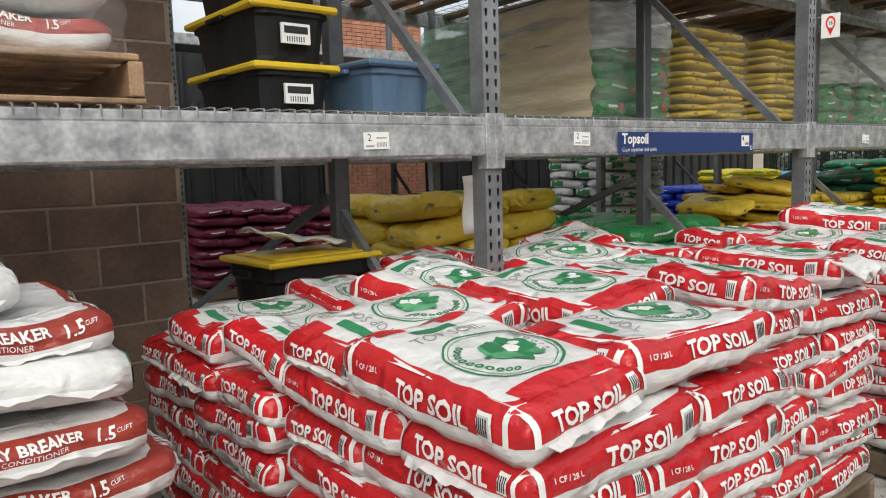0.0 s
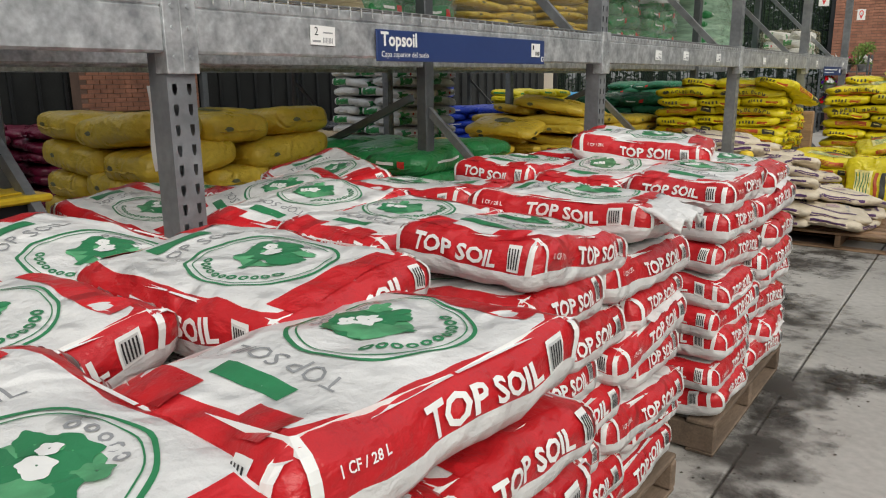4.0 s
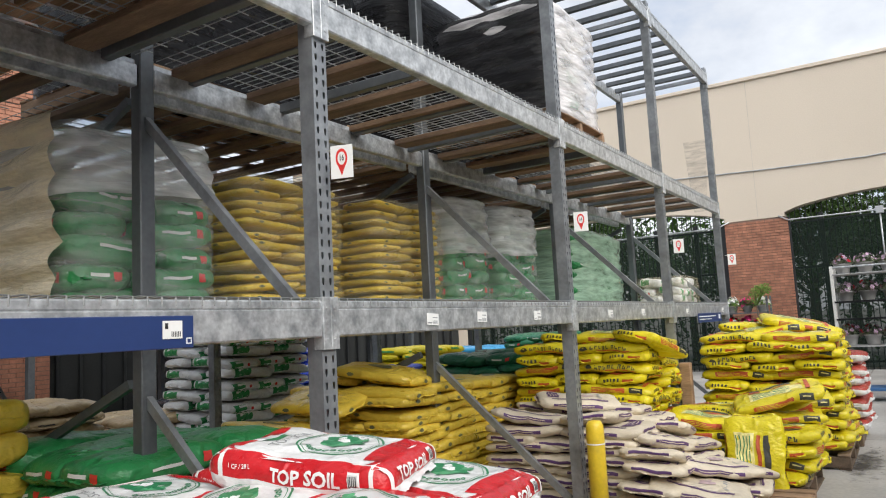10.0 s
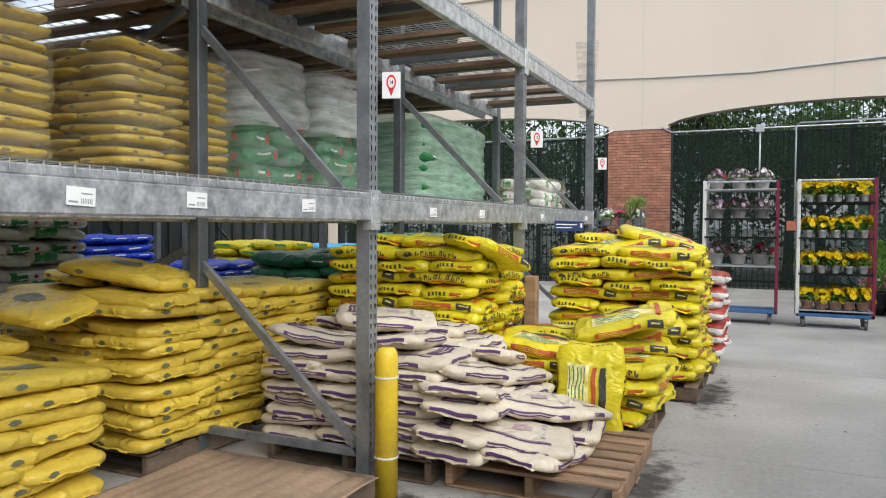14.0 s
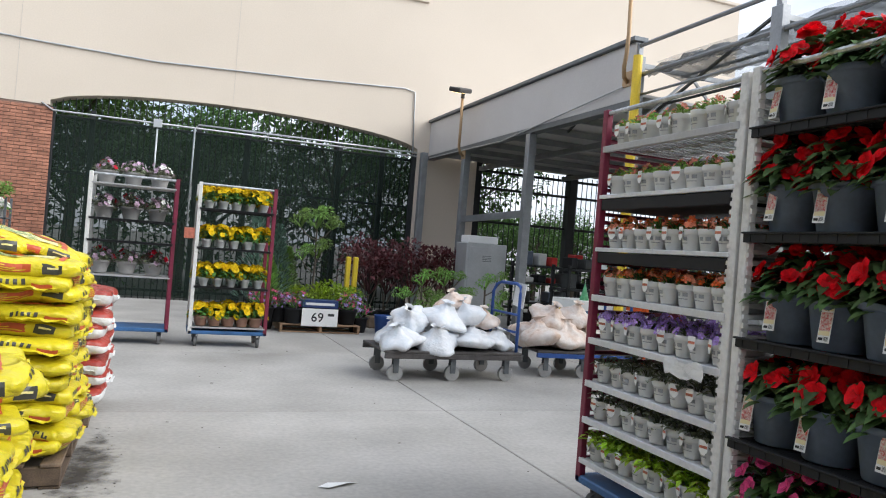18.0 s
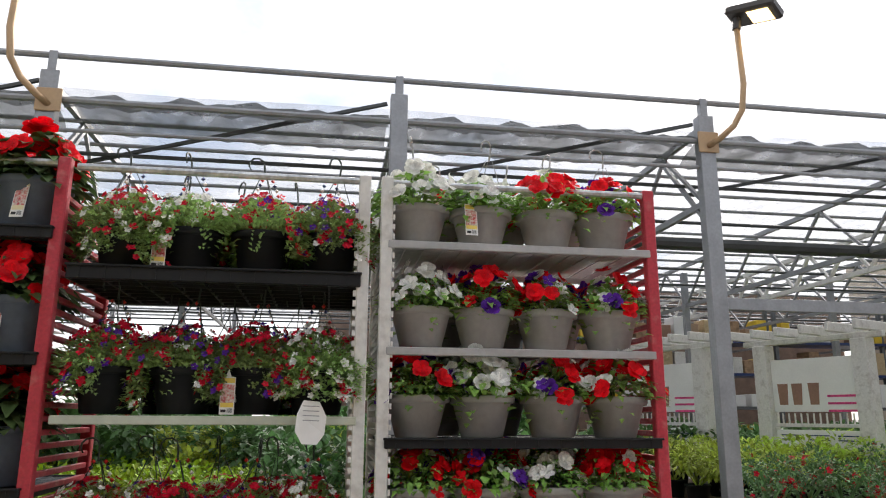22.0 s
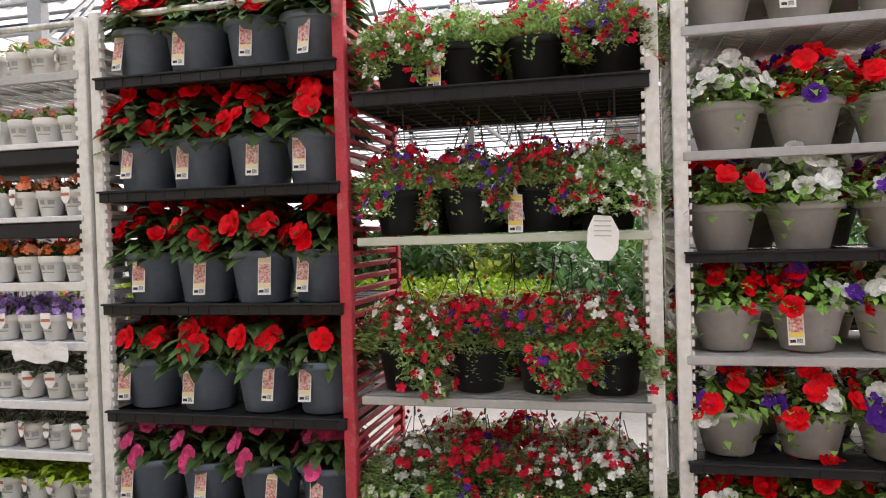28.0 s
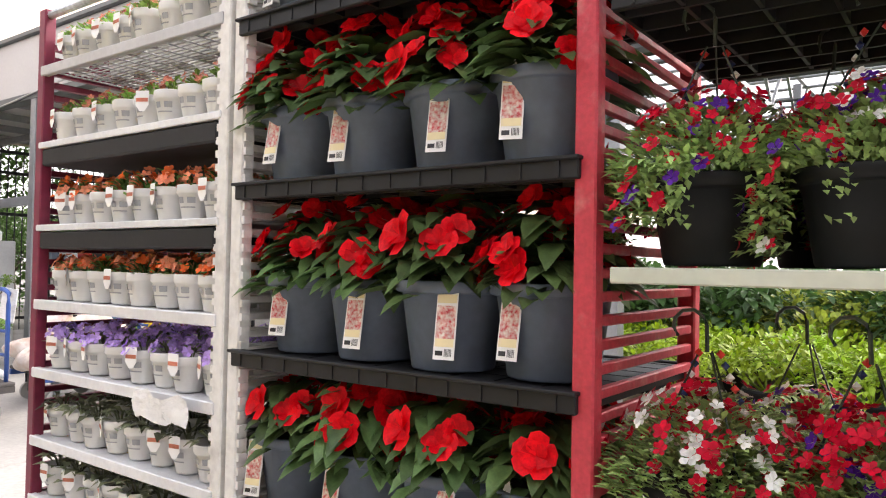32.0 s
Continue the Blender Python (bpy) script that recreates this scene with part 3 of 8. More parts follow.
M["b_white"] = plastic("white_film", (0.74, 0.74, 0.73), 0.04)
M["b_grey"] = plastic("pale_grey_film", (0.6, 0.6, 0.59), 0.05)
M["b_red"] = plastic("red_film", (0.54, 0.016, 0.022), 0.08)
M["b_green_ink"] = mat("green_print", (0.03, 0.22, 0.09), 0.4, var=0.1, bump=0.3)
M["b_pale_green"] = mat("pale_green_print", (0.1, 0.36, 0.17), 0.4, var=0.3, scale=16, bump=0.3)
M["b_gold"] = plastic("gold_film", (0.76, 0.56, 0.07), 0.1, second=(0.68, 0.49, 0.06))
M["b_kow"] = plastic("bright_yellow_film", (0.68, 0.57, 0.015), 0.08)
M["b_kow_dark"] = mat("dark_print", (0.05, 0.05, 0.04), 0.4, var=0.2, bump=0.4)
M["b_kow_red"] = mat("brick_red_print", (0.5, 0.09, 0.03), 0.4, var=0.2, bump=0.4)
M["b_kow_pale"] = mat("pale_yellow_print", (0.8, 0.72, 0.3), 0.4, var=0.2, scale=25, bump=0.4)
M["b_cream"] = plastic("cream_woven_film", (0.64, 0.56, 0.43), 0.09, 0.6)
M["b_purple"] = mat("purple_print", (0.1, 0.045, 0.14), 0.5, var=0.15, bump=0.3)
M["b_mauve"] = mat("faded_mauve_print", (0.45, 0.33, 0.34), 0.6, var=0.25, scale=30, bump=0.3)
M["b_gold_mark"] = plastic("grey_green_print", (0.15, 0.16, 0.09), 0.1)
M["b_green"] = plastic("green_film", (0.03, 0.25, 0.075), 0.12)
M["b_dkgreen"] = plastic("dark_green_film", (0.025, 0.15, 0.08), 0.14)
M["b_clay"] = plastic("rust_red_film", (0.36, 0.045, 0.03), 0.12)
M["b_blue"] = plastic("blue_film", (0.015, 0.05, 0.42), 0.12)
M["b_sky"] = plastic("light_blue_film", (0.06, 0.35, 0.65), 0.12)
M["b_maroon"] = plastic("maroon_film", (0.12, 0.006, 0.028), 0.16)
M["b_black"] = plastic("black_film", (0.02, 0.02, 0.022), 0.15, 0.25)
M["b_tan"] = plastic("tan_film", (0.5, 0.38, 0.22), 0.14)


class Bag:
    """A stuffed pillow bag lying flat, long side along x, its middle at the origin."""
    zs = (-0.97, -0.85, -0.62, -0.34, -0.04, 0.24, 0.5, 0.7, 0.84, 0.93, 0.985)

    def __init__(self, hx, hy, hz, seed, e1=0.62, e2=0.3, lump=0.013):
        self.hx, self.hy, self.hz, self.seed, self.e1, self.e2, self.lump = hx, hy, hz, seed * 7.31, e1, e2, lump

    def wave(self, p):
        q = Vector(p) * 7.0 + Vector((self.seed, self.seed * 0.7, 0))
        n1 = noise.noise_vector(q)
        n2 = noise.noise_vector(q * 2.7)
        bend = 0.018 * math.sin(self.seed + p[0] * 5.0) * (1 if self.lump > 0.005 else 0)
        return Vector(p) + self.lump * n1 + self.lump * 0.45 * n2 + Vector((0, 0, bend))

    def round(self, eta, om):
        f = lambda w, e: math.copysign(abs(w) ** e, w)
        ce, se = f(math.cos(eta), self.e1), f(math.sin(eta), self.e1)
        return (self.hx * ce * f(math.cos(om), self.e2), self.hy * ce * f(math.sin(om), self.e2), self.hz * se)

    def side(self, which, s, z, out):
        """A point on a side: which 0 +x, 1 +y, 2 -x, 3 -y; s along it to the right as one faces it."""
        a, b = (self.hy, self.hx) if which in (0, 2) else (self.hx, self.hy)
        lim = max(0.0, 1 - min(1, abs(z / self.hz)) ** (2 / self.e1)) ** (self.e1 / self.e2) - min(1, abs(s / a)) ** (2 / self.e2)
        d = b * max(0.0, lim) ** (self.e2 / 2) + out
        p = {0: (d, s, z), 1: (-s, d, z), 2: (-d, -s, z), 3: (s, -d, z)}[which]
        return self.wave(p)

    def top(self, x, y, out):
        r = (min(1, abs(x / self.hx)) ** (2 / self.e2) + min(1, abs(y / self.hy)) ** (2 / self.e2)) ** (self.e2 / self.e1)
        z = self.hz * max(0.0, 1 - r) ** (self.e1 / 2)
        return self.wave((x, y, z + out))

    def shell(self, paint, nw=44):
        """paint gives the material from height (-1 to 1) and plan place (-1 to 1)."""
        g = Geo()
        zs = self.zs
        etas = [math.copysign(math.asin(abs(z) ** (1 / self.e1)), z) for z in zs]
        oms = []
        for k in range(nw):
            w = 2 * math.pi * (k + 0.5) / nw
            a, b = math.cos(w), math.sin(w)
            big = max(abs(a), abs(b))
            a, b = a / big, b / big
            oms.append(math.atan2(math.copysign(abs(b) ** (1 / self.e2), b), math.copysign(abs(a) ** (1 / self.e2), a)))
        rows = [[self.round(e, o) for o in oms] for e in etas]
        flat = [v for r in rows for v in r] + [(0, 0, -self.hz), (0, 0, self.hz)]
        low, n = len(flat) - 2, len(rows)
        for i in range(n - 1):
            for k in range(nw):
                f = (i * nw + k, i * nw + (k + 1) % nw, (i + 1) * nw + (k + 1) % nw, (i + 1) * nw + k)
                g.f.append(f)
                p = (Vector(flat[f[0]]) + Vector(flat[f[2]])) / 2
                g.m.append(paint((zs[i] + zs[i + 1]) / 2, p.x / self.hx, p.y / self.hy))
        for k in range(nw):
            g.f.append((k, low, (k + 1) % nw))
            g.m.append(paint(-1, 0, 0))
            g.f.append(((n - 1) * nw + k, (n - 1) * nw + (k + 1) % nw, low + 1))
            g.m.append(paint(1, 0, 0))
        g.v = [tuple(self.wave(v)) for v in flat]
        return g

    def flap(self, g, mi, ends=(1, -1), deep=0.011):
        """The crimped seam at an end."""
        g.mi = mi
        for s in ends:
            n, verts = 16, []
            for j in range(3):
                for k in range(n + 1):
                    y = (k / n * 2 - 1) * self.hy * (0.76 - 0.05 * j)
                    w = deep * 0.22 * math.sin(k * 0.9 + self.seed) * j + deep * 0.12 * math.sin(k * 2.3) * j
                    verts.append(self.wave((s * (self.hx * 0.965 + deep * j + 0.2 * w), y, -0.008 + w - deep * 0.35 * j)))
            g.faces(verts, [(j * (n + 1) + k, j * (n + 1) + k + 1, (j + 1) * (n + 1) + k + 1, (j + 1) * (n + 1) + k) for j in range(2) for k in range(n)])
        return g

    def patch(self, g, mi, which, s0, s1, z0, z1, out=0.003, ns=5, nz=3):
        g.mi = mi
        put = (lambda s, z: self.top(s, z, out)) if which == "top" else (lambda s, z: self.side(which, s, z, out))
        verts = [put(s0 + (s1 - s0) * i / ns, z0 + (z1 - z0) * j / nz) for j in range(nz + 1) for i in range(ns + 1)]
        return g.faces(verts, [(j * (ns + 1) + i, j * (ns + 1) + i + 1, (j + 1) * (ns + 1) + i + 1, (j + 1) * (ns + 1) + i) for j in range(nz) for i in range(ns)])

    def disc_side(self, g, mi, which, s0, z0, rs, rz, out=0.003, n=14):
        g.mi = mi
        rim = [self.side(which, s0 + rs * math.cos(6.2832 * k / n) * (1 + 0.25 * math.sin(3 * k)), z0 + rz * math.sin(6.2832 * k / n), out) for k in range(n)]
        return g.faces([self.side(which, s0, z0, out)] + rim, [(0, k + 1, (k + 1) % n + 1) for k in range(n)])

    def letters(self, g, mi, which, words, size, s0, z0, turn=0, out=0.005, bold=0.0):
        """Lettering laid on the bag, cut fine enough to follow it."""
        t = text_geo(words, size, bold)
        bm = bmesh.new()
        vs = [bm.verts.new(v) for v in t.v]
        for f in t.f:
            try:
                bm.faces.new([vs[k] for k in f])
            except ValueError:
                pass
        for k in (-0.25, 0.0, 0.25):
            bmesh.ops.bisect_plane(bm, geom=bm.verts[:] + bm.edges[:] + bm.faces[:], plane_co=(0, k * size, 0), plane_no=(0, 1, 0))
        bm.verts.index_update()
        g.mi = mi
        c, s = math.cos(radians(turn)), math.sin(radians(turn))
        verts = []
        for v in bm.verts:
            a, b = v.co.x * c - v.co.y * s + s0, v.co.x * s + v.co.y * c + z0
            verts.append(self.top(a, b, out) if which == "top" else self.side(which, a, b, out))
        g.faces(verts, [tuple(v.index for v in f.verts) for f in bm.faces])
        bm.free()
        return g

    def disc(self, g, mi, x, y, r0, r1, out=0.003, n=40, wob=0.0, sx=1.0):
        g.mi = mi
        verts = []
        for r in (r0, r1):
            for k in range(n):
                w = 2 * math.pi * k / n
                rr = r * (1 + wob * noise.noise(Vector((1.7 * math.cos(w) + 9 * r, 1.7 * math.sin(w), self.seed))) + 0.25 * wob * math.sin(5 * w + 40 * r))
                verts.append(self.top(x + sx * rr * math.cos(w), y + rr * math.sin(w), out))
        return g.faces(verts, [(k, (k + 1) % n, n + (k + 1) % n, n + k) for k in range(n)])


BAGS = {}


def make_kind(kind, variants, build):
    BAGS[kind] = [build(k) for k in range(variants)]


def soil_bag(k):
    """Red band round the upper half of the sides, pale underside, white face with wings, emblem and crimped ends."""
    b = Bag(0.274, 0.186, 0.064, 3 + k, e1=0.5, e2=0.14, lump=0.013)
    b.zs = (-0.97, -0.86, -0.7, -0.45, -0.2, -0.1, 0.15, 0.45, 0.72, 0.86, 0.94, 0.98, 0.9945, 0.999, 0.9999)
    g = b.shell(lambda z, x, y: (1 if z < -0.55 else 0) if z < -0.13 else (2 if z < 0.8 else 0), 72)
    b.flap(g, 0, ((1,), (1,), (), (-1,))[k % 4], (0.008, 0.015, 0.01, 0.01)[k % 4])
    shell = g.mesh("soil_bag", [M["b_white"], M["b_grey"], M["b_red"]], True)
    p = Geo()
    for w in (1, 3):
        b.letters(p, 0, w, "TOP SOIL", 0.05, 0.035, 0.016, bold=0.0016)
        b.patch(p, 0, w, 0.165, 0.2, -0.006, 0.042)
        b.patch(p, 2, w, 0.169, 0.196, -0.001, 0.037, 0.0045)
        for q in range(5):
            b.patch(p, 1, w, 0.171 + q * 0.005, 0.1735 + q * 0.005, 0.002, 0.034, 0.006, 1, 2)
        b.letters(p, 0, w, "1 CF / 28 L", 0.0155, -0.172, 0.022, bold=0.0003)
        for sg in (-0.238, 0.224):
            b.patch(p, 0, w, sg, sg + 0.013, -0.008, 0.052, 0.003, 2, 6)
    for w in (0, 2):
        b.letters(p, 0, w, "TOP SOIL", 0.046, -0.012, 0.016, bold=0.0015)
        b.patch(p, 0, w, 0.112, 0.14, -0.002, 0.042)
        for q in range(4):
            b.patch(p, 1, w, 0.115 + q * 0.006, 0.118 + q * 0.006, 0.003, 0.037, 0.005, 1, 2)
        for sg in (-0.168, 0.156):
            b.patch(p, 0, w, sg, sg + 0.012, -0.008, 0.052, 0.003, 2, 6)
    side = p.mesh("print", [M["white"], M["ink"], M["b_grey"]])
    e = Geo()
    b.patch(e, 3, "top", 0.19, 0.238, -0.128, 0.128, 0.0012, 6, 16)
    for sy in (-1, 1):
        b.patch(e, 3, "top", -0.25, -0.196, sy * 0.09 - 0.04, sy * 0.09 + 0.04, 0.0012, 6, 8)
    cx = 0.05
    b.disc(e, 0, cx, 0.0, 0.116, 0.1215, 0.0014, 56, sx=1.08)
    b.disc(e, 0, cx, 0.0, 0.107, 0.109, 0.0014, 56, sx=1.08)
    b.disc(e, 1, cx, 0.022, 0.001, 0.05, 0.0014, wob=0.3, sx=1.25)
    for q, (dx, dy, r, c) in enumerate(((-0.03, 0.0, 0.026, 0), (0.03, 0.004, 0.03, 0), (0.0, 0.04, 0.024, 0), (-0.045, 0.03, 0.016, 0), (0.05, 0.035, 0.014, 1), (0.0, 0.012, 0.014, 4), (-0.02, 0.03, 0.01, 4))):
        b.disc(e, c, cx + dx, dy + 0.018, 0.001, r, 0.0019 + 0.0003 * q, wob=0.45, sx=1.3)
    b.patch(e, 0, "top", cx - 0.007, cx + 0.007, -0.045, 0.02, 0.002, 1, 4)
    for a in range(-5, 6):
        w = radians(-90 + a * 12.5)
        b.disc(e, 0, cx + 0.088 * math.cos(w) * 1.08, 0.088 * math.sin(w), 0.004, 0.009, 0.0014, 8)
    for a in range(-2, 3):
        w = radians(90 + a * 13)
        b.disc(e, 2, cx + 0.09 * math.cos(w) * 1.08, 0.09 * math.sin(w), 0.004, 0.008, 0.0014, 8)
    b.letters(e, 2, "top", "TOP SOIL", 0.046, -0.112, 0.0, turn=90, out=0.0015)
    b.patch(e, 0, "top", -0.18, -0.148, -0.06, 0.06, 0.0014, 3, 8)
    return shell, side, e.mesh("emblem", [M["b_green_ink"], M["b_pale_green"], M["grey_ink"], M["b_red"], M["white"]])


def gold_bag(k, thick):
    b = Bag(0.315, 0.212, thick, 11 + k, e1=0.55, e2=0.22, lump=0.008)
    shell = b.flap(b.shell(lambda eta, x, y: 0), 0).mesh("gold_bag", [M["b_gold"]], True)
    p = Geo()
    for w in (0, 1, 2, 3):
        a = 0.2 if w in (1, 3) else 0.12
        b.disc_side(p, 0, w, -a * 0.75, 0.0, 0.026, 0.013)
    b.disc(p, 0, 0.0, 0.0, 0.001, 0.06, sx=1.6)
    return shell, p.mesh("print", [M["b_gold_mark"]]), None


def kow_bag(k):
    b = Bag(0.325, 0.205, 0.052, 19 + k, e1=0.6, e2=0.16, lump=0.02)
    shell = b.flap(b.shell(lambda eta, x, y: 0), 0, (1, -1), 0.014).mesh("manure_bag", [M["b_kow"]], True)
    p = Geo()
    # one long side: emblem block and a line of heavy letters; the other: a red panel with lines and a dark block
    b.disc_side(p, 0, 1, -0.2, 0.0, 0.03, 0.022)
    for q in range(9):
        x = -0.15 + q * 0.037 + (0.012 if q > 4 else 0)
        b.patch(p, 0, 1, x, x + 0.008, -0.014, 0.02, ns=1, nz=2)
        b.patch(p, 0, 1, x + 0.014, x + 0.024, (-0.014, 0.004, -0.014)[q % 3], 0.02 if q % 2 else 0.004, ns=1, nz=2)
        b.patch(p, 0, 1, x, x + 0.024, *((0.012, 0.02) if q % 2 else (-0.014, -0.007)), ns=2, nz=1)
    b.patch(p, 1, 1, -0.1, 0.2, -0.03, -0.021, ns=6, nz=1)
    b.patch(p, 1, 3, -0.2, 0.1, -0.018, 0.022, ns=8)
    for q in range(3):
        b.patch(p, 3, 3, -0.18, 0.08 - 0.05 * q, -0.011 + q * 0.011, -0.007 + q * 0.011, 0.0045, 8, 1)
    b.patch(p, 0, 3, 0.14, 0.24, -0.02, 0.026, ns=4)
    b.patch(p, 2, 3, 0.16, 0.22, 0.004, 0.012, 0.0045, 3, 1)
    for w in (0, 2):
        for q in range(5):
            b.patch(p, 0, w, -0.13 + q * 0.03, -0.115 + q * 0.03, -0.006, 0.02, ns=1, nz=2)
        b.patch(p, 1, w, 0.03, 0.13, -0.02, 0.004)
    b.patch(p, 2, "top", -0.21, 0.19, -0.13, 0.0, 0.003, 8, 6)
    for q in range(5):
        b.patch(p, 4, "top", -0.19, 0.1 - 0.03 * (q % 2), -0.12 + q * 0.022, -0.113 + q * 0.022, 0.0045, 8, 1)
    b.patch(p, 1, "top", -0.2, 0.2, 0.02, 0.05, 0.004, 8, 2)
    b.patch(p, 0, "top", -0.2, 0.12, 0.07, 0.11, 0.004, 8, 2)
    b.patch(p, 1, "top", 0.21, 0.24, -0.12, 0.12, 0.004, 2, 6)
    return shell, p.mesh("print", [M["b_kow_dark"], M["b_kow_red"], M["b_kow_pale"], M["b_kow"], M["b_green_ink"]]), None


def cream_bag(k):
    b = Bag(0.31, 0.205, 0.045, 29 + k, e1=0.7, e2=0.17, lump=0.014)
    shell = b.flap(b.shell(lambda eta, x, y: 0), 0).mesh("cream_bag", [M["b_cream"]], True)
    p = Geo()
    for w in (1, 3):
        b.patch(p, 0, w, -0.2, 0.16, -0.008, 0.014, ns=10)
        b.patch(p, 2, w, -0.17, 0.1, 0.0, 0.005, 0.0045, 9, 1)
    for w in (0, 2):
        b.patch(p, 0, w, -0.13, 0.13, -0.006, 0.012, ns=8)
    for y in (-0.15, 0.135):
        b.patch(p, 0, "top", -0.2, 0.2, y, y + 0.013, 0.003, 10, 1)
        b.patch(p, 0, "top", -0.2, 0.2, y + 0.018 * (1 if y < 0 else -1), y + 0.018 * (1 if y < 0 else -1) + 0.004, 0.003, 10, 1)
    b.patch(p, 0, "top", -0.235, -0.15, -0.1, 0.1, 0.003, 3, 8)
    for q in range(3):
        b.patch(p, 2, "top", -0.22 + 0.022 * q, -0.213 + 0.022 * q, -0.08, 0.07 - 0.02 * q, 0.0045, 1, 8)
    b.disc(p, 1, 0.04, 0.0, 0.001, 0.05, wob=0.6)
    for q in range(6):
        b.patch(p, 3, "top", 0.14, 0.165, -0.09 + q * 0.03, -0.075 + q * 0.03, 0.003, 1, 1)
    return shell, p.mesh("print", [M["b_purple"], M["b_mauve"], M["b_cream"], M["grey_ink"]]), None


def plain_bag(name, film, dims, seed, marks=()):
    """marks: (material, side, s0, s1, z0, z1) printed on the bag."""
    def build(k):
        b = Bag(*dims, seed + k, e1=0.68)
        shell = b.flap(b.shell(lambda z, x, y: 0, 28), 0).mesh(name, [M[film]], True)
        if not marks:
            return shell, None, None
        p, mats = Geo(), []
        for m, w, s0, s1, z0, z1 in marks:
            if m not in mats:
                mats.append(m)
            b.patch(p, mats.index(m), w, s0, s1, z0, z1)
        return shell, p.mesh("print", [M[m] for m in mats]), None
    return build


def clay_bag(k):
    b = Bag(0.3, 0.2, 0.052, 41 + k, e1=0.5, e2=0.16, lump=0.014)
    shell = b.flap(b.shell(lambda z, x, y: 1 if (-0.1 < z < 0.8) else 0), 0).mesh("conditioner_bag", [M["b_white"], M["b_clay"]], True)
    p = Geo()
    for w in (0, 1, 2, 3):
        b.letters(p, 0, w, "CLAY BREAKER", 0.03 if w in (1, 3) else 0.027, -0.03, 0.028, bold=0.0008)
        b.letters(p, 0, w, "SOIL CONDITIONER", 0.016, -0.04, 0.008)
        b.letters(p, 0, w, "1.5", 0.036, 0.13 if w in (1, 3) else 0.105, 0.022, bold=0.0008)
        b.letters(p, 0, w, "CUFT", 0.012, 0.17 if w in (1, 3) else 0.142, 0.026)
    return shell, p.mesh("print", [M["white"]]), None


make_kind("soil", 4, soil_bag)
make_kind("goldthin", 3, lambda k: gold_bag(k + 9, 0.044))
make_kind("goldbig", 3, lambda k: gold_bag(k + 5, 0.092))
make_kind("kow", 4, kow_bag)
make_kind("cream", 4, cream_bag)
make_kind("clay", 2, clay_bag)
make_kind("green", 3, plain_bag("green_bag", "b_green", (0.34, 0.22, 0.085), 51, (("white", 1, -0.14, 0.1, 0.005, 0.02), ("white", 3, -0.14, 0.1, 0.005, 0.02), ("signred", 3, 0.16, 0.21, -0.02, 0.03), ("signred", 1, 0.16, 0.21, -0.02, 0.03), ("white", 0, -0.1, 0.04, 0.0, 0.016), ("signred", 0, 0.07, 0.12, -0.02, 0.026))))
make_kind("dkgreen", 2, plain_bag("dark_green_bag", "b_dkgreen", (0.31, 0.21, 0.07), 61, (("signred", 3, -0.02, 0.03, -0.02, 0.02), ("white", 3, -0.18, -0.06, 0, 0.012))))
make_kind("blue", 2, plain_bag("blue_bag", "b_blue", (0.31, 0.21, 0.065), 66, (("white", 0, -0.1, 0.06, 0.0, 0.014), ("white", 3, -0.15, 0.05, 0.0, 0.014))))
make_kind("sky", 2, plain_bag("light_blue_bag", "b_sky", (0.31, 0.21, 0.065), 69))
make_kind("maroon", 2, plain_bag("maroon_bag", "b_maroon", (0.29, 0.2, 0.06), 71, (("white", 0, -0.08, 0.06, 0.0, 0.012),)))
make_kind("pale", 2, plain_bag("white_bag", "b_white", (0.3, 0.2, 0.06), 76, (("b_green", 0, -0.17, -0.03, -0.035, 0.035), ("signred", 0, 0.02, 0.05, -0.02, 0.01), ("b_green", 3, -0.24, -0.04, -0.035, 0.035))))
make_kind("tan", 2, plain_bag("tan_bag", "b_tan", (0.3, 0.2, 0.06), 81, (("ink", 0, -0.1, 0.06, 0.0, 0.012),)))
make_kind("black", 2, plain_bag("black_bag", "b_black", (0.3, 0.2, 0.06), 86, (("lid_yellow", 0, -0.12, 0.1, 0.0, 0.014),)))


def two_tone_bag(k):
    b = Bag(0.3, 0.2, 0.064, 91 + k, e1=0.58, e2=0.24)
    return b.flap(b.shell(lambda z, x, y: 1 if z > 0.1 else 0), 0).mesh("red_and_white_bag", [M["b_white"], M["b_clay"]], True), None, None


make_kind("redwhite", 2, two_tone_bag)
make_kind("mix", 2, plain_bag("yellow_and_green_bag", "b_kow", (0.3, 0.2, 0.065), 95, (("b_green", 0, -0.12, 0.06, -0.01, 0.02), ("b_green", 3, -0.2, 0.06, -0.01, 0.02))))

LABEL = {
    "soil": ("topsoil_bag", "red and white bag of top soil, green emblem"),
    "goldthin": ("garden_soil_bag", "flat golden yellow plastic bag of garden soil"),
    "goldbig": ("garden_soil_bag", "plump golden yellow plastic bag of garden soil"),
    "kow": ("manure_bag", "bright yellow plastic bag with dark and red print"),
    "cream": ("compost_bag", "slack cream bag with purple printed bands"),
    "clay": ("conditioner_bag", "white bag with rust red clay breaker band"),
    "green": ("potting_soil_bag", "glossy green plastic bag with white and red print"),
    "dkgreen": ("soil_bag", "dark green plastic bag of soil"),
    "blue": ("soil_bag", "bright blue plastic bag of soil"),
    "sky": ("soil_bag", "light blue plastic bag of soil"),
    "maroon": ("mulch_bag", "maroon plastic bag of mulch"),
    "pale": ("soil_bag", "white plastic bag with green and red print"),
    "tan": ("soil_bag", "tan plastic bag with dark print"),
    "black": ("mulch_bag", "black plastic bag with yellow print"),
    "redwhite": ("mulch_bag", "rust red and white plastic bag"),
    "mix": ("soil_bag", "yellow and green plastic bag of soil"),
}


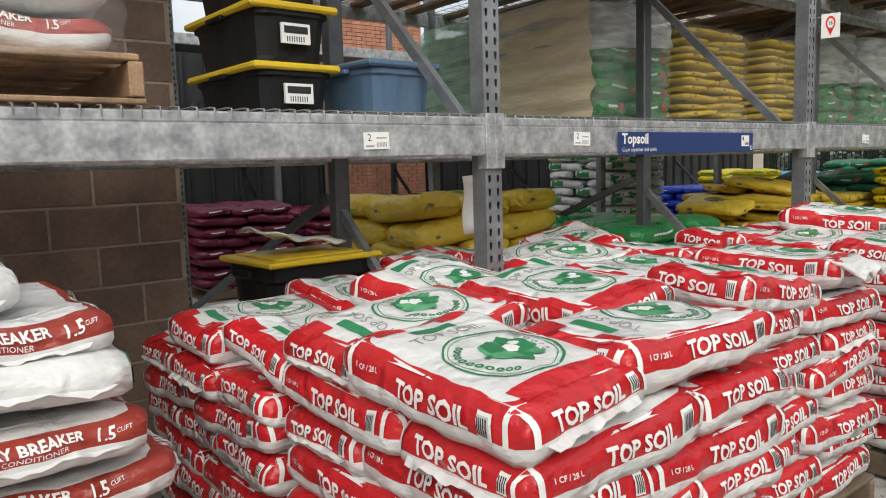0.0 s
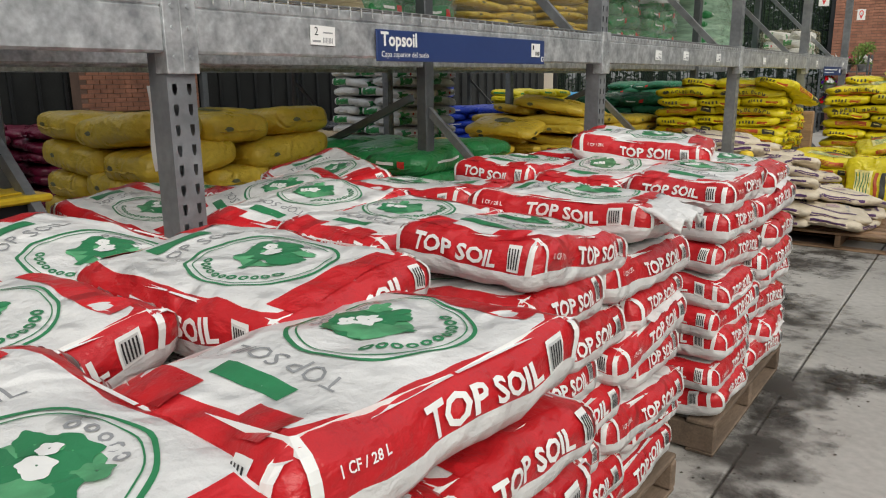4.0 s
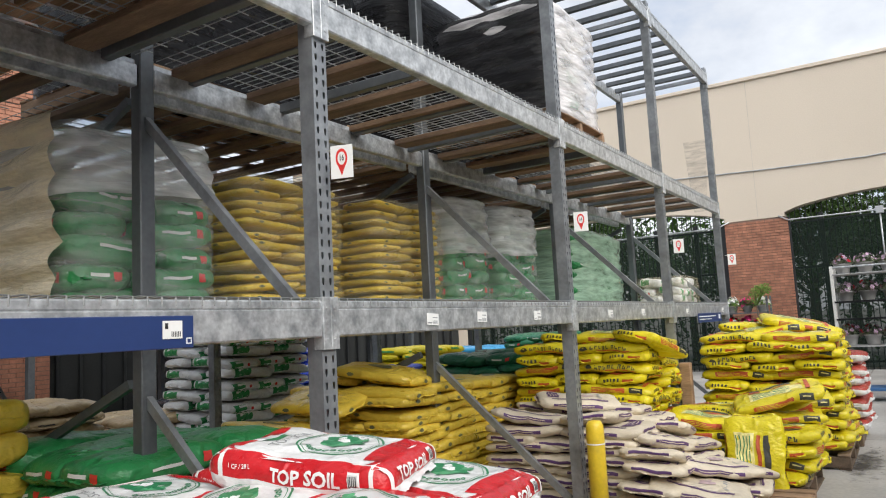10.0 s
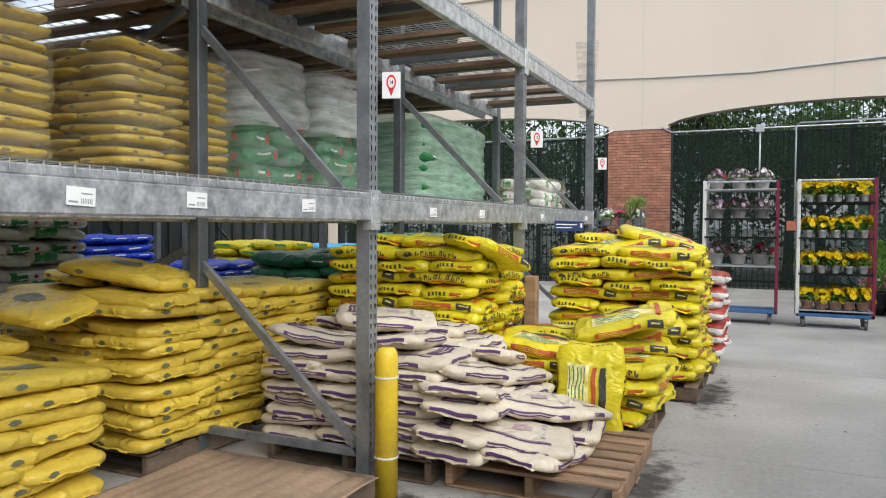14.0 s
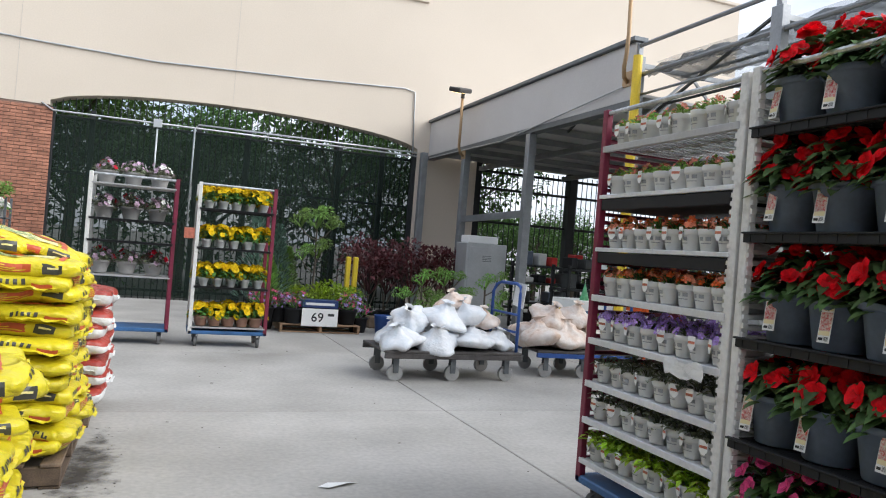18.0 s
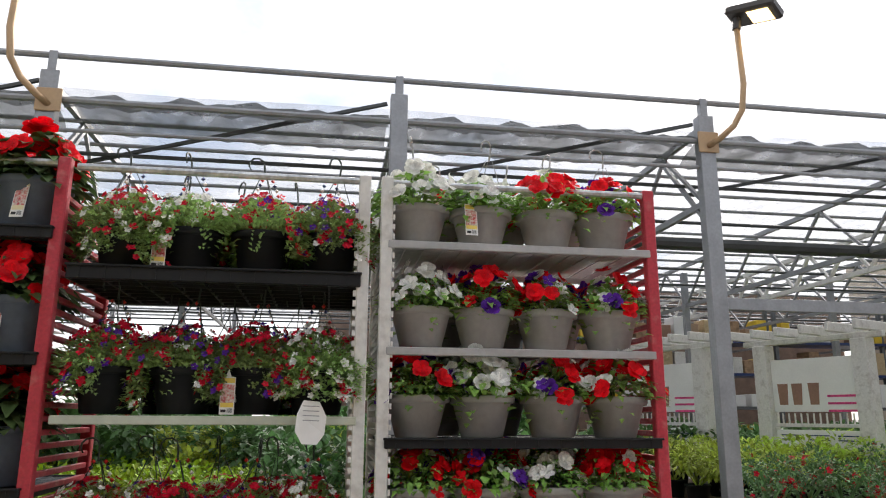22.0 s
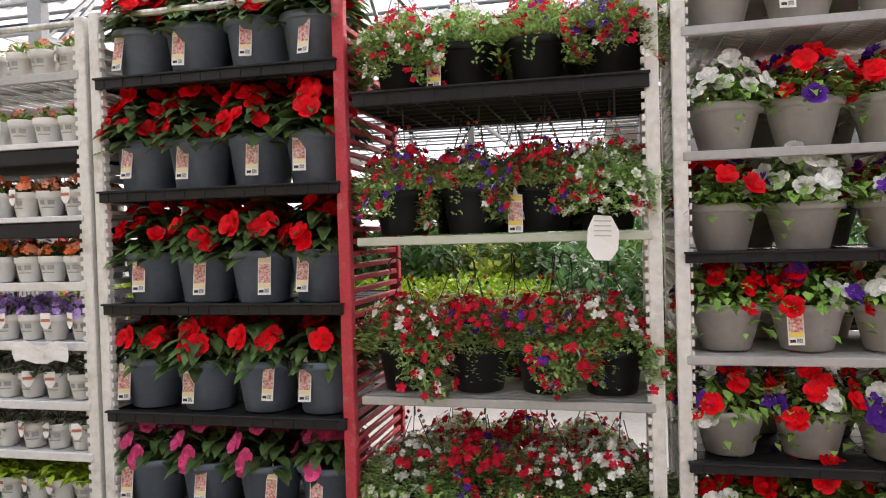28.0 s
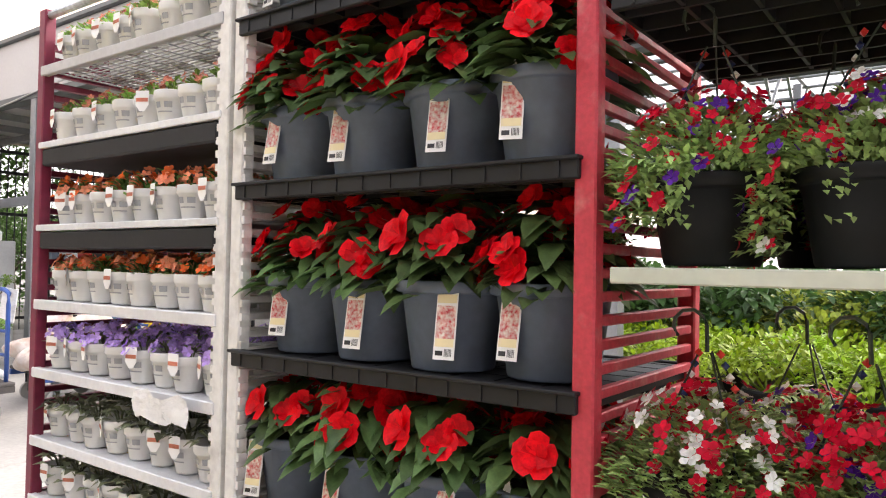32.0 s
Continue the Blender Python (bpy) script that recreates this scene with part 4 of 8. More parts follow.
def bag(kind, m, group, parent=None, emblem=False, where=""):
    shell, side, top = random.choice(BAGS[kind])
    name, label = LABEL[kind]
    ob = new("bag" if parent else name, shell)
    ob.matrix_basis = m
    if parent:
        ob.parent = parent
    else:
        tagged(ob, label + (" " + where if where else ""), "bag", group)
    if side and not parent:
        part("print", side, None, ob)
    if side and parent:
        part("print", side, None, ob)
    if top and emblem and not parent:
        part("emblem", top, None, ob, "green emblem printed on the bag")
    return ob


def stack(kind, x0, y0, lx, ly, layers, pitch, z0, group, parent=None, mess=0.02, where="", swap=False):
    """Layers of five bags, three beside two, turned about from layer to layer. lx by ly is the footprint."""
    cx, cy = x0 + lx / 2, y0 + ly / 2
    for n in range(layers):
        z = z0 + pitch * (n + 0.55)
        flip = 1 if (n + swap) % 2 else -1
        cells = []
        if lx >= ly:
            a = ly * 0.295
            for q in (-1, 0, 1):
                cells.append((cx + q * lx / 3.02, cy + flip * ly * 0.21, 90))
            for q in (-1, 1):
                cells.append((cx + q * lx / 4, cy - flip * ly * 0.295, 0))
        else:
            for q in (-1, 0, 1):
                cells.append((cx + flip * lx * 0.21, cy + q * ly / 3.02, 0))
            for q in (-1, 1):
                cells.append((cx - flip * lx * 0.295, cy + q * ly / 4, 90))
        for x, y, a in cells:
            turn = a + random.choice((0, 180)) + jitter(mess * 110)
            m = pose(x + jitter(mess), y + jitter(mess), z + jitter(0.006), jitter(mess * 80), jitter(mess * 80), turn)
            if parent:
                big, wide = (ly / 1.08, lx / 1.3) if lx >= ly else (lx / 1.08, ly / 1.3)
                fx, fy = (wide * 0.94, big * 0.94) if lx >= ly else (big * 0.94, wide * 0.94)
                m = Matrix.Translation(m.translation) @ Matrix.Diagonal((fx, fy, min(1.0, pitch / 0.108), 1)) @ m.to_3x3().to_4x4()
            bag(kind, m, group, parent, n == layers - 1, where)


def far_stack(kind, x0, y0, lx, ly, layers, pitch, z0, what):
    """A stack in the far aisle, joined into one."""
    g, cx, cy = Geo(), x0 + lx / 2, y0 + ly / 2
    me = BAGS[kind][0][0]
    src = Geo()
    src.v, src.f, src.m = [tuple(v.co) for v in me.vertices], [tuple(p.vertices) for p in me.polygons], [0] * len(me.polygons)
    pm = BAGS[kind][0][1]
    pr = Geo()
    if pm:
        pr.v, pr.f, pr.m = [tuple(v.co) for v in pm.vertices], [tuple(p.vertices) for p in pm.polygons], [1 + p.material_index for p in pm.polygons]
    for n in range(layers):
        flip = 1 if n % 2 else -1
        cells = [(cx + flip * lx * 0.21, cy + q * ly / 3.02, 0) for q in (-1, 0, 1)] + [(cx - flip * lx * 0.295, cy + q * ly / 4, 90) for q in (-1, 1)]
        for x, y, a in cells:
            m = pose(x + jitter(0.015), y + jitter(0.015), z0 + pitch * (n + 0.55), jitter(1.5), jitter(1.5), a + jitter(2))
            g.add(src, m)
            g.add(pr, m)
    solo("stacked_bags", g, [me.materials[0]] + (list(pm.materials) if pm else []), what, "bags", "", "stuff", True)


def pallet(x0, y0, lx=1.02, ly=1.22, z=0.0, grey=False, parent=None, boards="x", label="worn wooden pallet with split boards on the floor"):
    """A stringer pallet. boards: the way the deck boards run."""
    wood = M["wood_grey"] if grey else M["wood"]
    th = parent if parent else thing("pallet", label, "pallet", at=pose(x0, y0, z))
    off = Matrix.Translation((x0, y0, z)) if parent else Matrix.Identity(4)
    n, L, W = 7, (lx, ly)[boards == "y"], (ly, lx)[boards == "y"]

    def put(name, along0, along1, across0, across1, z0, z1):
        g = Geo()
        if boards == "x":
            g.cbox(along0, across0, z0, along1, across1, z1, 0.004)
        else:
            g.cbox(across0, along0, z0, across1, along1, z1, 0.004)
        part(name, g, wood, th, at=off @ pose(0, 0, jitter(0.0015), 0, 0, jitter(0.4)))
    for k in range(n):
        a = (W - 0.1) * k / (n - 1)
        put("deck_board", 0 + jitter(0.01), L + jitter(0.01), a, a + 0.1, 0.114, 0.132)
    for k in range(3):
        a = (L - 0.04) * k / 2
        put("stringer", a, a + 0.04, 0, W, 0.018, 0.112)
    for k in range(3):
        a = (W - 0.1) * k / 2
        put("bottom_board", 0, L, a, a + 0.1, 0, 0.016)
    return th


G1 = "top soil bags stacked on pallets"


def soil_layers(cells, layers, z0, pitch=0.103, mess=0.014):
    """cells: for even and for odd layers, the places of the bags (x, y, turn)."""
    for n in range(layers):
        for x, y, a in cells[n % 2]:
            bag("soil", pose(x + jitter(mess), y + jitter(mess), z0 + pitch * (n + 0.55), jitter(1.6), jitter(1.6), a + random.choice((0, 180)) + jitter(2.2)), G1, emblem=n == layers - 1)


def pinwheel(x0, y0, side, turned):
    """Four bags round a square of that side."""
    a, b = 0.18, 0.265
    if turned:
        return [(x0 + a, y0 + b, 90), (x0 + side - b, y0 + a, 0), (x0 + side - a, y0 + side - b, 90), (x0 + b, y0 + side - a, 0)]
    return [(x0 + side - a, y0 + b, 90), (x0 + b, y0 + a, 0), (x0 + a, y0 + side - b, 90), (x0 + side - b, y0 + side - a, 0)]


def three_two(x0, y0, lx, ly, flip):
    """Three bags across one end, two along the other."""
    xs, xl = [x0 + lx * q for q in (0.165, 0.5, 0.835)], [x0 + 0.27, x0 + lx - 0.27]
    lo, hi = (y0 + 0.265, y0 + ly - 0.185) if flip else (y0 + ly - 0.265, y0 + 0.185)
    return [(x, lo, 90) for x in xs] + [(x, hi, 0) for x in xl]


pallet(0.36, 1.4, 0.82, 0.82, grey=True, boards="y")
soil_layers((pinwheel(0.33, 1.36, 0.89, False), pinwheel(0.33, 1.36, 0.89, True)), 7, 0.134)
for x0, y0, lx, ly, n in ((-0.16, 2.5, 1.12, 0.97, 7), (-0.13, 3.72, 1.13, 1.0, 7), (-0.78, 1.32, 1.07, 0.97, 6), (-1.36, 2.52, 1.12, 0.97, 6), (-1.34, 3.75, 1.12, 0.97, 4)):
    pallet(x0 + 0.02, y0 + 0.02, lx - 0.02, ly - 0.02, grey=True, boards="y")
    soil_layers((three_two(x0, y0, lx, ly, False), three_two(x0, y0, lx, ly, True)), n, 0.134)
# loose bags on top of the stacks
for x, y, z, rx, ry, rz in (
        (0.945, 1.535, 0.92, 4, 2, 3), (0.53, 1.63, 0.915, 3, -2, 92), (1.025, 1.95, 0.925, -3, 4, 87), (0.62, 2.1, 0.95, 5, -3, 4),
        (0.14, 1.62, 0.82, 12, 3, 96), (0.28, 1.97, 0.94, 6, 4, 20), (-0.3, 1.6, 0.81, 5, -4, 92), (-0.4, 2.05, 0.81, -3, 4, 8),
        (0.77, 2.79, 0.915, 3, 3, 92), (0.4, 2.77, 0.918, 3, -3, 88), (0.03, 2.8, 0.91, 4, -2, 91), (0.68, 3.25, 0.93, -3, 5, 4), (0.12, 3.26, 0.925, 3, 3, 183),
        (-0.28, 2.92, 0.88, 11, -7, 66), (-0.42, 3.3, 0.93, 16, 6, -24),
        (0.8, 4.0, 0.925, 2, 3, 92), (0.43, 4.0, 0.925, 2, -3, 88), (0.06, 4.0, 0.92, 3, -2, 91), (0.7, 4.52, 0.93, 2, 3, 2), (0.15, 4.5, 0.925, 2, -2, 182), (0.46, 4.34, 1.025, 3, 2, 12),
        (-0.8, 2.75, 0.81, 3, 6, 12), (-0.6, 3.2, 0.83, -8, 8, 100), (-1.05, 3.15, 0.81, 3, 4, 96), (-0.4, 4.2, 0.62, 3, 10, 60), (-0.9, 4.1, 0.6, 3, 3, 10)):
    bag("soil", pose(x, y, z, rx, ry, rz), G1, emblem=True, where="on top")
# a torn white bag end that droops over the aisle
g = Geo()
vs = []
for j in range(5):
    for i in range(9):
        u, v = i / 8, j / 4
        vs.append((0.9 + 0.15 * v, 3.1 + 0.26 * u * (1 - 0.3 * v), 0.972 - 0.03 * v * v + 0.012 * math.sin(i * 1.9 + j * 1.3) * (0.4 + v)))
g.faces(vs, [(j * 9 + i, j * 9 + i + 1, j * 9 + i + 10, j * 9 + i + 9) for j in range(4) for i in range(8)])
ob = solo("torn_bag_end", g, M["b_white"], "crumpled white end of an empty bag on the stack", "film", smooth=True)
ob.modifiers.new("thick", "SOLIDIFY").thickness = 0.012

# ---- other bag stacks on the floor ----
G2 = "soil bags stacked under the rack"
stack("goldbig", -2.95, 3.35, 1.15, 1.4, 6, 0.165, 0.14, G2, mess=0.02)
pallet(-2.93, 3.37, 1.1, 1.3)
stack("green", -2.2, 4.7, 1.15, 0.98, 5, 0.15, 0.14, G2, mess=0.025)
pallet(-2.18, 4.72, 1.1, 0.93)
stack("goldthin", -2.2, 6.92, 1.1, 0.9, 12, 0.069, 0.14, G2, mess=0.012)
pallet(-2.18, 6.94, 1.05, 0.86, grey=True)
for x, y, z, a in ((-1.36, 7.35, 1.0, 95), (-1.82, 7.3, 1.0, 82), (-1.5, 7.15, 1.08, 14)):
    bag("goldthin", pose(x, y, z, 4, 5, a), G2)
stack("goldthin", -2.02, 5.6, 1.1, 0.86, 8, 0.07, 0.14, G2, mess=0.015)
pallet(-2.0, 5.72, 1.05, 0.72, grey=True)
for x, y, z, rx, ry, a in ((-1.75, 6.3, 0.78, 4, 4, 84), (-1.72, 6.72, 0.9, 12, 3, 8)):
    bag("goldthin", pose(x, y, z, rx, ry, a), G2, where="slid aside")
far_stack("goldthin", -2.3, 8.0, 1.05, 1.0, 11, 0.07, 0.14, "neat stack of flat golden yellow soil bags")
pallet(-2.28, 8.02, 1.0, 0.95, grey=True)
stack("dkgreen", -2.45, 9.35, 1.15, 1.1, 8, 0.12, 0.14, G2, mess=0.015)
pallet(-2.43, 9.37, 1.1, 1.05)

G3 = "slack cream bags piled under the rack"
pallet(-0.78, 7.5, 1.05, 1.05, grey=True, boards="x")
stack("cream", -0.8, 7.47, 1.1, 1.08, 8, 0.066, 0.14, G3, mess=0.018)
for x, y, z, rx, ry, rz in (
        (-0.5, 7.70, 0.71, -6, 8, 18), (-0.52, 8.20, 0.72, 3, 5, 70), (-0.05, 7.80, 0.7, -5, 9, 95), (-0.05, 8.30, 0.7, 2, 8, 100), (-0.3, 8.05, 0.79, 6, 8, 30),
        (0.4, 7.70, 0.2, 2, 4, 88), (0.44, 8.17, 0.2, 2, 4, 94), (0.42, 7.67, 0.29, 3, 5, 84), (0.46, 8.15, 0.29, -2, 5, 98), (0.42, 7.71, 0.38, 3, 8, 92),
        (0.44, 8.17, 0.38, -3, 8, 84), (0.38, 7.75, 0.47, 2, 10, 96), (0.4, 8.23, 0.47, 3, 10, 80), (0.3, 7.85, 0.56, 4, 14, 70), (0.28, 8.30, 0.57, 3, 14, 100)):
    bag("cream", pose(x, y, z, rx, ry, rz), G3)
pallet(0.34, 7.52, 0.9, 1.0, boards="x", label="brown wooden pallet with a few cream bags")
for x, y, z, rx, ry, rz in ((0.78, 7.71, 0.2, 3, 5, 80), (0.82, 8.15, 0.21, -3, 5, 98), (0.66, 7.67, 0.29, 4, 10, 14), (0.76, 8.17, 0.3, 4, 9, 70), (0.66, 7.97, 0.38, 3, 9, 38)):
    bag("cream", pose(x, y, z, rx, ry, rz), G3)

G4 = "bright yellow manure bags on pallets"
for x0, y0, lx, ly, n in ((-1.15, 8.68, 1.2, 1.06, 12), (0.2, 9.95, 1.16, 1.1, 12), (0.2, 8.62, 0.98, 0.95, 4)):
    pallet(x0 + 0.02, y0 + 0.01, lx - 0.02, ly - 0.02, grey=True, boards="y")
    stack("kow", x0, y0, lx, ly, n, 0.087, 0.14, G4, mess=0.034)
for x, y, z, rx, ry, rz in ((0.5, 8.85, 0.56, 4, 3, 5), (0.95, 9.05, 0.57, 5, -4, 24), (1.0, 9.2, 0.65, 12, -8, 40), (0.45, 9.25, 0.57, 5, 4, 170), (0.98, 8.98, 0.72, 10, -10, 12),
                            (0.75, 10.3, 1.2, 4, -6, 20), (1.0, 10.4, 1.25, 6, 10, 15), (0.5, 10.6, 1.22, 4, 5, 90), (-0.3, 9.0, 1.22, 3, 8, 10), (-0.8, 9.2, 1.2, 4, 5, 95), (0.02, 8.95, 1.16, 6, 14, 80)):
    bag("kow", pose(x, y, z, rx, ry, rz), G4)
bag("kow", pose(0.86, 8.53, 0.3, 0, 82, -86), G4, where="over an edge")
stack("redwhite", 0.42, 11.2, 1.0, 0.95, 7, 0.112, 0.14, "red and white mulch bags", mess=0.015)
pallet(0.44, 11.22, 0.95, 0.9, grey=True)
bag("pale", pose(0.9, 11.5, 0.97, 3, 3, 15), "red and white mulch bags")

# stacks in the far aisle behind the rack
G5 = "coloured bag stacks in the far aisle"
for kind, x0, y0, n in (("maroon", -6.4, 3.2, 8), ("maroon", -6.4, 4.5, 7), ("tan", -5.6, 5.8, 7), ("tan", -5.5, 7.0, 5), ("black", -5.4, 7.9, 6), ("pale", -4.7, 7.6, 12), ("pale", -3.9, 8.7, 4), ("blue", -6.6, 10.2, 10), ("blue", -5.5, 10.9, 7), ("mix", -5.6, 12.4, 9), ("mix", -4.4, 12.0, 7), ("sky", -5.9, 14.6, 8), ("dkgreen", -4.2, 14.2, 10), ("dkgreen", -2.9, 13.3, 9), ("mix", -3.0, 11.3, 8)):
    far_stack(kind, x0, y0, 1.1, 1.05, n, 0.108, 0.13, "neat stack of " + LABEL[kind][1].replace("bag", "bags"))
    pallet(x0 + 0.02, y0 + 0.02, 1.05, 1.0, grey=True)

# empty pallet under flattened cardboard
pallet(-0.86, 6.2, 0.98, 0.98, grey=True, boards="x")
g = Geo()
n, rows = 64, 6
verts = []
for j in range(rows + 1):
    for k in range(n + 1):
        u, v = k / n, j / rows
        rag = 0.03 * noise.noise(Vector((u * 9, v * 9, 6)))
        verts.append((-0.88 + 1.06 * u + (rag if k in (0, n) else 0), 6.17 + 0.94 * v + (rag if j in (0, rows) else 0),
                      0.145 + 0.007 * abs(math.sin(u * 34 + 0.5 * math.sin(v * 5))) + 0.02 * noise.noise(Vector((u * 4, v * 1.2, 2))) + 0.05 * max(0, u - 0.86)))
g.faces(verts, [(j * (n + 1) + k, j * (n + 1) + k + 1, (j + 1) * (n + 1) + k + 1, (j + 1) * (n + 1) + k) for j in range(rows) for k in range(n)])
cb = solo("cardboard_sheet", g, M["card"], "rippled brown cardboard sheet lying on an empty pallet", "cardboard", smooth=True)
sol = cb.modifiers.new("thick", "SOLIDIFY")
sol.thickness = 0.006


# ---- wrapped pallet loads on the rack ----
M["wrap"] = film_mat("clear_stretch_wrap", (0.94, 0.97, 0.94), 0.17, 0.14, 0.13)
M["wrap_thin"] = film_mat("thin_stretch_wrap", (1.0, 0.9, 0.6), 0.14, 0.14, 0.1)
M["wrap_white"] = film_mat("hazy_white_wrap", (0.97, 0.98, 0.98), 0.5, 0.18, 0.24)
M["wrap_green"] = film_mat("pale_green_wrap", (0.66, 0.95, 0.72), 0.55, 0.2)
M["wrap_black"] = film_mat("black_stretch_wrap", (0.01, 0.01, 0.012), 0.98, 0.5)
M["wrap_black"].node_tree.nodes["Principled BSDF"].inputs["Specular IOR Level"].default_value = 0.25
M["wrap_pink"] = film_mat("hazy_pinkish_wrap", (0.96, 0.93, 0.94), 0.5, 0.18, 0.3)
M["wrap_faint"] = film_mat("very_thin_wrap", (0.95, 0.95, 0.95), 0.1, 0.12, 0.08)
M["wrap_grey"] = film_mat("dull_grey_wrap", (0.36, 0.36, 0.35), 0.75, 0.22, 0.15)


def wrap_geo(lx, ly, h, seed, bulge=0.02):
    """A film skin over a stack: ribbed sides, crumpled rounded top."""
    g = Geo()
    n, rows = 40, 26
    for r in range(rows + 1):
        z = h * r / rows
        pull = 1.0 if r < rows - 2 else (0.985, 0.94, 0.86)[r - rows + 2]
        for k in range(n):
            w = 2 * math.pi * (k + 0.5) / n
            a, b = math.cos(w), math.sin(w)
            big = (abs(a) ** 7 + abs(b) ** 7) ** (1 / 7)
            d = bulge * math.sin(z * 56) * 0.35 + bulge * 0.9 * noise.noise(Vector((3 * a + seed, 3 * b, z * 5)))
            g.v.append(((lx / 2 * pull + d) * a / big, (ly / 2 * pull + d) * b / big, z))
    for r in range(rows):
        for k in range(n):
            g.f.append((r * n + k, r * n + (k + 1) % n, (r + 1) * n + (k + 1) % n, (r + 1) * n + k))
            g.m.append(0)
    g.v.append((0, 0, h + 0.01))
    for k in range(n):
        g.f.append((rows * n + k, rows * n + (k + 1) % n, len(g.v) - 1))
        g.m.append(0)
    return g


def load(kind, film, x1, y0, lx, ly, z, layers, pitch, label, extra=0.0, seed=0, shrink=0.0, on_pallet=True, lean=0.0):
    """A shrink-wrapped pallet load whose aisle face lies at x1."""
    th = thing("wrapped_pallet_load", label, "pallet load", "wrapped pallet loads", at=pose(x1 - lx / 2, y0 + ly / 2, z, 0, lean, 0))
    zz = 0.0
    if on_pallet:
        pallet(-lx / 2, -ly / 2, lx, ly, 0, parent=th, boards="y")
        zz = 0.134
    stack(kind, -lx / 2 + 0.02 + shrink, -ly / 2 + 0.02 + shrink, lx - 0.04 - 2 * shrink, ly - 0.04 - 2 * shrink, layers, pitch, zz, "", th, mess=0.012)
    part("film", wrap_geo(lx + 0.03, ly + 0.03, layers * pitch + 0.05 + extra, seed).mesh("film", M[film], True), None, th, "stretch wrap film", at=pose(0, 0, zz - 0.02))
    return th


ZD = Z1 + 0.016
# tan base colour stands in for the golden sheen on the wrap
M["film_sheen"] = film_mat("golden_sheen_film", (1.0, 0.88, 0.62), 0.9, 0.16, 0.1)
gl = load("green", "wrap", -1.32, 4.6, 1.2, 0.92, ZD, 5, 0.125, "green soil bags under clear film with loose hazy top", 0.32, 1, on_pallet=False)
# sheet added over the -y face to carry that painted sheen
g = Geo()
nx, nz = 12, 40
for j in range(nz + 1):
    for i in range(nx + 1):
        x, z = -0.6 + 1.2 * i / nx, 0.97 * j / nz
        g.v.append((x * (1 - 0.05 * (j / nz) ** 4), -0.495 - 0.04 * abs(math.sin(z * 19 + 0.8 * noise.noise(Vector((x * 2, z * 2, 5))))) - 0.035 * noise.noise(Vector((x * 3, z * 7, 1))), z))
for j in range(nz):
    for i in range(nx):
        a = j * (nx + 1) + i
        g.f.append((a, a + 1, a + nx + 2, a + nx + 1))
        g.m.append(0)
part("film_sheet", g, M["film_sheen"], gl, "added film in tight folds, golden sheen painted as tan", smooth=True)
part("hood", wrap_geo(1.25, 0.97, 0.34, 2.5).mesh("hood", M["wrap_white"], True), None, gl, "loose hazy film hood", at=pose(0, 0, 0.58, 4, -3))
load("goldthin", "wrap_thin", -1.32, 5.68, 1.2, 0.95, ZD, 13, 0.0645, "golden soil bags in thin stretch wrap", 0.0, 3, on_pallet=False)
load("goldthin", "wrap_thin", -1.32, 6.96, 1.2, 0.95, ZD, 13, 0.0645, "golden soil bags in thin stretch wrap", 0.0, 4, on_pallet=False)
for y0, ly, sd in ((8.05, 0.7, 5), (8.95, 0.85, 6)):
    hl = load("green", "wrap", -1.34, y0, 1.2, ly, ZD, 7, 0.118, "green bags under a hazy white film hood", 0.02, sd, on_pallet=False)
    part("hood", wrap_geo(1.25, ly + 0.05, 0.52, sd + 0.5).mesh("hood", M["wrap_white"], True), None, hl, "hazy white film hood", at=pose(0, 0, 0.4 + 0.02 * sd, 3, 4 - sd))
load("green", "wrap_green", -1.34, 10.75, 1.2, 1.8, ZD, 6, 0.15, "bags under pale green stretch film", 0.06, 7, on_pallet=False)
load("pale", "wrap_thin", -0.4, 11.9, 0.62, 0.8, ZD, 3, 0.11, "white and green bales in thin film", 0.0, 8, on_pallet=False)
load("green", "wrap_green", -2.6, 4.62, 0.9, 0.8, ZD, 6, 0.155, "bags under pale green stretch film", 0.06, 9, on_pallet=False)
load("clay", "wrap_pink", -0.05, 3.8, 1.1, 0.97, Z2 + 0.016, 9, 0.11, "red and white bags under crumpled hazy film", 0.1, 10, 0.02)
# added load that blocks sky behind the deck, pale so it stays lighter
load("pale", "wrap_white", -1.45, 3.0, 1.15, 1.6, Z2 + 0.016, 7, 0.11, "added pale load in hazy wrap, blocks sky on the rear rack row", 0.05, 31, 0.03)
load("clay", "wrap_pink", -0.05, 2.52, 1.1, 1.0, Z2 + 0.016, 8, 0.11, "red and white bags under crumpled hazy film", 0.1, 14, 0.02)
gd = load("pale", "wrap_pink", -0.07, 7.46, 1.02, 1.0, Z2 + 0.016, 8, 0.1, "pale bags in hazy wrap with a black film side", 0.05, 12, 0.03)
g = Geo()
nx, nz = 14, 30
for j in range(nz + 1):
    for i in range(nx + 1):
        x, z = -0.52 + 1.04 * i / nx, 0.12 + 0.86 * j / nz
        g.v.append((x * (1 - 0.12 * (j / nz) ** 2), -0.545 - 0.02 * abs(math.sin(z * 24)) - 0.025 * noise.noise(Vector((x * 4, z * 6, 7))) + 0.06 * (j / nz) ** 3, z))
for j in range(nz):
    for i in range(nx):
        a = j * (nx + 1) + i
        g.f.append((a, a + 1, a + nx + 2, a + nx + 1))
        g.m.append(0)
part("black_film", g, M["wrap_black"], gd, "wrinkled black film", smooth=True)
tl = load("pale", "wrap_grey", -0.06, 7.45, 1.02, 1.02, Z3 + 0.026, 8, 0.1, "grey load in hazy stretch wrap on the top level", 0.05, 13, 0.03)
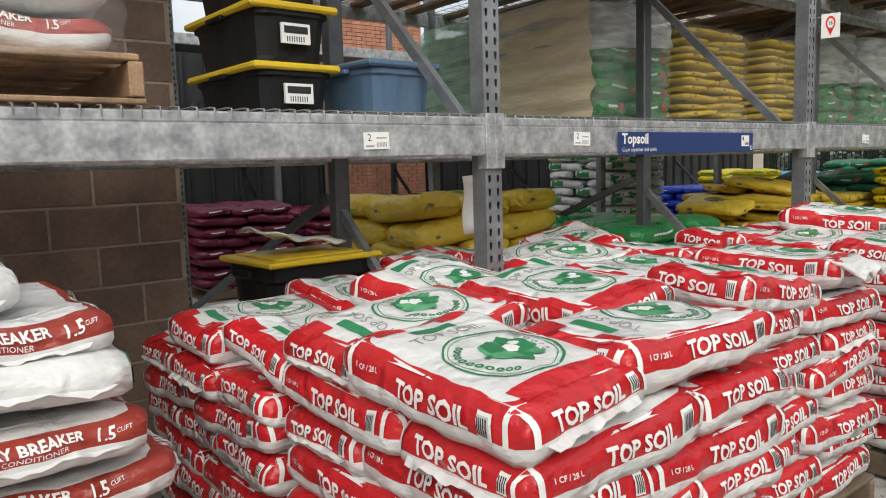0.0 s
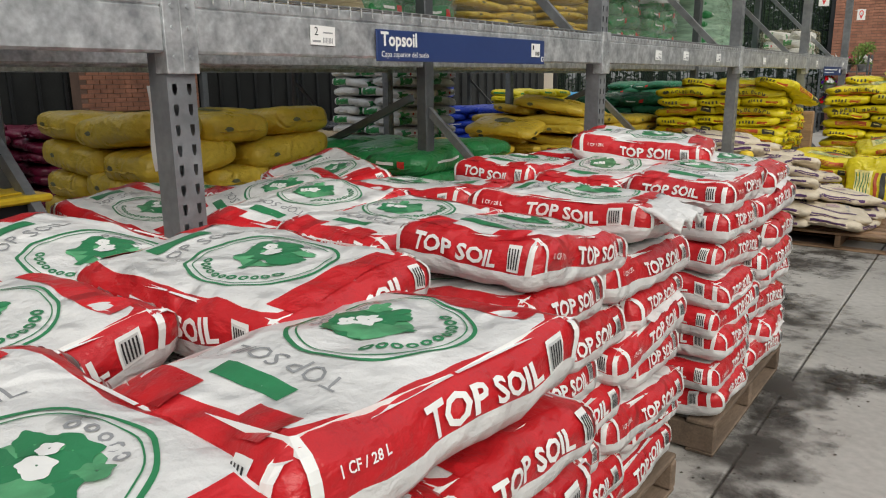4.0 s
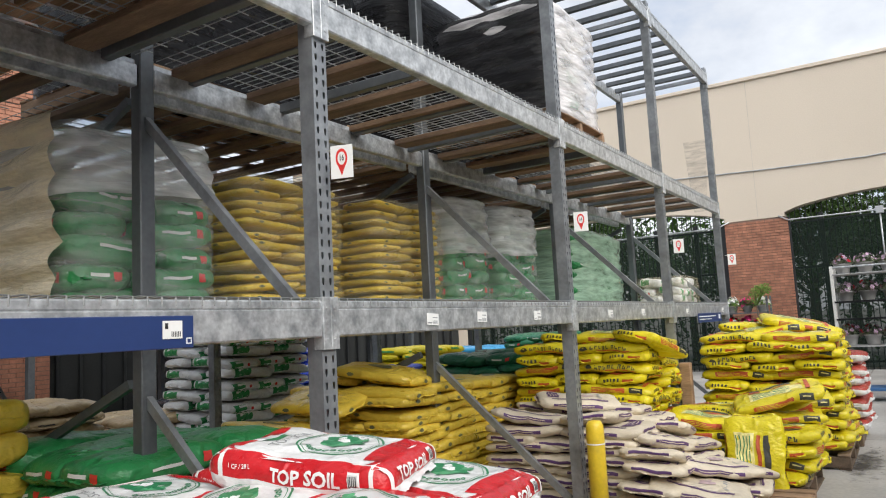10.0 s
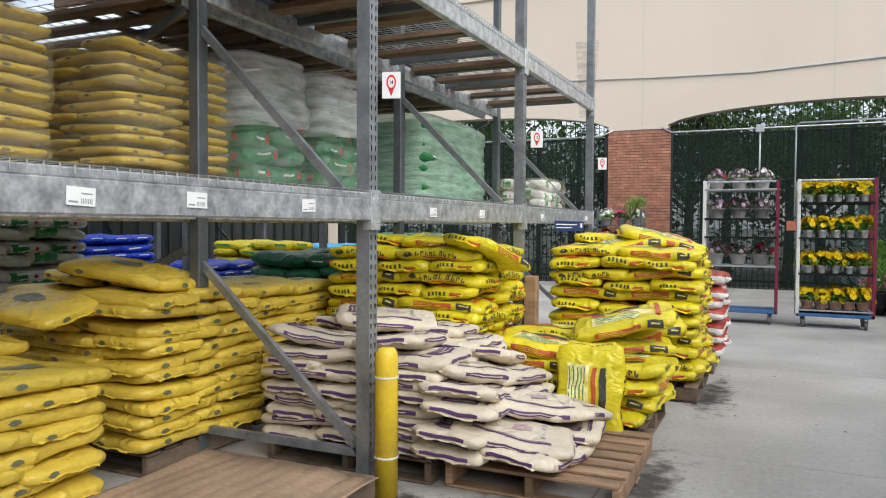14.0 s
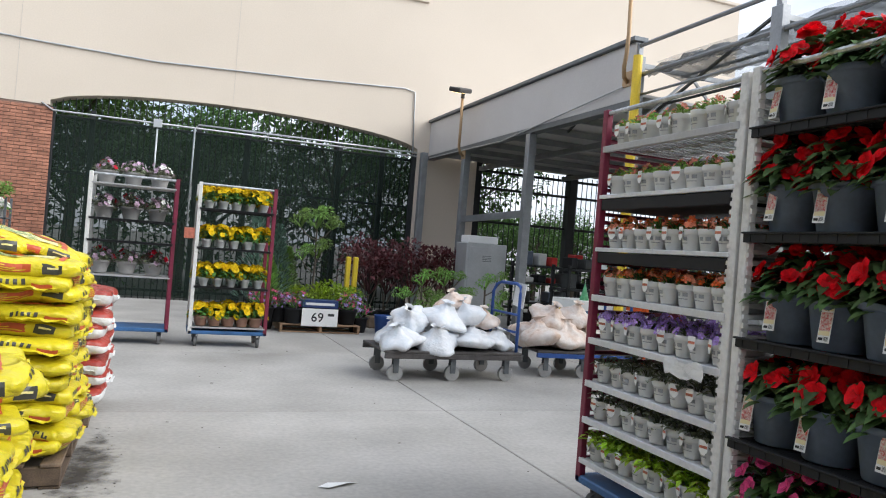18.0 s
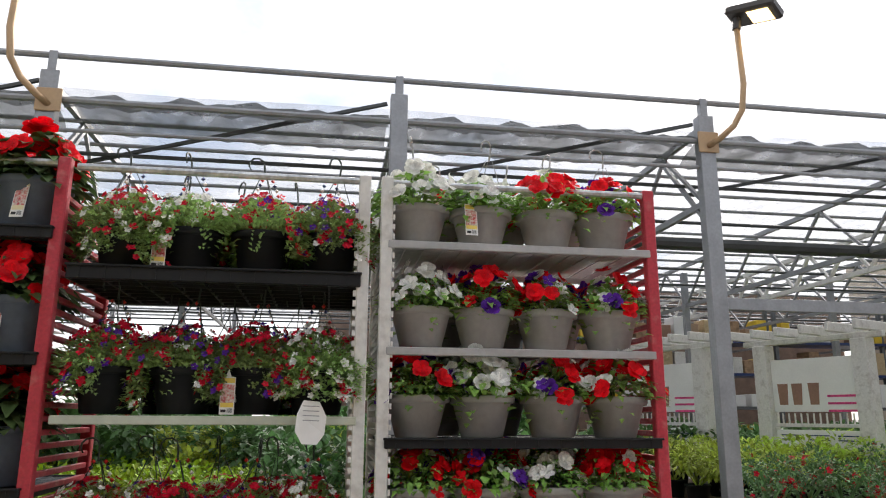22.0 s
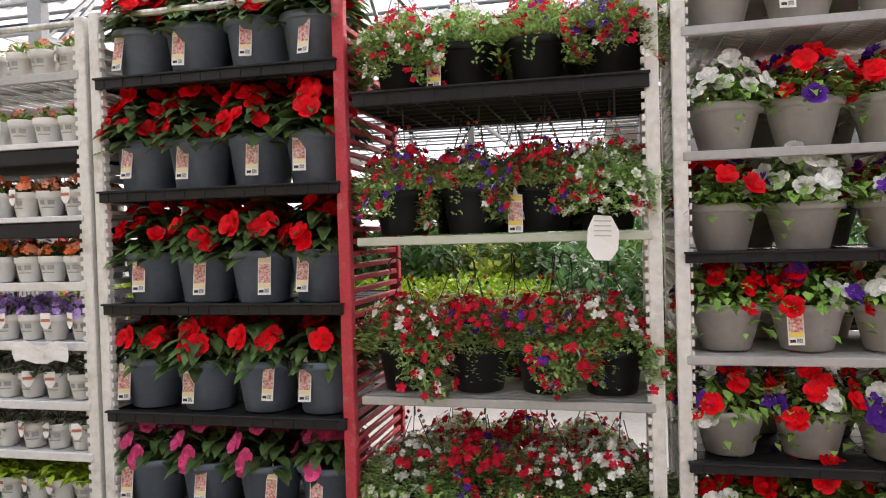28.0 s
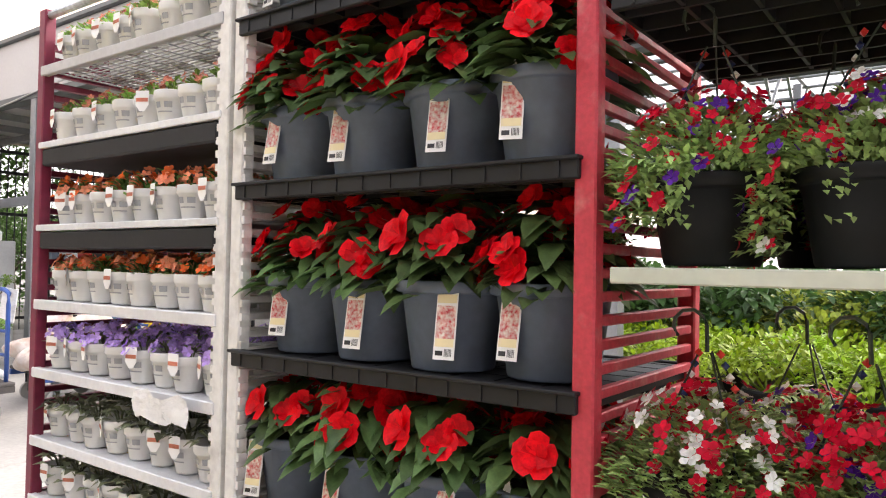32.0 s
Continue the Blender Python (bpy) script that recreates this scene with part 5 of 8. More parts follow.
part("slip_sheet", Geo().cbox(-0.53, -0.55, -0.009, 0.5, 0.55, -0.001, 0.003), M["b_black"], tl, "black slip sheet under the pallet")
# dark loads added to block the bright sky gaps through the rear deck
for y0, ly, n in ((5.05, 2.05, 17), (7.55, 2.0, 14), (10.0, 2.0, 9)):
    load("black", "wrap_black", -1.45, y0, 1.15, ly, Z2 + 0.016, n, 0.1, "added dark load in black wrap, blocks sky on the rear rack row", 0.05, 20 + n, 0.03)
load("clay", "wrap_faint", -0.02, -0.12, 1.05, 1.3, Z1 + 0.016, 3, 0.12, "clay breaker bags on a raw wooden pallet", 0.0, 15)

# clay breaker stack on the floor beside the aisle
pallet(-0.44, 0.0, 0.98, 1.0, grey=True)
GC = "clay breaker bags on a pallet"
stack("clay", -0.5, 0.0, 1.0, 1.0, 7, 0.103, 0.14, GC, mess=0.03)
for x, y, a in ((0.22, 0.27, 4), (0.24, 0.78, 176), (-0.3, 0.5, 88)):
    bag("pale", pose(x, y, 0.14 + 7.75 * 0.1, 2, 3, a), GC)
for x, y, a in ((0.2, 0.25, 184), (0.18, 0.74, 2), (-0.3, 0.5, 92)):
    bag("clay", pose(x, y, 0.14 + 8.9 * 0.1, 2, 1, a), GC)
bag("pale", pose(0.1, 0.58, 0.14 + 10.0 * 0.1, 3, 4, 5), GC)


# ---- plants ----
M["leaf"] = leaf_mat("green_leaf", (0.11, 0.24, 0.055))
M["leaf_dark"] = leaf_mat("deep_green_leaf", (0.095, 0.21, 0.065))
M["leaf_light"] = leaf_mat("light_green_leaf", (0.23, 0.39, 0.085))
M["leaf_bright"] = leaf_mat("yellow_green_leaf", (0.42, 0.54, 0.08))
M["leaf_imp"] = leaf_mat("olive_green_leaf", (0.085, 0.145, 0.045))
M["leaf_cal"] = leaf_mat("fresh_green_leaf", (0.3, 0.43, 0.15))
M["leaf_lime"] = leaf_mat("lime_leaf", (0.28, 0.42, 0.02))
M["leaf_grey"] = leaf_mat("dusty_green_leaf", (0.17, 0.19, 0.11))
M["leaf_wine"] = leaf_mat("burgundy_leaf", (0.11, 0.032, 0.04))
M["leaf_tree"] = leaf_mat("tree_leaf", (0.08, 0.15, 0.04), spread=(0.8, 1.2), spec=0.12)
M["petal_red"] = leaf_mat("red_petal", (0.78, 0.006, 0.014), 0.1, hue=0.0, spread=(0.8, 1.2), spec=0.15)
M["petal_deep"] = leaf_mat("crimson_petal", (0.54, 0.006, 0.028), 0.1, hue=0.0, spread=(0.8, 1.2), spec=0.15)
M["petal_white"] = leaf_mat("white_petal", (0.8, 0.8, 0.76), 0.05, hue=0.0, spread=(0.8, 1.2), spec=0.15)
M["petal_purple"] = leaf_mat("purple_petal", (0.1, 0.02, 0.3), 0.1, hue=0.0, spread=(0.8, 1.2), spec=0.15)
M["petal_violet"] = leaf_mat("violet_petal", (0.56, 0.38, 0.84), 0.1, hue=0.0, spread=(0.8, 1.2), spec=0.15)
M["petal_orange"] = leaf_mat("orange_petal", (0.75, 0.14, 0.03), 0.1, hue=0.0, spread=(0.8, 1.2), spec=0.15)
M["petal_apricot"] = leaf_mat("apricot_petal", (0.8, 0.3, 0.17), 0.1, hue=0.0, spread=(0.8, 1.2), spec=0.15)
M["petal_salmon"] = leaf_mat("salmon_petal", (0.6, 0.22, 0.15), 0.1, hue=0.0, spread=(0.8, 1.2), spec=0.15)
M["petal_yellow"] = leaf_mat("yellow_petal", (0.85, 0.6, 0.01), 0.08, hue=0.0, spread=(0.8, 1.2), spec=0.15)
M["petal_pink"] = leaf_mat("pink_petal", (0.8, 0.1, 0.3), 0.1, hue=0.0, spread=(0.8, 1.2), spec=0.15)
M["pot_dark"] = mat("charcoal_pot", (0.115, 0.145, 0.19), 0.5, var=0.12, scale=5)
M["pot_black"] = mat("black_pot", (0.012, 0.013, 0.015), 0.55, var=0.15, spec=0.3)
M["pot_grey"] = mat("warm_grey_pot", (0.36, 0.35, 0.34), 0.55, var=0.1, scale=6)
M["pot_white"] = mat("white_pot", (0.66, 0.66, 0.64), 0.45, var=0.05)
M["pot_brown"] = mat("brown_pot", (0.3, 0.17, 0.12), 0.6, var=0.12)
M["pot_lime"] = mat("lime_green_pot", (0.35, 0.5, 0.03), 0.45, var=0.06)
M["soil"] = mat("potting_soil", (0.03, 0.022, 0.017), 0.95, var=0.3, fine=80, bump=0.6)
M["stem"] = mat("stem", (0.07, 0.1, 0.035), 0.7, var=0.2)
M["bark"] = mat("bark", (0.1, 0.08, 0.062), 0.9, var=0.3, fine=30, bump=0.6)
M["hook"] = mat("green_plastic_hanger", (0.03, 0.045, 0.035), 0.4)
M["hook_grey"] = mat("grey_hanger", (0.35, 0.35, 0.34), 0.4)
M["tag_photo"] = mat("tag_photo", (0.55, 0.02, 0.035), 0.35, var=0.3, scale=120, second=(0.72, 0.7, 0.62), spots=0.5, bump=0)
M["tag_yellow"] = mat("tag_yellow", (0.85, 0.65, 0.12), 0.35, var=0.05, bump=0)
M["tag_cream"] = mat("tag_cream", (0.8, 0.7, 0.42), 0.35, var=0.05, bump=0)


def leaf(g, p, d, length, width, fold=0.25, droop=0.16):
    """A pointed leaf of two halves, bent along its length; large ones are cut finer."""
    d = Vector(d).normalized()
    side = d.cross(Vector((0, 0, 1)))
    side = side.normalized() if side.length > 0.05 else Vector((1, 0, 0))
    up = side.cross(d)
    p = Vector(p)
    if length < 0.07:
        m = p + d * length * 0.45
        e = p + d * length * 0.92 - Vector((0, 0, droop * length * 0.5))
        a, b = m + side * width / 2 + up * fold * width, m - side * width / 2 + up * fold * width
        g.faces([p, a, m, b, e], [(0, 1, 2), (0, 2, 3), (2, 1, 4), (2, 4, 3)])
        return
    vs = [p]
    for u, w in ((0.22, 0.72), (0.5, 1.0), (0.78, 0.62)):
        m = p + d * length * u - Vector((0, 0, droop * length * u * u))
        vs += [m + side * width / 2 * w + up * fold * width * w * 0.7, m, m - side * width / 2 * w + up * fold * width * w * 0.7]
    vs.append(p + d * length - Vector((0, 0, droop * length * 1.1)))
    g.faces(vs, [(0, 1, 2), (0, 2, 3), (1, 4, 5, 2), (2, 5, 6, 3), (4, 7, 8, 5), (5, 8, 9, 6), (7, 10, 8), (8, 10, 9)])


def bloom(g, p, d, r, n=5, cup=0.25):
    """An open flower: n rounded, slightly ruffled petals that overlap round a middle."""
    d = Vector(d).normalized()
    a = d.cross(Vector((0.3, 0.2, 1))).normalized()
    b = d.cross(a)
    p = Vector(p)
    turn = random.random() * 6
    fine = r > 0.03
    for ring in ((1.0, cup), (0.62, cup + 0.35)) if fine else ((1.0, cup),):
        for k in range(n):
            w = turn + 2 * math.pi * (k + jitter(0.1)) / n + ring[1]
            lift = 0.1 * (k % 2) + jitter(0.12)
            pts = [p + d * r * 0.02 * k]
            for dw, q in ((-0.8, 0.72), (-0.45, 1.0), (0.0, 1.05), (0.45, 1.0), (0.8, 0.72)) if fine else ((-0.6, 0.75), (-0.2, 1.05), (0.2, 1.05), (0.6, 0.75)):
                q *= ring[0]
                pts.append(p + r * q * (math.cos(w + dw) * a + math.sin(w + dw) * b) + d * r * (ring[1] * q + lift * q + (jitter(0.14) if fine else 0)))
            g.faces(pts, [(0, i, i + 1) for i in range(1, len(pts) - 1)] if fine else [tuple(range(len(pts)))])


def rand_dir(up0, up1):
    w, z = random.uniform(0, 2 * math.pi), random.uniform(up0, up1)
    c = math.sqrt(max(0, 1 - z * z))
    return Vector((c * math.cos(w), c * math.sin(w), z))


def plant_mesh(name, leaves, size, spread, rise, fall, green, blooms, bsize, colours, petals=5, top=0.4):
    """A potted plant above its rim: foliage mesh and bloom mesh."""
    f = Geo()
    for _ in range(leaves):
        w, q = random.uniform(0, 2 * math.pi), math.sqrt(random.random())
        r = spread * q
        crown = rise * (1 - 0.75 * q * q)
        z = random.uniform(0.1, 1.0) * crown
        if q > 0.72 and fall:
            z = random.uniform(0, crown)
            if random.random() < 0.16:
                w = math.floor(random.random() * 9) * 0.698 + jitter(0.13)
                r, z = spread * random.uniform(0.9, 1.05), random.uniform(-fall, 0.02)
        p = Vector((r * math.cos(w), r * math.sin(w), z))
        d = Vector((math.cos(w) * (0.5 + q), math.sin(w) * (0.5 + q), random.uniform(-0.3, 0.7) + (0.3 - q) * 0.6)) + 0.5 * rand_dir(-1, 1)
        s = size * random.uniform(0.65, 1.25)
        if size < 0.04:
            d.z = abs(d.z) + 0.25
        if size > 0.08:
            d.z = abs(d.z) * 0.6 - 0.25 * q
        leaf(f, p - d.normalized() * s * 0.4, d, s, s * (0.42 if size < 0.04 else random.uniform(0.4, 0.55)), droop=0.3 if size > 0.08 else 0.16)
    lobes = [(random.uniform(0, 6.28), random.uniform(0.5, 1.0)) for _ in range(7)] if size < 0.04 and leaves > 1000 else []
    for w0, deep in lobes:
        for _ in range(280):
            u = random.random()
            w = w0 + jitter(0.42) * (1 - 0.5 * u)
            r = spread * random.uniform(0.8, 1.08)
            leaf(f, (r * math.cos(w), r * math.sin(w), 0.03 - 0.185 * deep * u), Vector((math.cos(w), math.sin(w), 0.2)) + 0.8 * rand_dir(-1, 1), size, size * 0.44)
    for _ in range(7):
        w = random.uniform(0, 6.3)
        f.tube([(0, 0, -0.03), (spread * 0.3 * math.cos(w), spread * 0.3 * math.sin(w), rise * 0.4), (spread * 0.6 * math.cos(w), spread * 0.6 * math.sin(w), rise * 0.6)], 0.003, 4, False)
    fm = f.mesh(name, M[green], True)
    if not blooms:
        return fm, None
    b = Geo()
    for k in range(blooms):
        w, q = random.uniform(0, 2 * math.pi), random.random() ** 0.6
        r = spread * q * 0.98
        z = rise * (1.05 - 0.7 * q * q) * random.uniform(1 - top, 1.08)
        if q > 0.75 and lobes and random.random() < 0.75:
            w0, deep = random.choice(lobes)
            w, z, q = w0 + jitter(0.35), 0.03 - 0.185 * deep * random.random(), 1.05
            r = spread * q
        elif q > 0.75 and fall and random.random() < 0.5:
            z = random.uniform(0, rise * 0.4)
        d = Vector((math.cos(w) * q * 1.4, math.sin(w) * q * 1.4, random.uniform(0.25, 1.0)))
        b.mi = random.randrange(len(colours)) if k >= len(colours) else k
        bloom(b, (r * math.cos(w) * 1.03, r * math.sin(w) * 1.03, z), d, bsize * random.uniform(0.75, 1.2), petals)
    return fm, b.mesh("blossom", [M[c] for c in colours], True)


def pot_mesh(r, h, name, material, lip=0.012, n=22, taper=0.78):
    g = Geo()
    prof = [(0.001, 0.0), (r * taper * 0.97, 0.0), (r * taper, 0.006), (r * 0.97, h - 0.03), (r + lip * 0.3, h - 0.028), (r + lip, h - 0.024), (r + lip, h - 0.003), (r + lip * 0.8, h), (r - 0.002, h), (r - 0.006, h - 0.02), (0.001, h - 0.02)]
    g.lathe(prof, n)
    g.m = [0 if k < 9 * n else 1 for k in range(len(g.f))]
    return g.mesh(name, [material, M["soil"]], True)


def tag_geo(w, h, scheme):
    """A plant tag standing upright, facing -x: a card with a point, a photograph and price lines."""
    g = Geo()
    g.mi = 0
    g.box(-0.0008, -w / 2, 0, 0.0008, w / 2, h)
    g.faces([(0, -w * 0.22, h), (0, w * 0.22, h), (0, 0, h * 1.22)], [(0, 1, 2)])
    g.mi = 1
    g.quad((-0.0016, -w * 0.44, h * 0.3), (-0.0016, w * 0.44, h * 0.3), (-0.0016, w * 0.44, h * 0.8), (-0.0016, -w * 0.44, h * 0.8))
    g.mi = 2
    g.quad((-0.0016, -w * 0.46, h * 0.84), (-0.0016, w * 0.46, h * 0.84), (-0.0016, w * 0.46, h * 0.97), (-0.0016, -w * 0.46, h * 0.97))
    g.quad((-0.0017, -w * 0.44, h * 0.19), (-0.0017, w * 0.44, h * 0.19), (-0.0017, w * 0.44, h * 0.31), (-0.0017, -w * 0.44, h * 0.31))
    g.mi = 3
    for k in range(6):
        y = w * (-0.36 + 0.06 * k)
        g.quad((-0.0016, y, h * 0.05), (-0.0016, y + w * 0.03, h * 0.05), (-0.0016, y + w * 0.03, h * 0.16), (-0.0016, y, h * 0.16))
    g.quad((-0.0016, w * 0.05, h * 0.06), (-0.0016, w * 0.4, h * 0.06), (-0.0016, w * 0.4, h * 0.13), (-0.0016, w * 0.05, h * 0.13))
    return g.mesh("plant_tag", [M["white"], M["tag_photo"], M[scheme], M["ink"]])


TAG_V, TAG_Y = tag_geo(0.04, 0.12, "tag_cream"), tag_geo(0.05, 0.13, "tag_yellow")
POT_D, POT_K, POT_G = pot_mesh(0.125, 0.2, "pot", M["pot_dark"]), pot_mesh(0.113, 0.165, "pot", M["pot_black"]), pot_mesh(0.115, 0.155, "pot", M["pot_grey"], 0.014, 26, 0.7)
POT_W, POT_B, POT_S = pot_mesh(0.053, 0.105, "pot", M["pot_white"], 0.004, 16, 0.74), pot_mesh(0.08, 0.12, "pot", M["pot_brown"], 0.006, 16), pot_mesh(0.16, 0.24, "nursery_pot", M["pot_black"], 0.01, 18)
POT_L = pot_mesh(0.13, 0.2, "pot", M["pot_lime"], 0.008, 4, 0.8)
g = Geo()
for r0, h0, h1, a0, a1 in ((0.0512, 0.05, 0.068, -35, -12), (0.0512, 0.05, 0.068, 2, 30), (0.0495, 0.036, 0.04, -30, 30)):
    vs = []
    for k in range(5):
        w = radians(180 + a0 + (a1 - a0) * k / 4)
        for hh in (h0, h1):
            rr = 0.0395 + 0.0137 * hh / 0.075 + 0.0012
            vs.append((rr * math.cos(w), rr * math.sin(w), hh))
    g.faces(vs, [(2 * k, 2 * k + 2, 2 * k + 3, 2 * k + 1) for k in range(4)])
LOGO = g.mesh("printed_mark", M["grey_ink"])
g = Geo()
g.faces([(-0.057, -0.022, 0.095), (-0.057, 0.022, 0.095), (-0.058, 0.022, 0.05), (-0.058, 0.008, 0.03), (-0.058, -0.008, 0.03), (-0.058, -0.022, 0.05)], [(0, 1, 2, 3, 4, 5)])
g.mi = 1
g.quad((-0.0588, -0.02, 0.072), (-0.0588, 0.02, 0.072), (-0.0592, 0.02, 0.06), (-0.0592, -0.02, 0.06))
CARD = g.mesh("plant_card", [M["white"], M["petal_salmon"]])


def hanger_mesh(material, h=0.23):
    """Wires from the rim to a hook."""
    g = Geo()
    for k in range(3):
        w = 2 * math.pi * k / 3
        g.tube([(0.12 * math.cos(w), 0.12 * math.sin(w), 0), (0.015 * math.cos(w), 0.015 * math.sin(w), h)], 0.002, 4, False)
    g.tube([(0, 0, h)] + [(0.03 - 0.03 * math.cos(a), 0, h + 0.05 + 0.03 * math.sin(a)) for a in (0, 0.6, 1.3, 2.0, 2.7, 3.3, 3.9)], 0.004, 5)
    return g.mesh("hanger", material)


HANG, HANG_G = hanger_mesh(M["hook"]), hanger_mesh(M["hook_grey"])


def beads_mesh():
    """A twisted strand of red, white and blue beads along a hanger wire."""
    g = Geo()
    for s in (-1, 1):
        for k in range(10):
            g.mi = k % 3
            z = 0.02 + 0.021 * k
            y, r = s * (0.1 - 0.38 * z), 0.009
            g.faces([(0, y, z + r), (r, y, z), (0, y + r, z), (-r, y, z), (0, y - r, z), (0, y, z - r)], [(0, 1, 2), (0, 2, 3), (0, 3, 4), (0, 4, 1), (5, 2, 1), (5, 3, 2), (5, 4, 3), (5, 1, 4)])
    return g.mesh("bead_strand", [M["signred"], M["white"], M["navy"]])


BEADS = beads_mesh()
IMP = [plant_mesh("foliage", 185, 0.105, 0.155, 0.21, 0.03, "leaf_imp", 25, 0.042, ["petal_red"], 5, 0.36) for _ in range(4)]
IMP_P = [plant_mesh("foliage", 120, 0.09, 0.15, 0.17, 0.05, "leaf_imp", 24, 0.038, ["petal_pink"], 5, 0.25) for _ in range(2)]
CAL = [plant_mesh("foliage", 2500, 0.029, 0.2, 0.16, 0.1, "leaf_cal", 250, 0.0145, c, 5, 0.6) for c in (["petal_deep", "petal_deep", "petal_deep", "petal_deep", "petal_purple"], ["petal_deep", "petal_white", "petal_white"], ["petal_deep", "petal_deep", "petal_white"], ["petal_deep", "petal_deep", "petal_deep", "petal_deep", "petal_purple", "petal_white"])]
PET = [plant_mesh("foliage", 400, 0.05, 0.175, 0.17, 0.09, "leaf_light", 40, 0.034, c, 5, 0.5) for c in (["petal_red", "petal_white", "petal_purple"], ["petal_red", "petal_red", "petal_white"], ["petal_purple", "petal_red", "petal_white"], ["petal_white"], ["petal_red", "petal_purple"])]
SM_OR = [plant_mesh("foliage", 26, 0.034, 0.05, 0.06, 0.01, "leaf", 20, 0.015, ["petal_orange", "petal_apricot", "petal_apricot"], 5, 0.4) for _ in range(3)]
SM_SA = [plant_mesh("foliage", 60, 0.03, 0.05, 0.05, 0.01, "leaf_light", 12, 0.011, ["petal_salmon"], 5, 0.4) for _ in range(3)]
SM_VI = [plant_mesh("foliage", 14, 0.03, 0.05, 0.05, 0.01, "leaf_grey", 26, 0.014, ["petal_violet"], 5, 0.7) for _ in range(3)]
SM_GR = [plant_mesh("foliage", 22, 0.05, 0.065, 0.06, 0.02, "leaf_grey", 0, 0, []) for _ in range(3)]
SM_LI = [plant_mesh("foliage", 60, 0.04, 0.07, 0.05, 0.03, "leaf_lime", 0, 0, []) for _ in range(2)]
M["petal_mauve"] = leaf_mat("mauve_petal", (0.6, 0.42, 0.55), 0.1, hue=0.0, spread=(0.7, 1.2), spec=0.15)
MAU = [plant_mesh("foliage", 200, 0.055, 0.15, 0.14, 0.05, "leaf_grey", 22, 0.026, ["petal_mauve", "petal_mauve", c], 5, 0.4) for c in ("petal_white", "petal_deep")]
RUD = [plant_mesh("foliage", 80, 0.06, 0.1, 0.13, 0.02, "leaf", 22, 0.03, ["petal_yellow"], 8, 0.2) for _ in range(3)]


def potted(name, pot, h, plants, m, label, group, scale=1.0, extras=()):
    th = thing(name, label, "potted plant", group, at=m)
    part("pot", pot, None, th)
    fm, bm_ = random.choice(plants)
    at = Matrix.Translation((0, 0, h)) @ pose(0, 0, 0, 0, 0, random.uniform(0, 360)) @ Matrix.Scale(scale * random.uniform(0.92, 1.1), 4)
    part("foliage", fm, None, th, at=at)
    if bm_:
        tagged(part("blossom", bm_, None, th, at=at), kind="stuff")
    for nm, me, off in extras:
        ob = part(nm, me, None, th, at=off)
        if nm == "bead_strand":
            tagged(ob, kind="stuff")
    return th


# ---- nursery carts ----
M["cart_red"] = mat("chipped_crimson_paint", (0.47, 0.035, 0.055), 0.5, var=0.25, scale=22, fine=90, second=(0.5, 0.2, 0.18), spots=0.27)
M["cart_maroon"] = mat("maroon_paint", (0.17, 0.014, 0.04), 0.5, var=0.2, scale=8)
M["cart_white"] = mat("scuffed_white_paint", (0.68, 0.67, 0.64), 0.5, var=0.15, scale=10, second=(0.4, 0.37, 0.33), spots=0.3)
M["cart_blue"] = mat("blue_paint", (0.04, 0.12, 0.28), 0.5, var=0.2, scale=8)
M["tray_white"] = mat("white_shelf", (0.66, 0.67, 0.68), 0.4, 0.2, var=0.1, scale=6)
M["tray_green"] = mat("pale_green_tube", (0.5, 0.53, 0.44), 0.5, var=0.08)
M["tray_grey"] = mat("grey_mesh_shelf", (0.42, 0.42, 0.42), 0.45, 0.4, var=0.1)
M["rubber"] = mat("grey_rubber", (0.12, 0.12, 0.12), 0.7, var=0.1)


def caster(g, x, y):
    g.tube([(x, y - 0.018, 0.06), (x, y + 0.018, 0.06)], 0.06, 14)
    g.box(x - 0.02, y - 0.026, 0.06, x + 0.02, y - 0.02, 0.15)
    g.box(x - 0.02, y + 0.02, 0.06, x + 0.02, y + 0.026, 0.15)
    g.box(x - 0.03, y - 0.03, 0.145, x + 0.03, y + 0.03, 0.155)


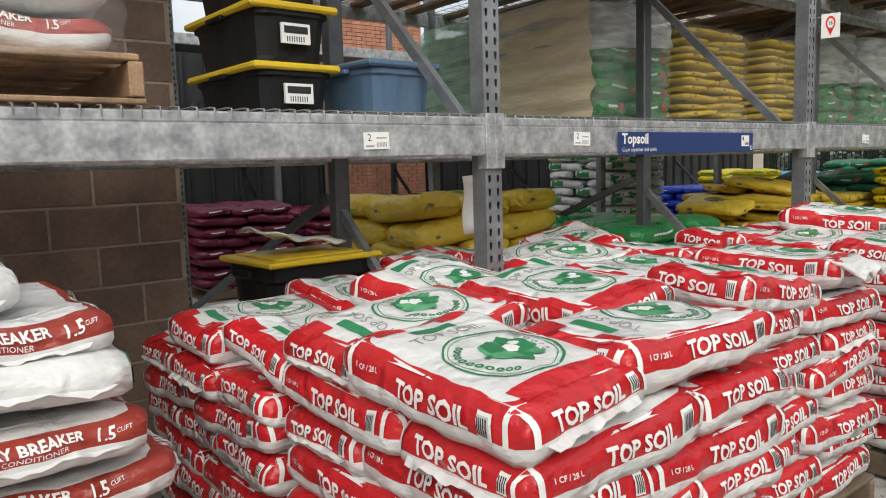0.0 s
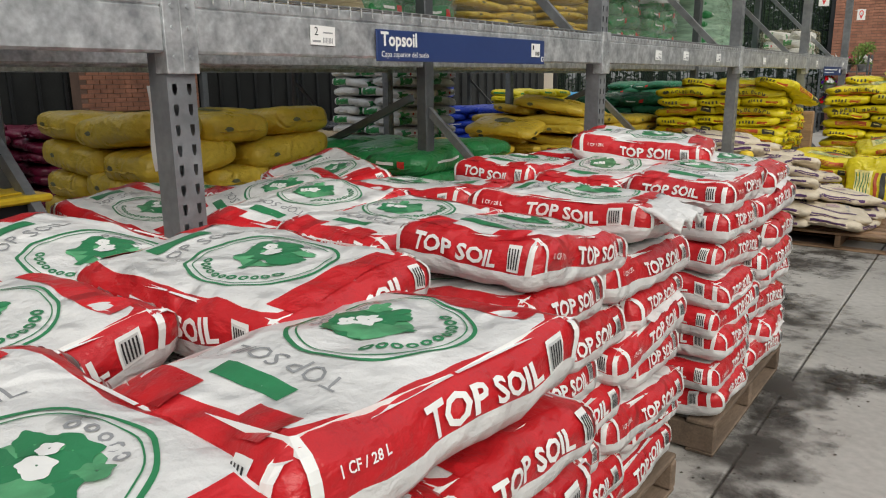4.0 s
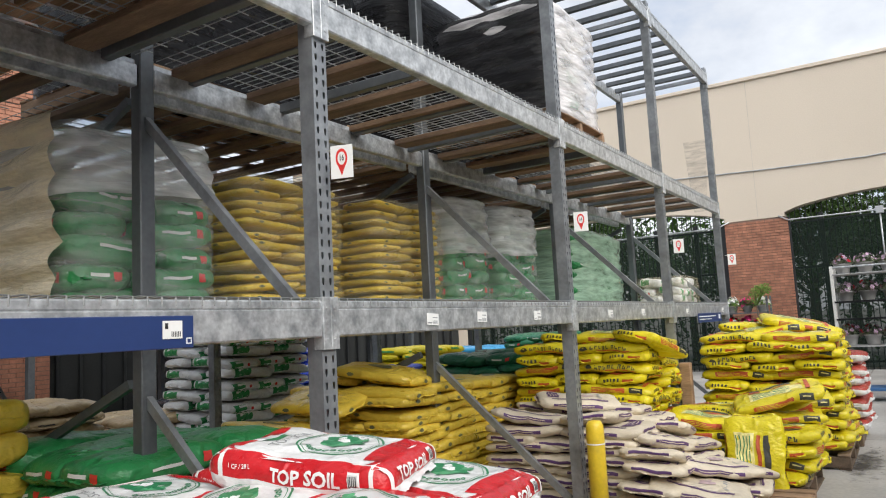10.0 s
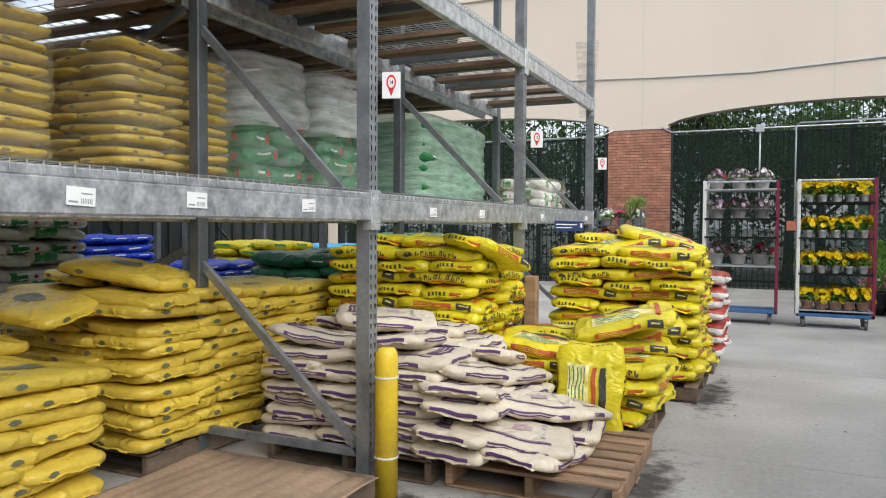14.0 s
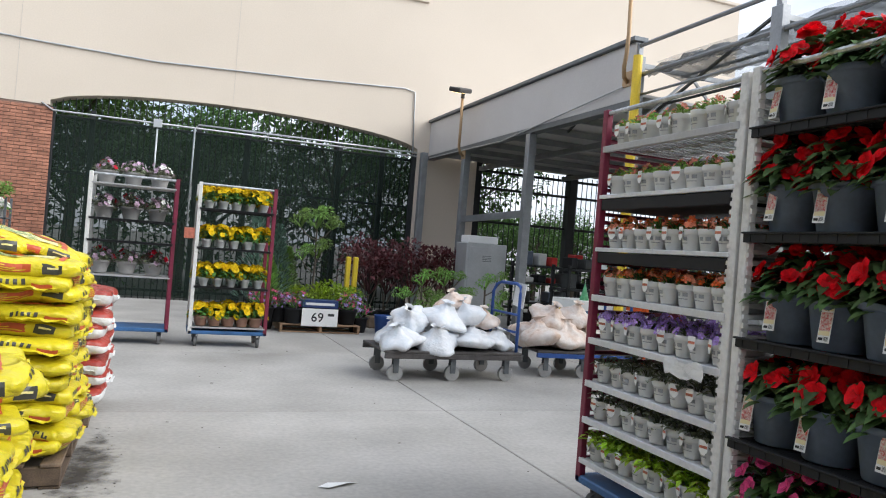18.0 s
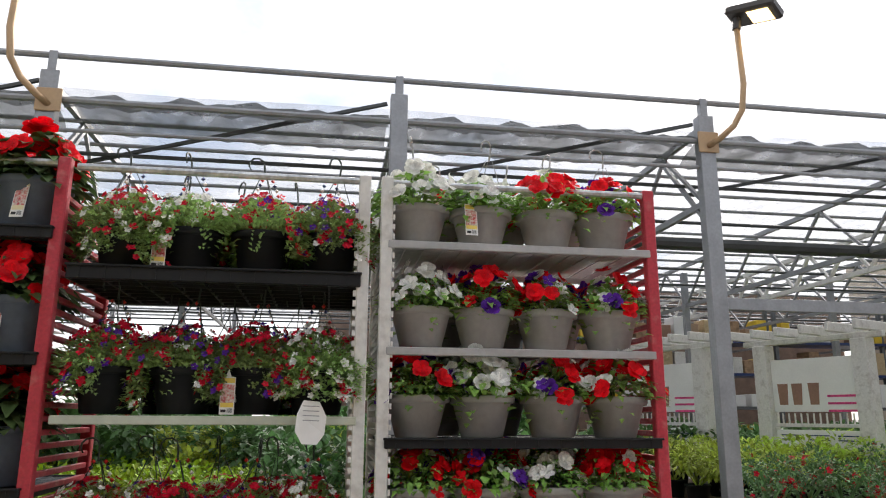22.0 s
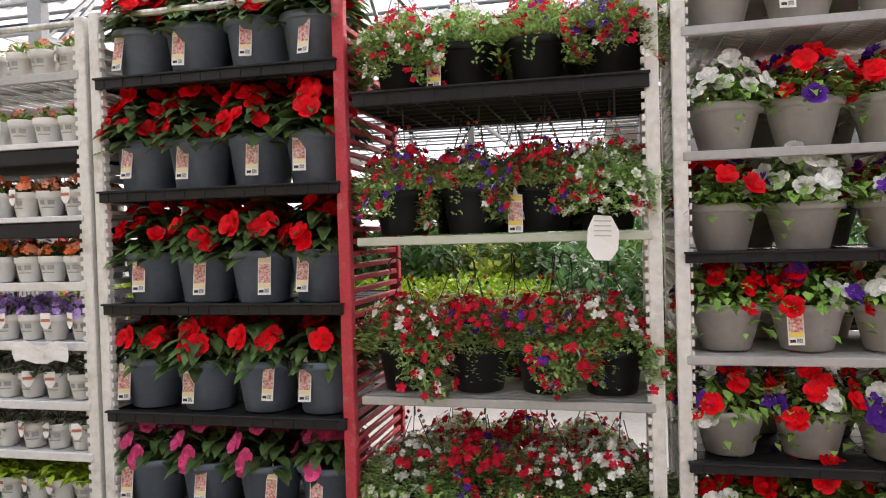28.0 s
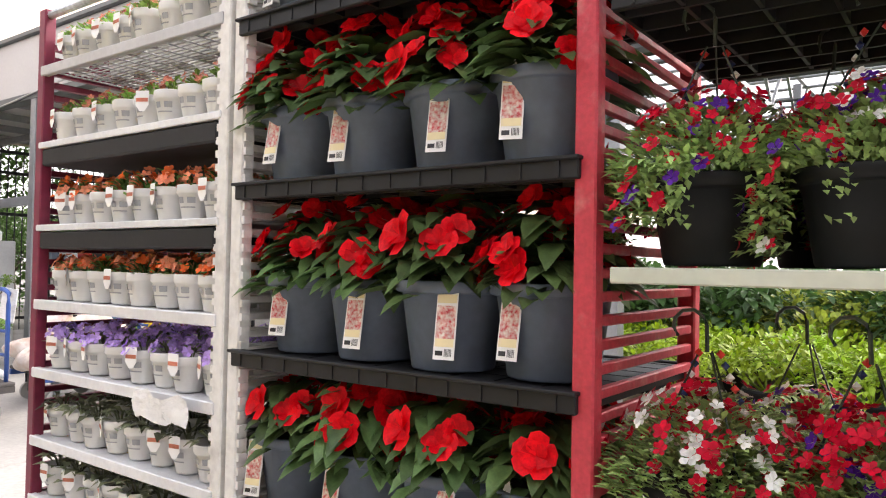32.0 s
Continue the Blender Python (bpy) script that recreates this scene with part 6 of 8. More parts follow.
def cart(x0, y0, width, depth, height, low, high, shelves, label, m=None, rungs=True):
    """A tall nursery cart: two ladder ends, casters, base and shelves. low/high: paint of the ends at small and large y, None where it leans on its neighbour's end.
    shelves: (height of the shelf top, material, thickness, style)."""
    th = thing("nursery_cart", label, "nursery cart", "nursery carts", at=m if m else pose(x0, y0, 0))
    for y, paint in ((0, low), (width, high)):
        if not paint:
            continue
        s = 1 if y == 0 else -1
        for x in (0, depth - 0.04):
            g = Geo()
            g.cbox(x, y - (0.045 if s < 0 else 0), 0.16, x + 0.04, y + (0.045 if s > 0 else 0), height, 0.004)
            if rungs and x == 0 and paint is M["cart_white"]:
                for k in range(int((height - 0.3) / 0.037)):
                    z = 0.24 + k * 0.037
                    g.box(0.003, y + s * 0.045 - 0.001, z, 0.03, y + s * 0.045 + 0.001 + 0.01 * s, z + 0.02)
            part("post", g, paint, th)
        if rungs:
            for k in range(int((height - 0.35) / 0.046)):
                g = Geo()
                z = 0.28 + k * 0.046
                g.cbox(0.04, y + s * 0.008, z, depth - 0.04, y + s * 0.026, z + 0.021, 0.003)
                part("rung", g, paint, th)
    g = Geo()
    g.cbox(0.0, 0.0, 0.155, depth, width, 0.2, 0.008)
    part("base", g, M["cart_blue"], th)
    for x in (0.08, depth - 0.08):
        for y in (0.1, width - 0.1):
            g = Geo()
            caster(g, x, y)
            part("caster", g, M["rubber"], th)
    g = Geo()
    g.tube([(0.02, 0.02, height - 0.02), (0.02, width - 0.02, height - 0.02)], 0.014, 8)
    part("top_bar", g, M["galv"], th)
    for z, material, t, style in shelves:
        g, lips, e = Geo(), [], 0.03
        if style == "tray":
            lips.append(Geo().cbox(-0.012, e, z - t, 0.006, width - e, z + 0.004, 0.003).cbox(-0.022, e - 0.004, z + 0.0, 0.008, width - e + 0.004, z + 0.008, 0.002))
            for k in range(12):
                y = e + (width - 2 * e) * (k + 0.5) / 12
                lips[0].box(-0.015, y - 0.003, z - t + 0.004, -0.011, y + 0.003, z)
            lips.append(Geo().cbox(depth - 0.02, e, z - t, depth, width - e, z + 0.004, 0.003))
            for k in range(10):
                y = e + (width - 2 * e) * k / 9
                g.box(0.007, y - 0.004, z - t + 0.004, depth - 0.02, y + 0.004, z)
            for k in range(7):
                x = 0.05 + (depth - 0.1) * k / 6
                g.box(x - 0.004, e, z - t + 0.002, x + 0.004, width - e, z - 0.001)
            g.box(0.007, e, z - 0.006, depth - 0.02, width - e, z - 0.002)
        else:
            lips.append(Geo().cbox(-0.005, e, z - t, 0.02, width - e, z, 0.003))
            lips.append(Geo().cbox(depth - 0.02, e, z - t, depth, width - e, z, 0.003))
            if style == "solid":
                g.cbox(0.021, e, z - 0.012, depth - 0.021, width - e, z - 0.004, 0.002)
            else:
                for k in range(26):
                    x = 0.03 + (depth - 0.06) * k / 25
                    g.tube([(x, e, z - 0.006), (x, width - e, z - 0.006)], 0.003, 4, False)
                for k in range(15):
                    y = e + (width - 2 * e) * k / 14
                    g.tube([(0.0, y, z - 0.01), (depth, y, z - 0.01)], 0.003, 4, False)
        shelf = part("shelf", g, material, th)
        if style != "solid":
            tagged(shelf, kind="stuff")
        for lip in lips:
            part("lip", lip, material, shelf)
    return th


W1, W2, KB = M["tray_white"], M["tray_grey"], M["plastic_black"]
c1s = [(2.05, W2, 0.035, "mesh"), (1.775, W1, 0.022, "solid"), (1.48, W1, 0.022, "solid"), (1.215, W1, 0.035, "solid"), (0.975, W1, 0.035, "solid"), (0.735, W1, 0.035, "solid"), (0.53, W1, 0.035, "solid"), (0.3, W1, 0.03, "solid")]
cart(4.03, 8.2, 1.1, 0.63, 2.26, M["cart_white"], M["cart_maroon"], c1s, "tall nursery cart with white shelves of small white pots")
c2s = [(z, KB, 0.036, "tray") for z in (2.0, 1.56, 1.12, 0.7, 0.3)]
cart(4.03, 7.12, 1.06, 0.63, 2.27, M["cart_red"], M["cart_white"], c2s, "tall nursery cart with black trays of red impatiens")
c3s = [(1.87, KB, 0.045, "tray"), (1.36, M["tray_green"], 0.03, "solid"), (0.79, W2, 0.03, "mesh"), (0.28, W2, 0.03, "mesh")]
cart(4.03, 6.04, 1.08, 0.63, 2.26, M["cart_white"], None, c3s, "tall crimson and white cart with hanging flower baskets")
c4s = [(2.01, W2, 0.03, "mesh"), (1.61, W2, 0.03, "mesh"), (1.28, KB, 0.03, "tray"), (0.95, W2, 0.03, "mesh"), (0.6, KB, 0.03, "tray"), (0.28, W2, 0.03, "mesh")]
cart(4.03, 4.9, 1.1, 0.63, 2.26, M["cart_red"], M["cart_white"], c4s, "tall nursery cart with petunias in grey pots")
for y in (8.22,):
    for z in (1.735, 1.44):
        g = Geo()
        g.cbox(4.03, 8.25, z - 0.045, 4.62, 9.25, z - 0.005 + 0.02, 0.006)
        solo("black_shelf_tray", g, KB, "black plastic tray under a white cart shelf", "tray")

# cart 1: small pots
rows1 = [(2.05, SM_SA, "small white pot with pale salmon flowers"), (1.775, SM_SA, "small white pot with pale salmon flowers"), (1.48, SM_OR, "small white pot with orange flowers"), (1.215, SM_OR, "small white pot with orange flowers"),
         (0.975, SM_VI, "small white pot with violet flowers"), (0.735, SM_GR, "small white pot with dusty green leaves"), (0.53, SM_GR, "small white pot with dusty green leaves"), (0.3, SM_LI, "small white pot with lime green creeper")]
for z, plants, label in rows1:
    for r in range(3):
        for k in range(8):
            y = 8.32 + k * 0.124 + jitter(0.008)
            ex = [("printed_mark", LOGO, pose(0, 0, 0, 0, 0, jitter(25)))] if r == 0 else []
            if r == 0 and random.random() < 0.7:
                ex.append(("plant_card", CARD, pose(-0.004, 0, 0.02, 0, 0, jitter(30))))
            potted("flower_pot", POT_W, 0.1, plants, pose(4.105 + r * 0.19 + jitter(0.008), y, z, 0, 0, jitter(10)), label, "small pots on the cart", 1.45 if plants is SM_LI else 1.1, ex)
# cart 2: impatiens
for z, plants, col in ((2.004, IMP, "red"), (1.564, IMP, "red"), (1.124, IMP, "red"), (0.704, IMP, "red"), (0.304, IMP_P, "pink")):
    for r in range(2):
        for k in range(4 - r):
            y = 7.29 + k * 0.245 + r * 0.122 + jitter(0.012)
            ex = []
            if r == 0:
                ex.append(("plant_tag", TAG_V, pose(-0.134, jitter(0.07), 0.045 + jitter(0.012), 0, 10, jitter(18)) @ Matrix.Scale(1.2, 4)))
            potted("flower_pot", POT_D, 0.19, plants, pose(4.18 + r * 0.29 + jitter(0.015), y, z, 0, 0, 0), "charcoal pot of " + col + " impatiens with broad leaves", "impatiens on the cart", 1.0, ex)
# cart 3: trailing calibrachoa
for z in (1.875, 1.365, 0.794, 0.284):
    for r in range(2):
        for k in range(4 - r):
            y = 6.2 + k * 0.25 + r * 0.125 + jitter(0.015)
            ex = [("hanger", HANG, pose(0, 0, 0.18, jitter(8), jitter(8), random.uniform(0, 180)))]
            if r == 0:
                ex.append(("bead_strand", BEADS, pose(0.02, 0, 0.2, 0, jitter(8), jitter(40))))
                if (k, z) in ((2, 1.875), (1, 1.365)):
                    ex.append(("plant_tag", TAG_Y, pose(-0.15, 0.08, 0.0, 0, 6, 6)))
            potted("flower_basket", POT_K, 0.16, CAL, pose(4.19 + r * 0.29, y, z), "black hanging basket of trailing crimson and white flowers", "calibrachoa baskets", 1.0, ex)
# cart 4: petunias
for z in (2.015, 1.615, 1.285, 0.955, 0.605, 0.285):
    for r in range(2):
        for k in range(4 - r):
            y = 5.06 + k * 0.258 + r * 0.129 + jitter(0.012)
            ex = [("hanger", HANG_G, pose(0, 0, 0.15, jitter(10), jitter(10), random.uniform(0, 180)))] if (z > 2 or r == 1) else []
            if r == 0 and k == 2 and z in (2.015, 0.955):
                ex.append(("plant_tag", TAG_Y, pose(-0.135, 0.06, 0.03, 0, 8, 8)))
            potted("flower_pot", POT_G, 0.145, PET, pose(4.18 + r * 0.29, y, z), "warm grey pot of mixed petunias", "petunias on the cart", 1.0, ex)
g = Geo()
g.faces([(3.985, 6.205, 1.265), (3.975, 6.255, 1.268), (3.97, 6.28, 1.31), (3.975, 6.275, 1.37), (3.98, 6.255, 1.415), (3.98, 6.2, 1.41), (3.985, 6.175, 1.36), (3.99, 6.18, 1.3)], [(0, 1, 2, 3, 4, 5, 6, 7)])
pp = solo("paper_notice", g, M["white"], "creased white paper notice with rows of writing", "paper")
g = Geo()
for k in range(4):
    g.quad((3.967, 6.2, 1.395 - k * 0.016), (3.967, 6.255, 1.397 - k * 0.016), (3.967, 6.255, 1.394 - k * 0.016), (3.967, 6.2, 1.392 - k * 0.016))
part("writing", g, M["grey_ink"], pp)

# carts by the end wall
RK = [(1.93, W2, 0.02, "solid"), (1.5, KB, 0.03, "tray"), (1.05, KB, 0.03, "tray"), (0.65, W2, 0.02, "solid")]


def far_cart(x, y, w, shelves, label, high, low):
    """A cart whose long side faces the walker who comes up the aisle."""
    return cart(0, 0, w, 0.55, 2.02, low, high, shelves, label, m=pose(x + w, y, 0, 0, 0, 90), rungs=False)


far_cart(0.93, 15.2, 1.0, [(1.9, W2, 0.02, "solid"), (1.48, KB, 0.02, "tray"), (1.22, KB, 0.02, "tray"), (0.82, W2, 0.02, "solid")], "nursery cart with pale pots of mauve flowers", M["cart_white"], M["cart_maroon"])
far_cart(2.15, 15.15, 0.95, [(1.7, KB, 0.02, "tray"), (1.22, KB, 0.02, "tray"), (0.74, KB, 0.02, "tray"), (0.25, W2, 0.02, "solid")], "nursery cart full of yellow coneflowers", M["cart_white"], M["cart_maroon"])
for z in (1.7, 1.22, 0.74, 0.25):
    for r in range(2):
        for k in range(5):
            potted("flower_pot", POT_B if z < 0.3 else POT_W, 0.11, RUD, pose(2.3 + k * 0.165, 15.27 + r * 0.25, z + 0.004, 0, 0, random.uniform(0, 360)), "small pot of yellow coneflowers", "coneflowers on the cart", 1.3)
for z, pl in ((1.9, MAU), (1.48, MAU), (0.823, MAU)):
    for k in range(3):
        potted("flower_pot", POT_G, 0.145, pl, pose(1.1 + k * 0.3, 15.45, z + 0.003), "grey pot of mauve and red flowers", "mauve pots on the cart", 1.1)


# ---- greenhouse frame beyond the carts ----
M["tube"] = mat("galvanised_tube", (0.27, 0.28, 0.29), 0.45, 0.5, var=0.12, scale=6)
M["tube_dark"] = mat("dark_tube", (0.06, 0.065, 0.065), 0.5, 0.4, var=0.15)
M["cloth"] = film_mat("grey_shade_cloth", (0.16, 0.17, 0.175), 0.7, 0.8)
M["roofing"] = film_mat("clear_ribbed_roofing", (0.5, 0.53, 0.54), 0.32, 0.35, 0.08)
XP = 7.35
PY = [5.65 + 2.87 * k for k in range(-6, 3)] + [13.72]
gh = thing("greenhouse", "open galvanised greenhouse frame with shade cloth", "greenhouse", kind="structure")
for y in PY:
    g = Geo()
    g.cbox(XP - 0.055, y - 0.075, 0, XP + 0.055, y + 0.075, 4.12, 0.006)
    part("post", g, M["tube"], gh)
    g = Geo()
    g.cbox(XP - 0.035, y - 0.035, 4.12, XP + 0.035, y + 0.035, 4.3, 0.004)
    part("post_cap", g, M["tube"], gh)
    for x in (13.5, 20.0):
        g = Geo()
        g.cbox(x - 0.05, y - 0.05, 0, x + 0.05, y + 0.05, 3.9, 0.006)
        part("post", g, M["tube"], gh)
    g = Geo()
    g.bar((XP, y, 4.02), (22, y, 4.02), 0.05, 0.06)
    part("top_chord", g, M["tube"], gh)
    g = Geo()
    g.bar((XP, y, 3.3), (22, y, 3.3), 0.05, 0.06)
    part("bottom_chord", g, M["tube"], gh)
    g = Geo()
    x, up = XP + 0.1, True
    while x < 21.5:
        g.bar((x, y, 3.32 if up else 4.0), (x + 0.75, y, 4.0 if up else 3.32), 0.032, 0.032)
        x, up = x + 0.75, not up
    part("web", g, M["tube"], gh)
    g = Geo()
    g.bar((XP + 0.05, y, 3.1), (XP + 0.9, y, 3.98), 0.035, 0.035)
    part("knee_brace", g, M["tube"], gh)
    g = Geo()
    g.bar((XP + 0.02, y + 0.1, 4.05), (XP + 0.6, y + 2.75, 3.55), 0.03, 0.03)
    part("knee_brace", g, M["tube_dark"], gh)
for x, z, r, m in [(XP, 4.27, 0.028, "tube"), (XP, 3.88, 0.03, "tube"), (XP, 3.62, 0.018, "tube"), (XP + 1.6, 3.3, 0.07, "tube_dark")] + [(XP + 0.7 + 0.6 * k, 3.98, 0.022, "tube") for k in range(24)] + [(XP + 0.5 + 1.3 * k, 3.6, 0.02, "tube_dark") for k in range(11)]:
    g = Geo()
    g.tube([(x, PY[0] - 1, z), (x, 13.72, z)], r, 8)
    part("purlin", g, M[m], gh)
g = Geo()
nx, ny = 30, 60
for j in range(ny + 1):
    for i in range(nx + 1):
        x, y = XP + 0.25 + (22 - XP) * i / nx, PY[0] + (13.7 - PY[0]) * j / ny
        g.v.append((x, y, 4.09 + 0.025 * math.sin(i * 3.1) + 0.03 * noise.noise(Vector((x * 0.7, y * 0.7, 0)))))
for j in range(ny):
    for i in range(nx):
        a = j * (nx + 1) + i
        g.f.append((a, a + 1, a + nx + 2, a + nx + 1))
        g.m.append(0)
part("roofing", g, M["roofing"], gh, smooth=True)
for a, b in zip(PY[:-1], PY[1:]):
    g = Geo()
    n = 26
    for k in range(n + 1):
        u = k / n
        y = a + 0.08 + (b - a - 0.16) * u
        hump = 0.07 * abs(math.sin(math.pi * u * 1.5 + a)) + 0.04 * math.sin(u * 31)
        for q, (dx, dz) in enumerate(((0.1, 3.86), (0.05, 3.93 + hump * 0.5), (0.25, 3.97 + hump), (0.6, 3.9 + hump * 0.6), (0.7, 3.86))):
            g.v.append((XP + dx + 0.02 * math.sin(k + q), y, dz + 0.015 * math.sin(k * 2.3 + q)))
    for k in range(n):
        for q in range(4):
            g.f.append((k * 5 + q, k * 5 + q + 1, k * 5 + q + 6, k * 5 + q + 5))
            g.m.append(0)
    part("shade_cloth", g, M["cloth"], gh, smooth=True)
g = Geo()
g.cbox(XP + 0.06, -12, 2.62, XP + 3.4, -11.9, 2.75, 0.004)
g.bar((XP, 2.7, 2.35), (XP, -11.3, 2.33), 0.06, 0.1)
part("cross_beam", g, M["tube"], gh)

for z in (3.48, 4.0):
    part("joist_chord", Geo().bar((9.4, -1.6, z), (22, -1.6, z), 0.06, 0.07), M["cart_white"], gh)
g = Geo()
for k in range(28):
    g.bar((9.4 + 0.45 * k, -1.6, 3.5 if k % 2 else 3.98), (9.85 + 0.45 * k, -1.6, 3.98 if k % 2 else 3.5), 0.045, 0.045)
part("joist_web", g, M["cart_white"], gh)

# lamps on the posts
M["lamp_metal"] = mat("bronze_lamp_housing", (0.05, 0.045, 0.04), 0.45, 0.4)
M["lamp_arm"] = mat("tan_painted_pipe", (0.4, 0.27, 0.15), 0.45, 0.3, var=0.1)
M["lamp_led"] = mat("lit_lamp_panel", (1.0, 0.7, 0.3), 0.4, emit=1.9, var=0.0, bump=0)


def arm_lamp(y, z=3.85, reach=-0.25):
    th = thing("wall_lamp", "lit bronze area lamp on a curved tan arm", "lamp", "area lamps", at=pose(XP, y, z) @ Matrix.Diagonal((1, -1 if abs(y - 8.5) < 0.1 else 1, 1, 1)))
    g = Geo()
    g.cbox(-0.075, -0.1, -0.1, -0.056, 0.1, 0.1, 0.005)
    part("bracket", g, M["lamp_arm"], th)
    g = Geo()
    g.tube([(-0.06, 0, -0.04), (-0.16, -0.06, 0.0), (-0.24, -0.16, 0.1), (-0.27, -0.24, 0.25), (-0.28, -0.27, 0.5), (-0.28, -0.25, 1.1)], 0.028, 10)
    part("arm", g, M["lamp_arm"], th, smooth=True)
    g = Geo()
    g.cbox(-0.36, -0.13, -0.045, 0.1, 0.13, 0.045, 0.02)
    hd = part("head", g, M["lamp_metal"], th, at=pose(-0.28, -0.3, 1.2, 12, -10, 35))
    g = Geo()
    g.cbox(-0.3, -0.09, -0.053, -0.1, 0.09, -0.046, 0.002)
    part("lens", g, M["lamp_led"], hd, "glowing warm panel")
    g = Geo()
    g.tube([(-0.28, -0.25, 1.05), (-0.28, -0.27, 1.2)], 0.04, 8)
    part("neck", g, M["lamp_metal"], th)
    return th


for y in (2.78, 8.5, 13.85, 19.3, -2.95):
    arm_lamp(y, 3.85 if y < 19 else 3.4)

# ---- lean-to at the far corner ----
lean = thing("canopy", "pale fascia and steel posts of an open lean-to", "canopy", kind="structure")
g = Geo()
g.cbox(XP - 0.06, 13.72, 3.56, XP + 0.06, 21.4, 4.32, 0.01)
part("fascia", g, M["fascia"], lean)
g = Geo()
g.cbox(XP - 0.12, 13.68, 4.32, XP + 0.1, 21.4, 4.38, 0.006)
part("flashing", g, M["galv_dark"], lean)
g = Geo()
g.cbox(XP - 0.08, 13.7, 3.47, XP + 0.08, 21.39, 3.56, 0.006)
part("gutter", g, M["galv_dark"], lean)
g = Geo()
g.box(XP + 0.06, 13.72, 3.62, 24, 21.35, 3.66)
part("roof", g, M["fascia"], lean)
for k in range(7):
    g = Geo()
    g.bar((XP + 0.1, 14.2 + k * 1.1, 3.55), (24, 14.2 + k * 1.1, 3.55), 0.06, 0.1)
    part("rafter", g, M["tube"], lean)
for k in range(5):
    g = Geo()
    g.bar((XP + 1.2 + 2.2 * k, 13.8, 3.42), (XP + 1.2 + 2.2 * k, 21.3, 3.42), 0.06, 0.1)
    part("rafter", g, M["tube"], lean)
for y in (16.55, 19.3):
    g = Geo()
    g.cbox(XP - 0.07, y - 0.07, 0, XP + 0.07, y + 0.07, 3.5, 0.008)
    part("post", g, M["tube"], lean)
for y in (21.2,):
    g = Geo()
    g.cbox(XP - 0.3, y - 0.08, 0, XP - 0.16, y + 0.08, 3.6, 0.008)
    part("post", g, M["tube"], lean)
g = Geo()
g.bar((XP, 16.6, 2.15), (XP, 19.3, 2.1), 0.06, 0.12)
part("rail", g, M["tube"], lean)
g = Geo()
g.tube([(XP - 0.1, 13.6, 0), (XP - 0.1, 13.6, 4.1)], 0.06, 12)
part("yellow_pipe", g, M["yellow_post"], lean, "yellow painted pipe")
g = Geo()
g.tube([(XP - 0.1, 13.9, 3.75), (XP - 0.1, 17.5, 3.45), (XP - 0.1, 21.2, 3.5)], 0.012, 6)
part("cable", g, M["conduit"], lean)
# fence under the lean-to
fn = thing("yard_fence", "black steel picket fence with the street beyond", "fence", kind="structure")
for k in range(92):
    part("picket", pk_me, None, fn, at=Matrix.Translation((8.6 + 0.14 * k, YW + 0.25, 0)) @ Matrix.Diagonal((1, 1, 0.86, 1)))
for z in (0.2, 2.2, 3.0, 3.4):
    g = Geo()
    g.cbox(8.5, YW + 0.22, z, 22, YW + 0.28, z + 0.06, 0.004)
    part("rail", g, M["black"], fn)
for x in (8.6, 11.2, 14.0):
    g = Geo()
    g.cbox(x - 0.1, YW + 0.1, 0, x + 0.1, YW + 0.34, 3.6, 0.006)
    part("fence_post", g, M["black"], fn)

# brick wall of the next building, behind the far aisle
bw = thing("brick_wall", "dark red brick wall behind the far aisle", "wall", kind="structure")
part("mortar_core", Geo().box(-9.38, 6.9, 0, -9.12, 8.9, 6.5), M["mortar"], bw)
g = Geo()
for r in range(96):
    for k in range(10):
        y0 = 6.9 + k * 0.2 + (0.1 if r % 2 and k < 9 else 0)
        g.box(-9.12, y0 + 0.005, r * 0.067 + 0.005, -9.108 + 0.004 * random.random(), min(y0 + 0.195, 8.895), r * 0.067 + 0.062)
tagged(part("brick_courses", g, M["brick"], bw), kind="stuff")

# closing walls: block column, rear fence, side
col = thing("block_column", "dark brown concrete block column behind the rack", "column", kind="structure")
g = Geo()
g.box(-2.62, 0.2, 0, -1.756, 1.83, 6)
part("mortar_core", g, M["block_mortar"], col)
bg = Geo()
bg.cbox(0, 0, 0, 0.02, 0.392, 0.192, 0.006)
bm_side = bg.mesh("block", M["block"])
for r in range(30):
    for k in range(-1, 5):
        y0 = 0.2 + k * 0.405 + (0.2 if r % 2 else 0)
        y1 = min(y0 + 0.395, 1.83)
        y0 = max(y0, 0.2)
        if y1 - y0 < 0.05:
            continue
        ob = part("block", bm_side, None, col, at=Matrix.Translation((-1.772, y0, r * 0.2 + 0.004)) @ Matrix.Diagonal((1, (y1 - y0) / 0.392, 1, 1)))
M["screen"] = mat("dark_screen", (0.02, 0.022, 0.022), 0.9, var=0.3, scale=2)
wf = thing("fence_west", "dark screened fence with pickets behind the far aisle", "fence", kind="structure")
g = Geo()
g.box(-9.6, -9, 0, -9.5, 21.4, 3.2)
part("screen", g, M["screen"], wf)
for k in range(75):
    g = Geo()
    g.cbox(-9.45, -8 + k * 0.39, 0, -9.4, -7.95 + k * 0.39, 3.3, 0.004)
    part("picket", g, M["black"], wf)
cabw = thing("far_rack", "grey pallet rack of the far aisle with blue signs", "pallet rack")
for k in range(8):
    y = -3 + 2.6 * k
    for x in (-6.9, -8.0):
        g = Geo()
        g.cbox(x, y - 0.04, 0, x + 0.08, y + 0.04, 4.2, 0.005)
        part("upright", g, M["galv_dark"], cabw)
    g = Geo()
    g.bar((-6.85, y, 0.3), (-7.95, y, 1.3), 0.03, 0.045)
    part("brace", g, M["galv_dark"], cabw)
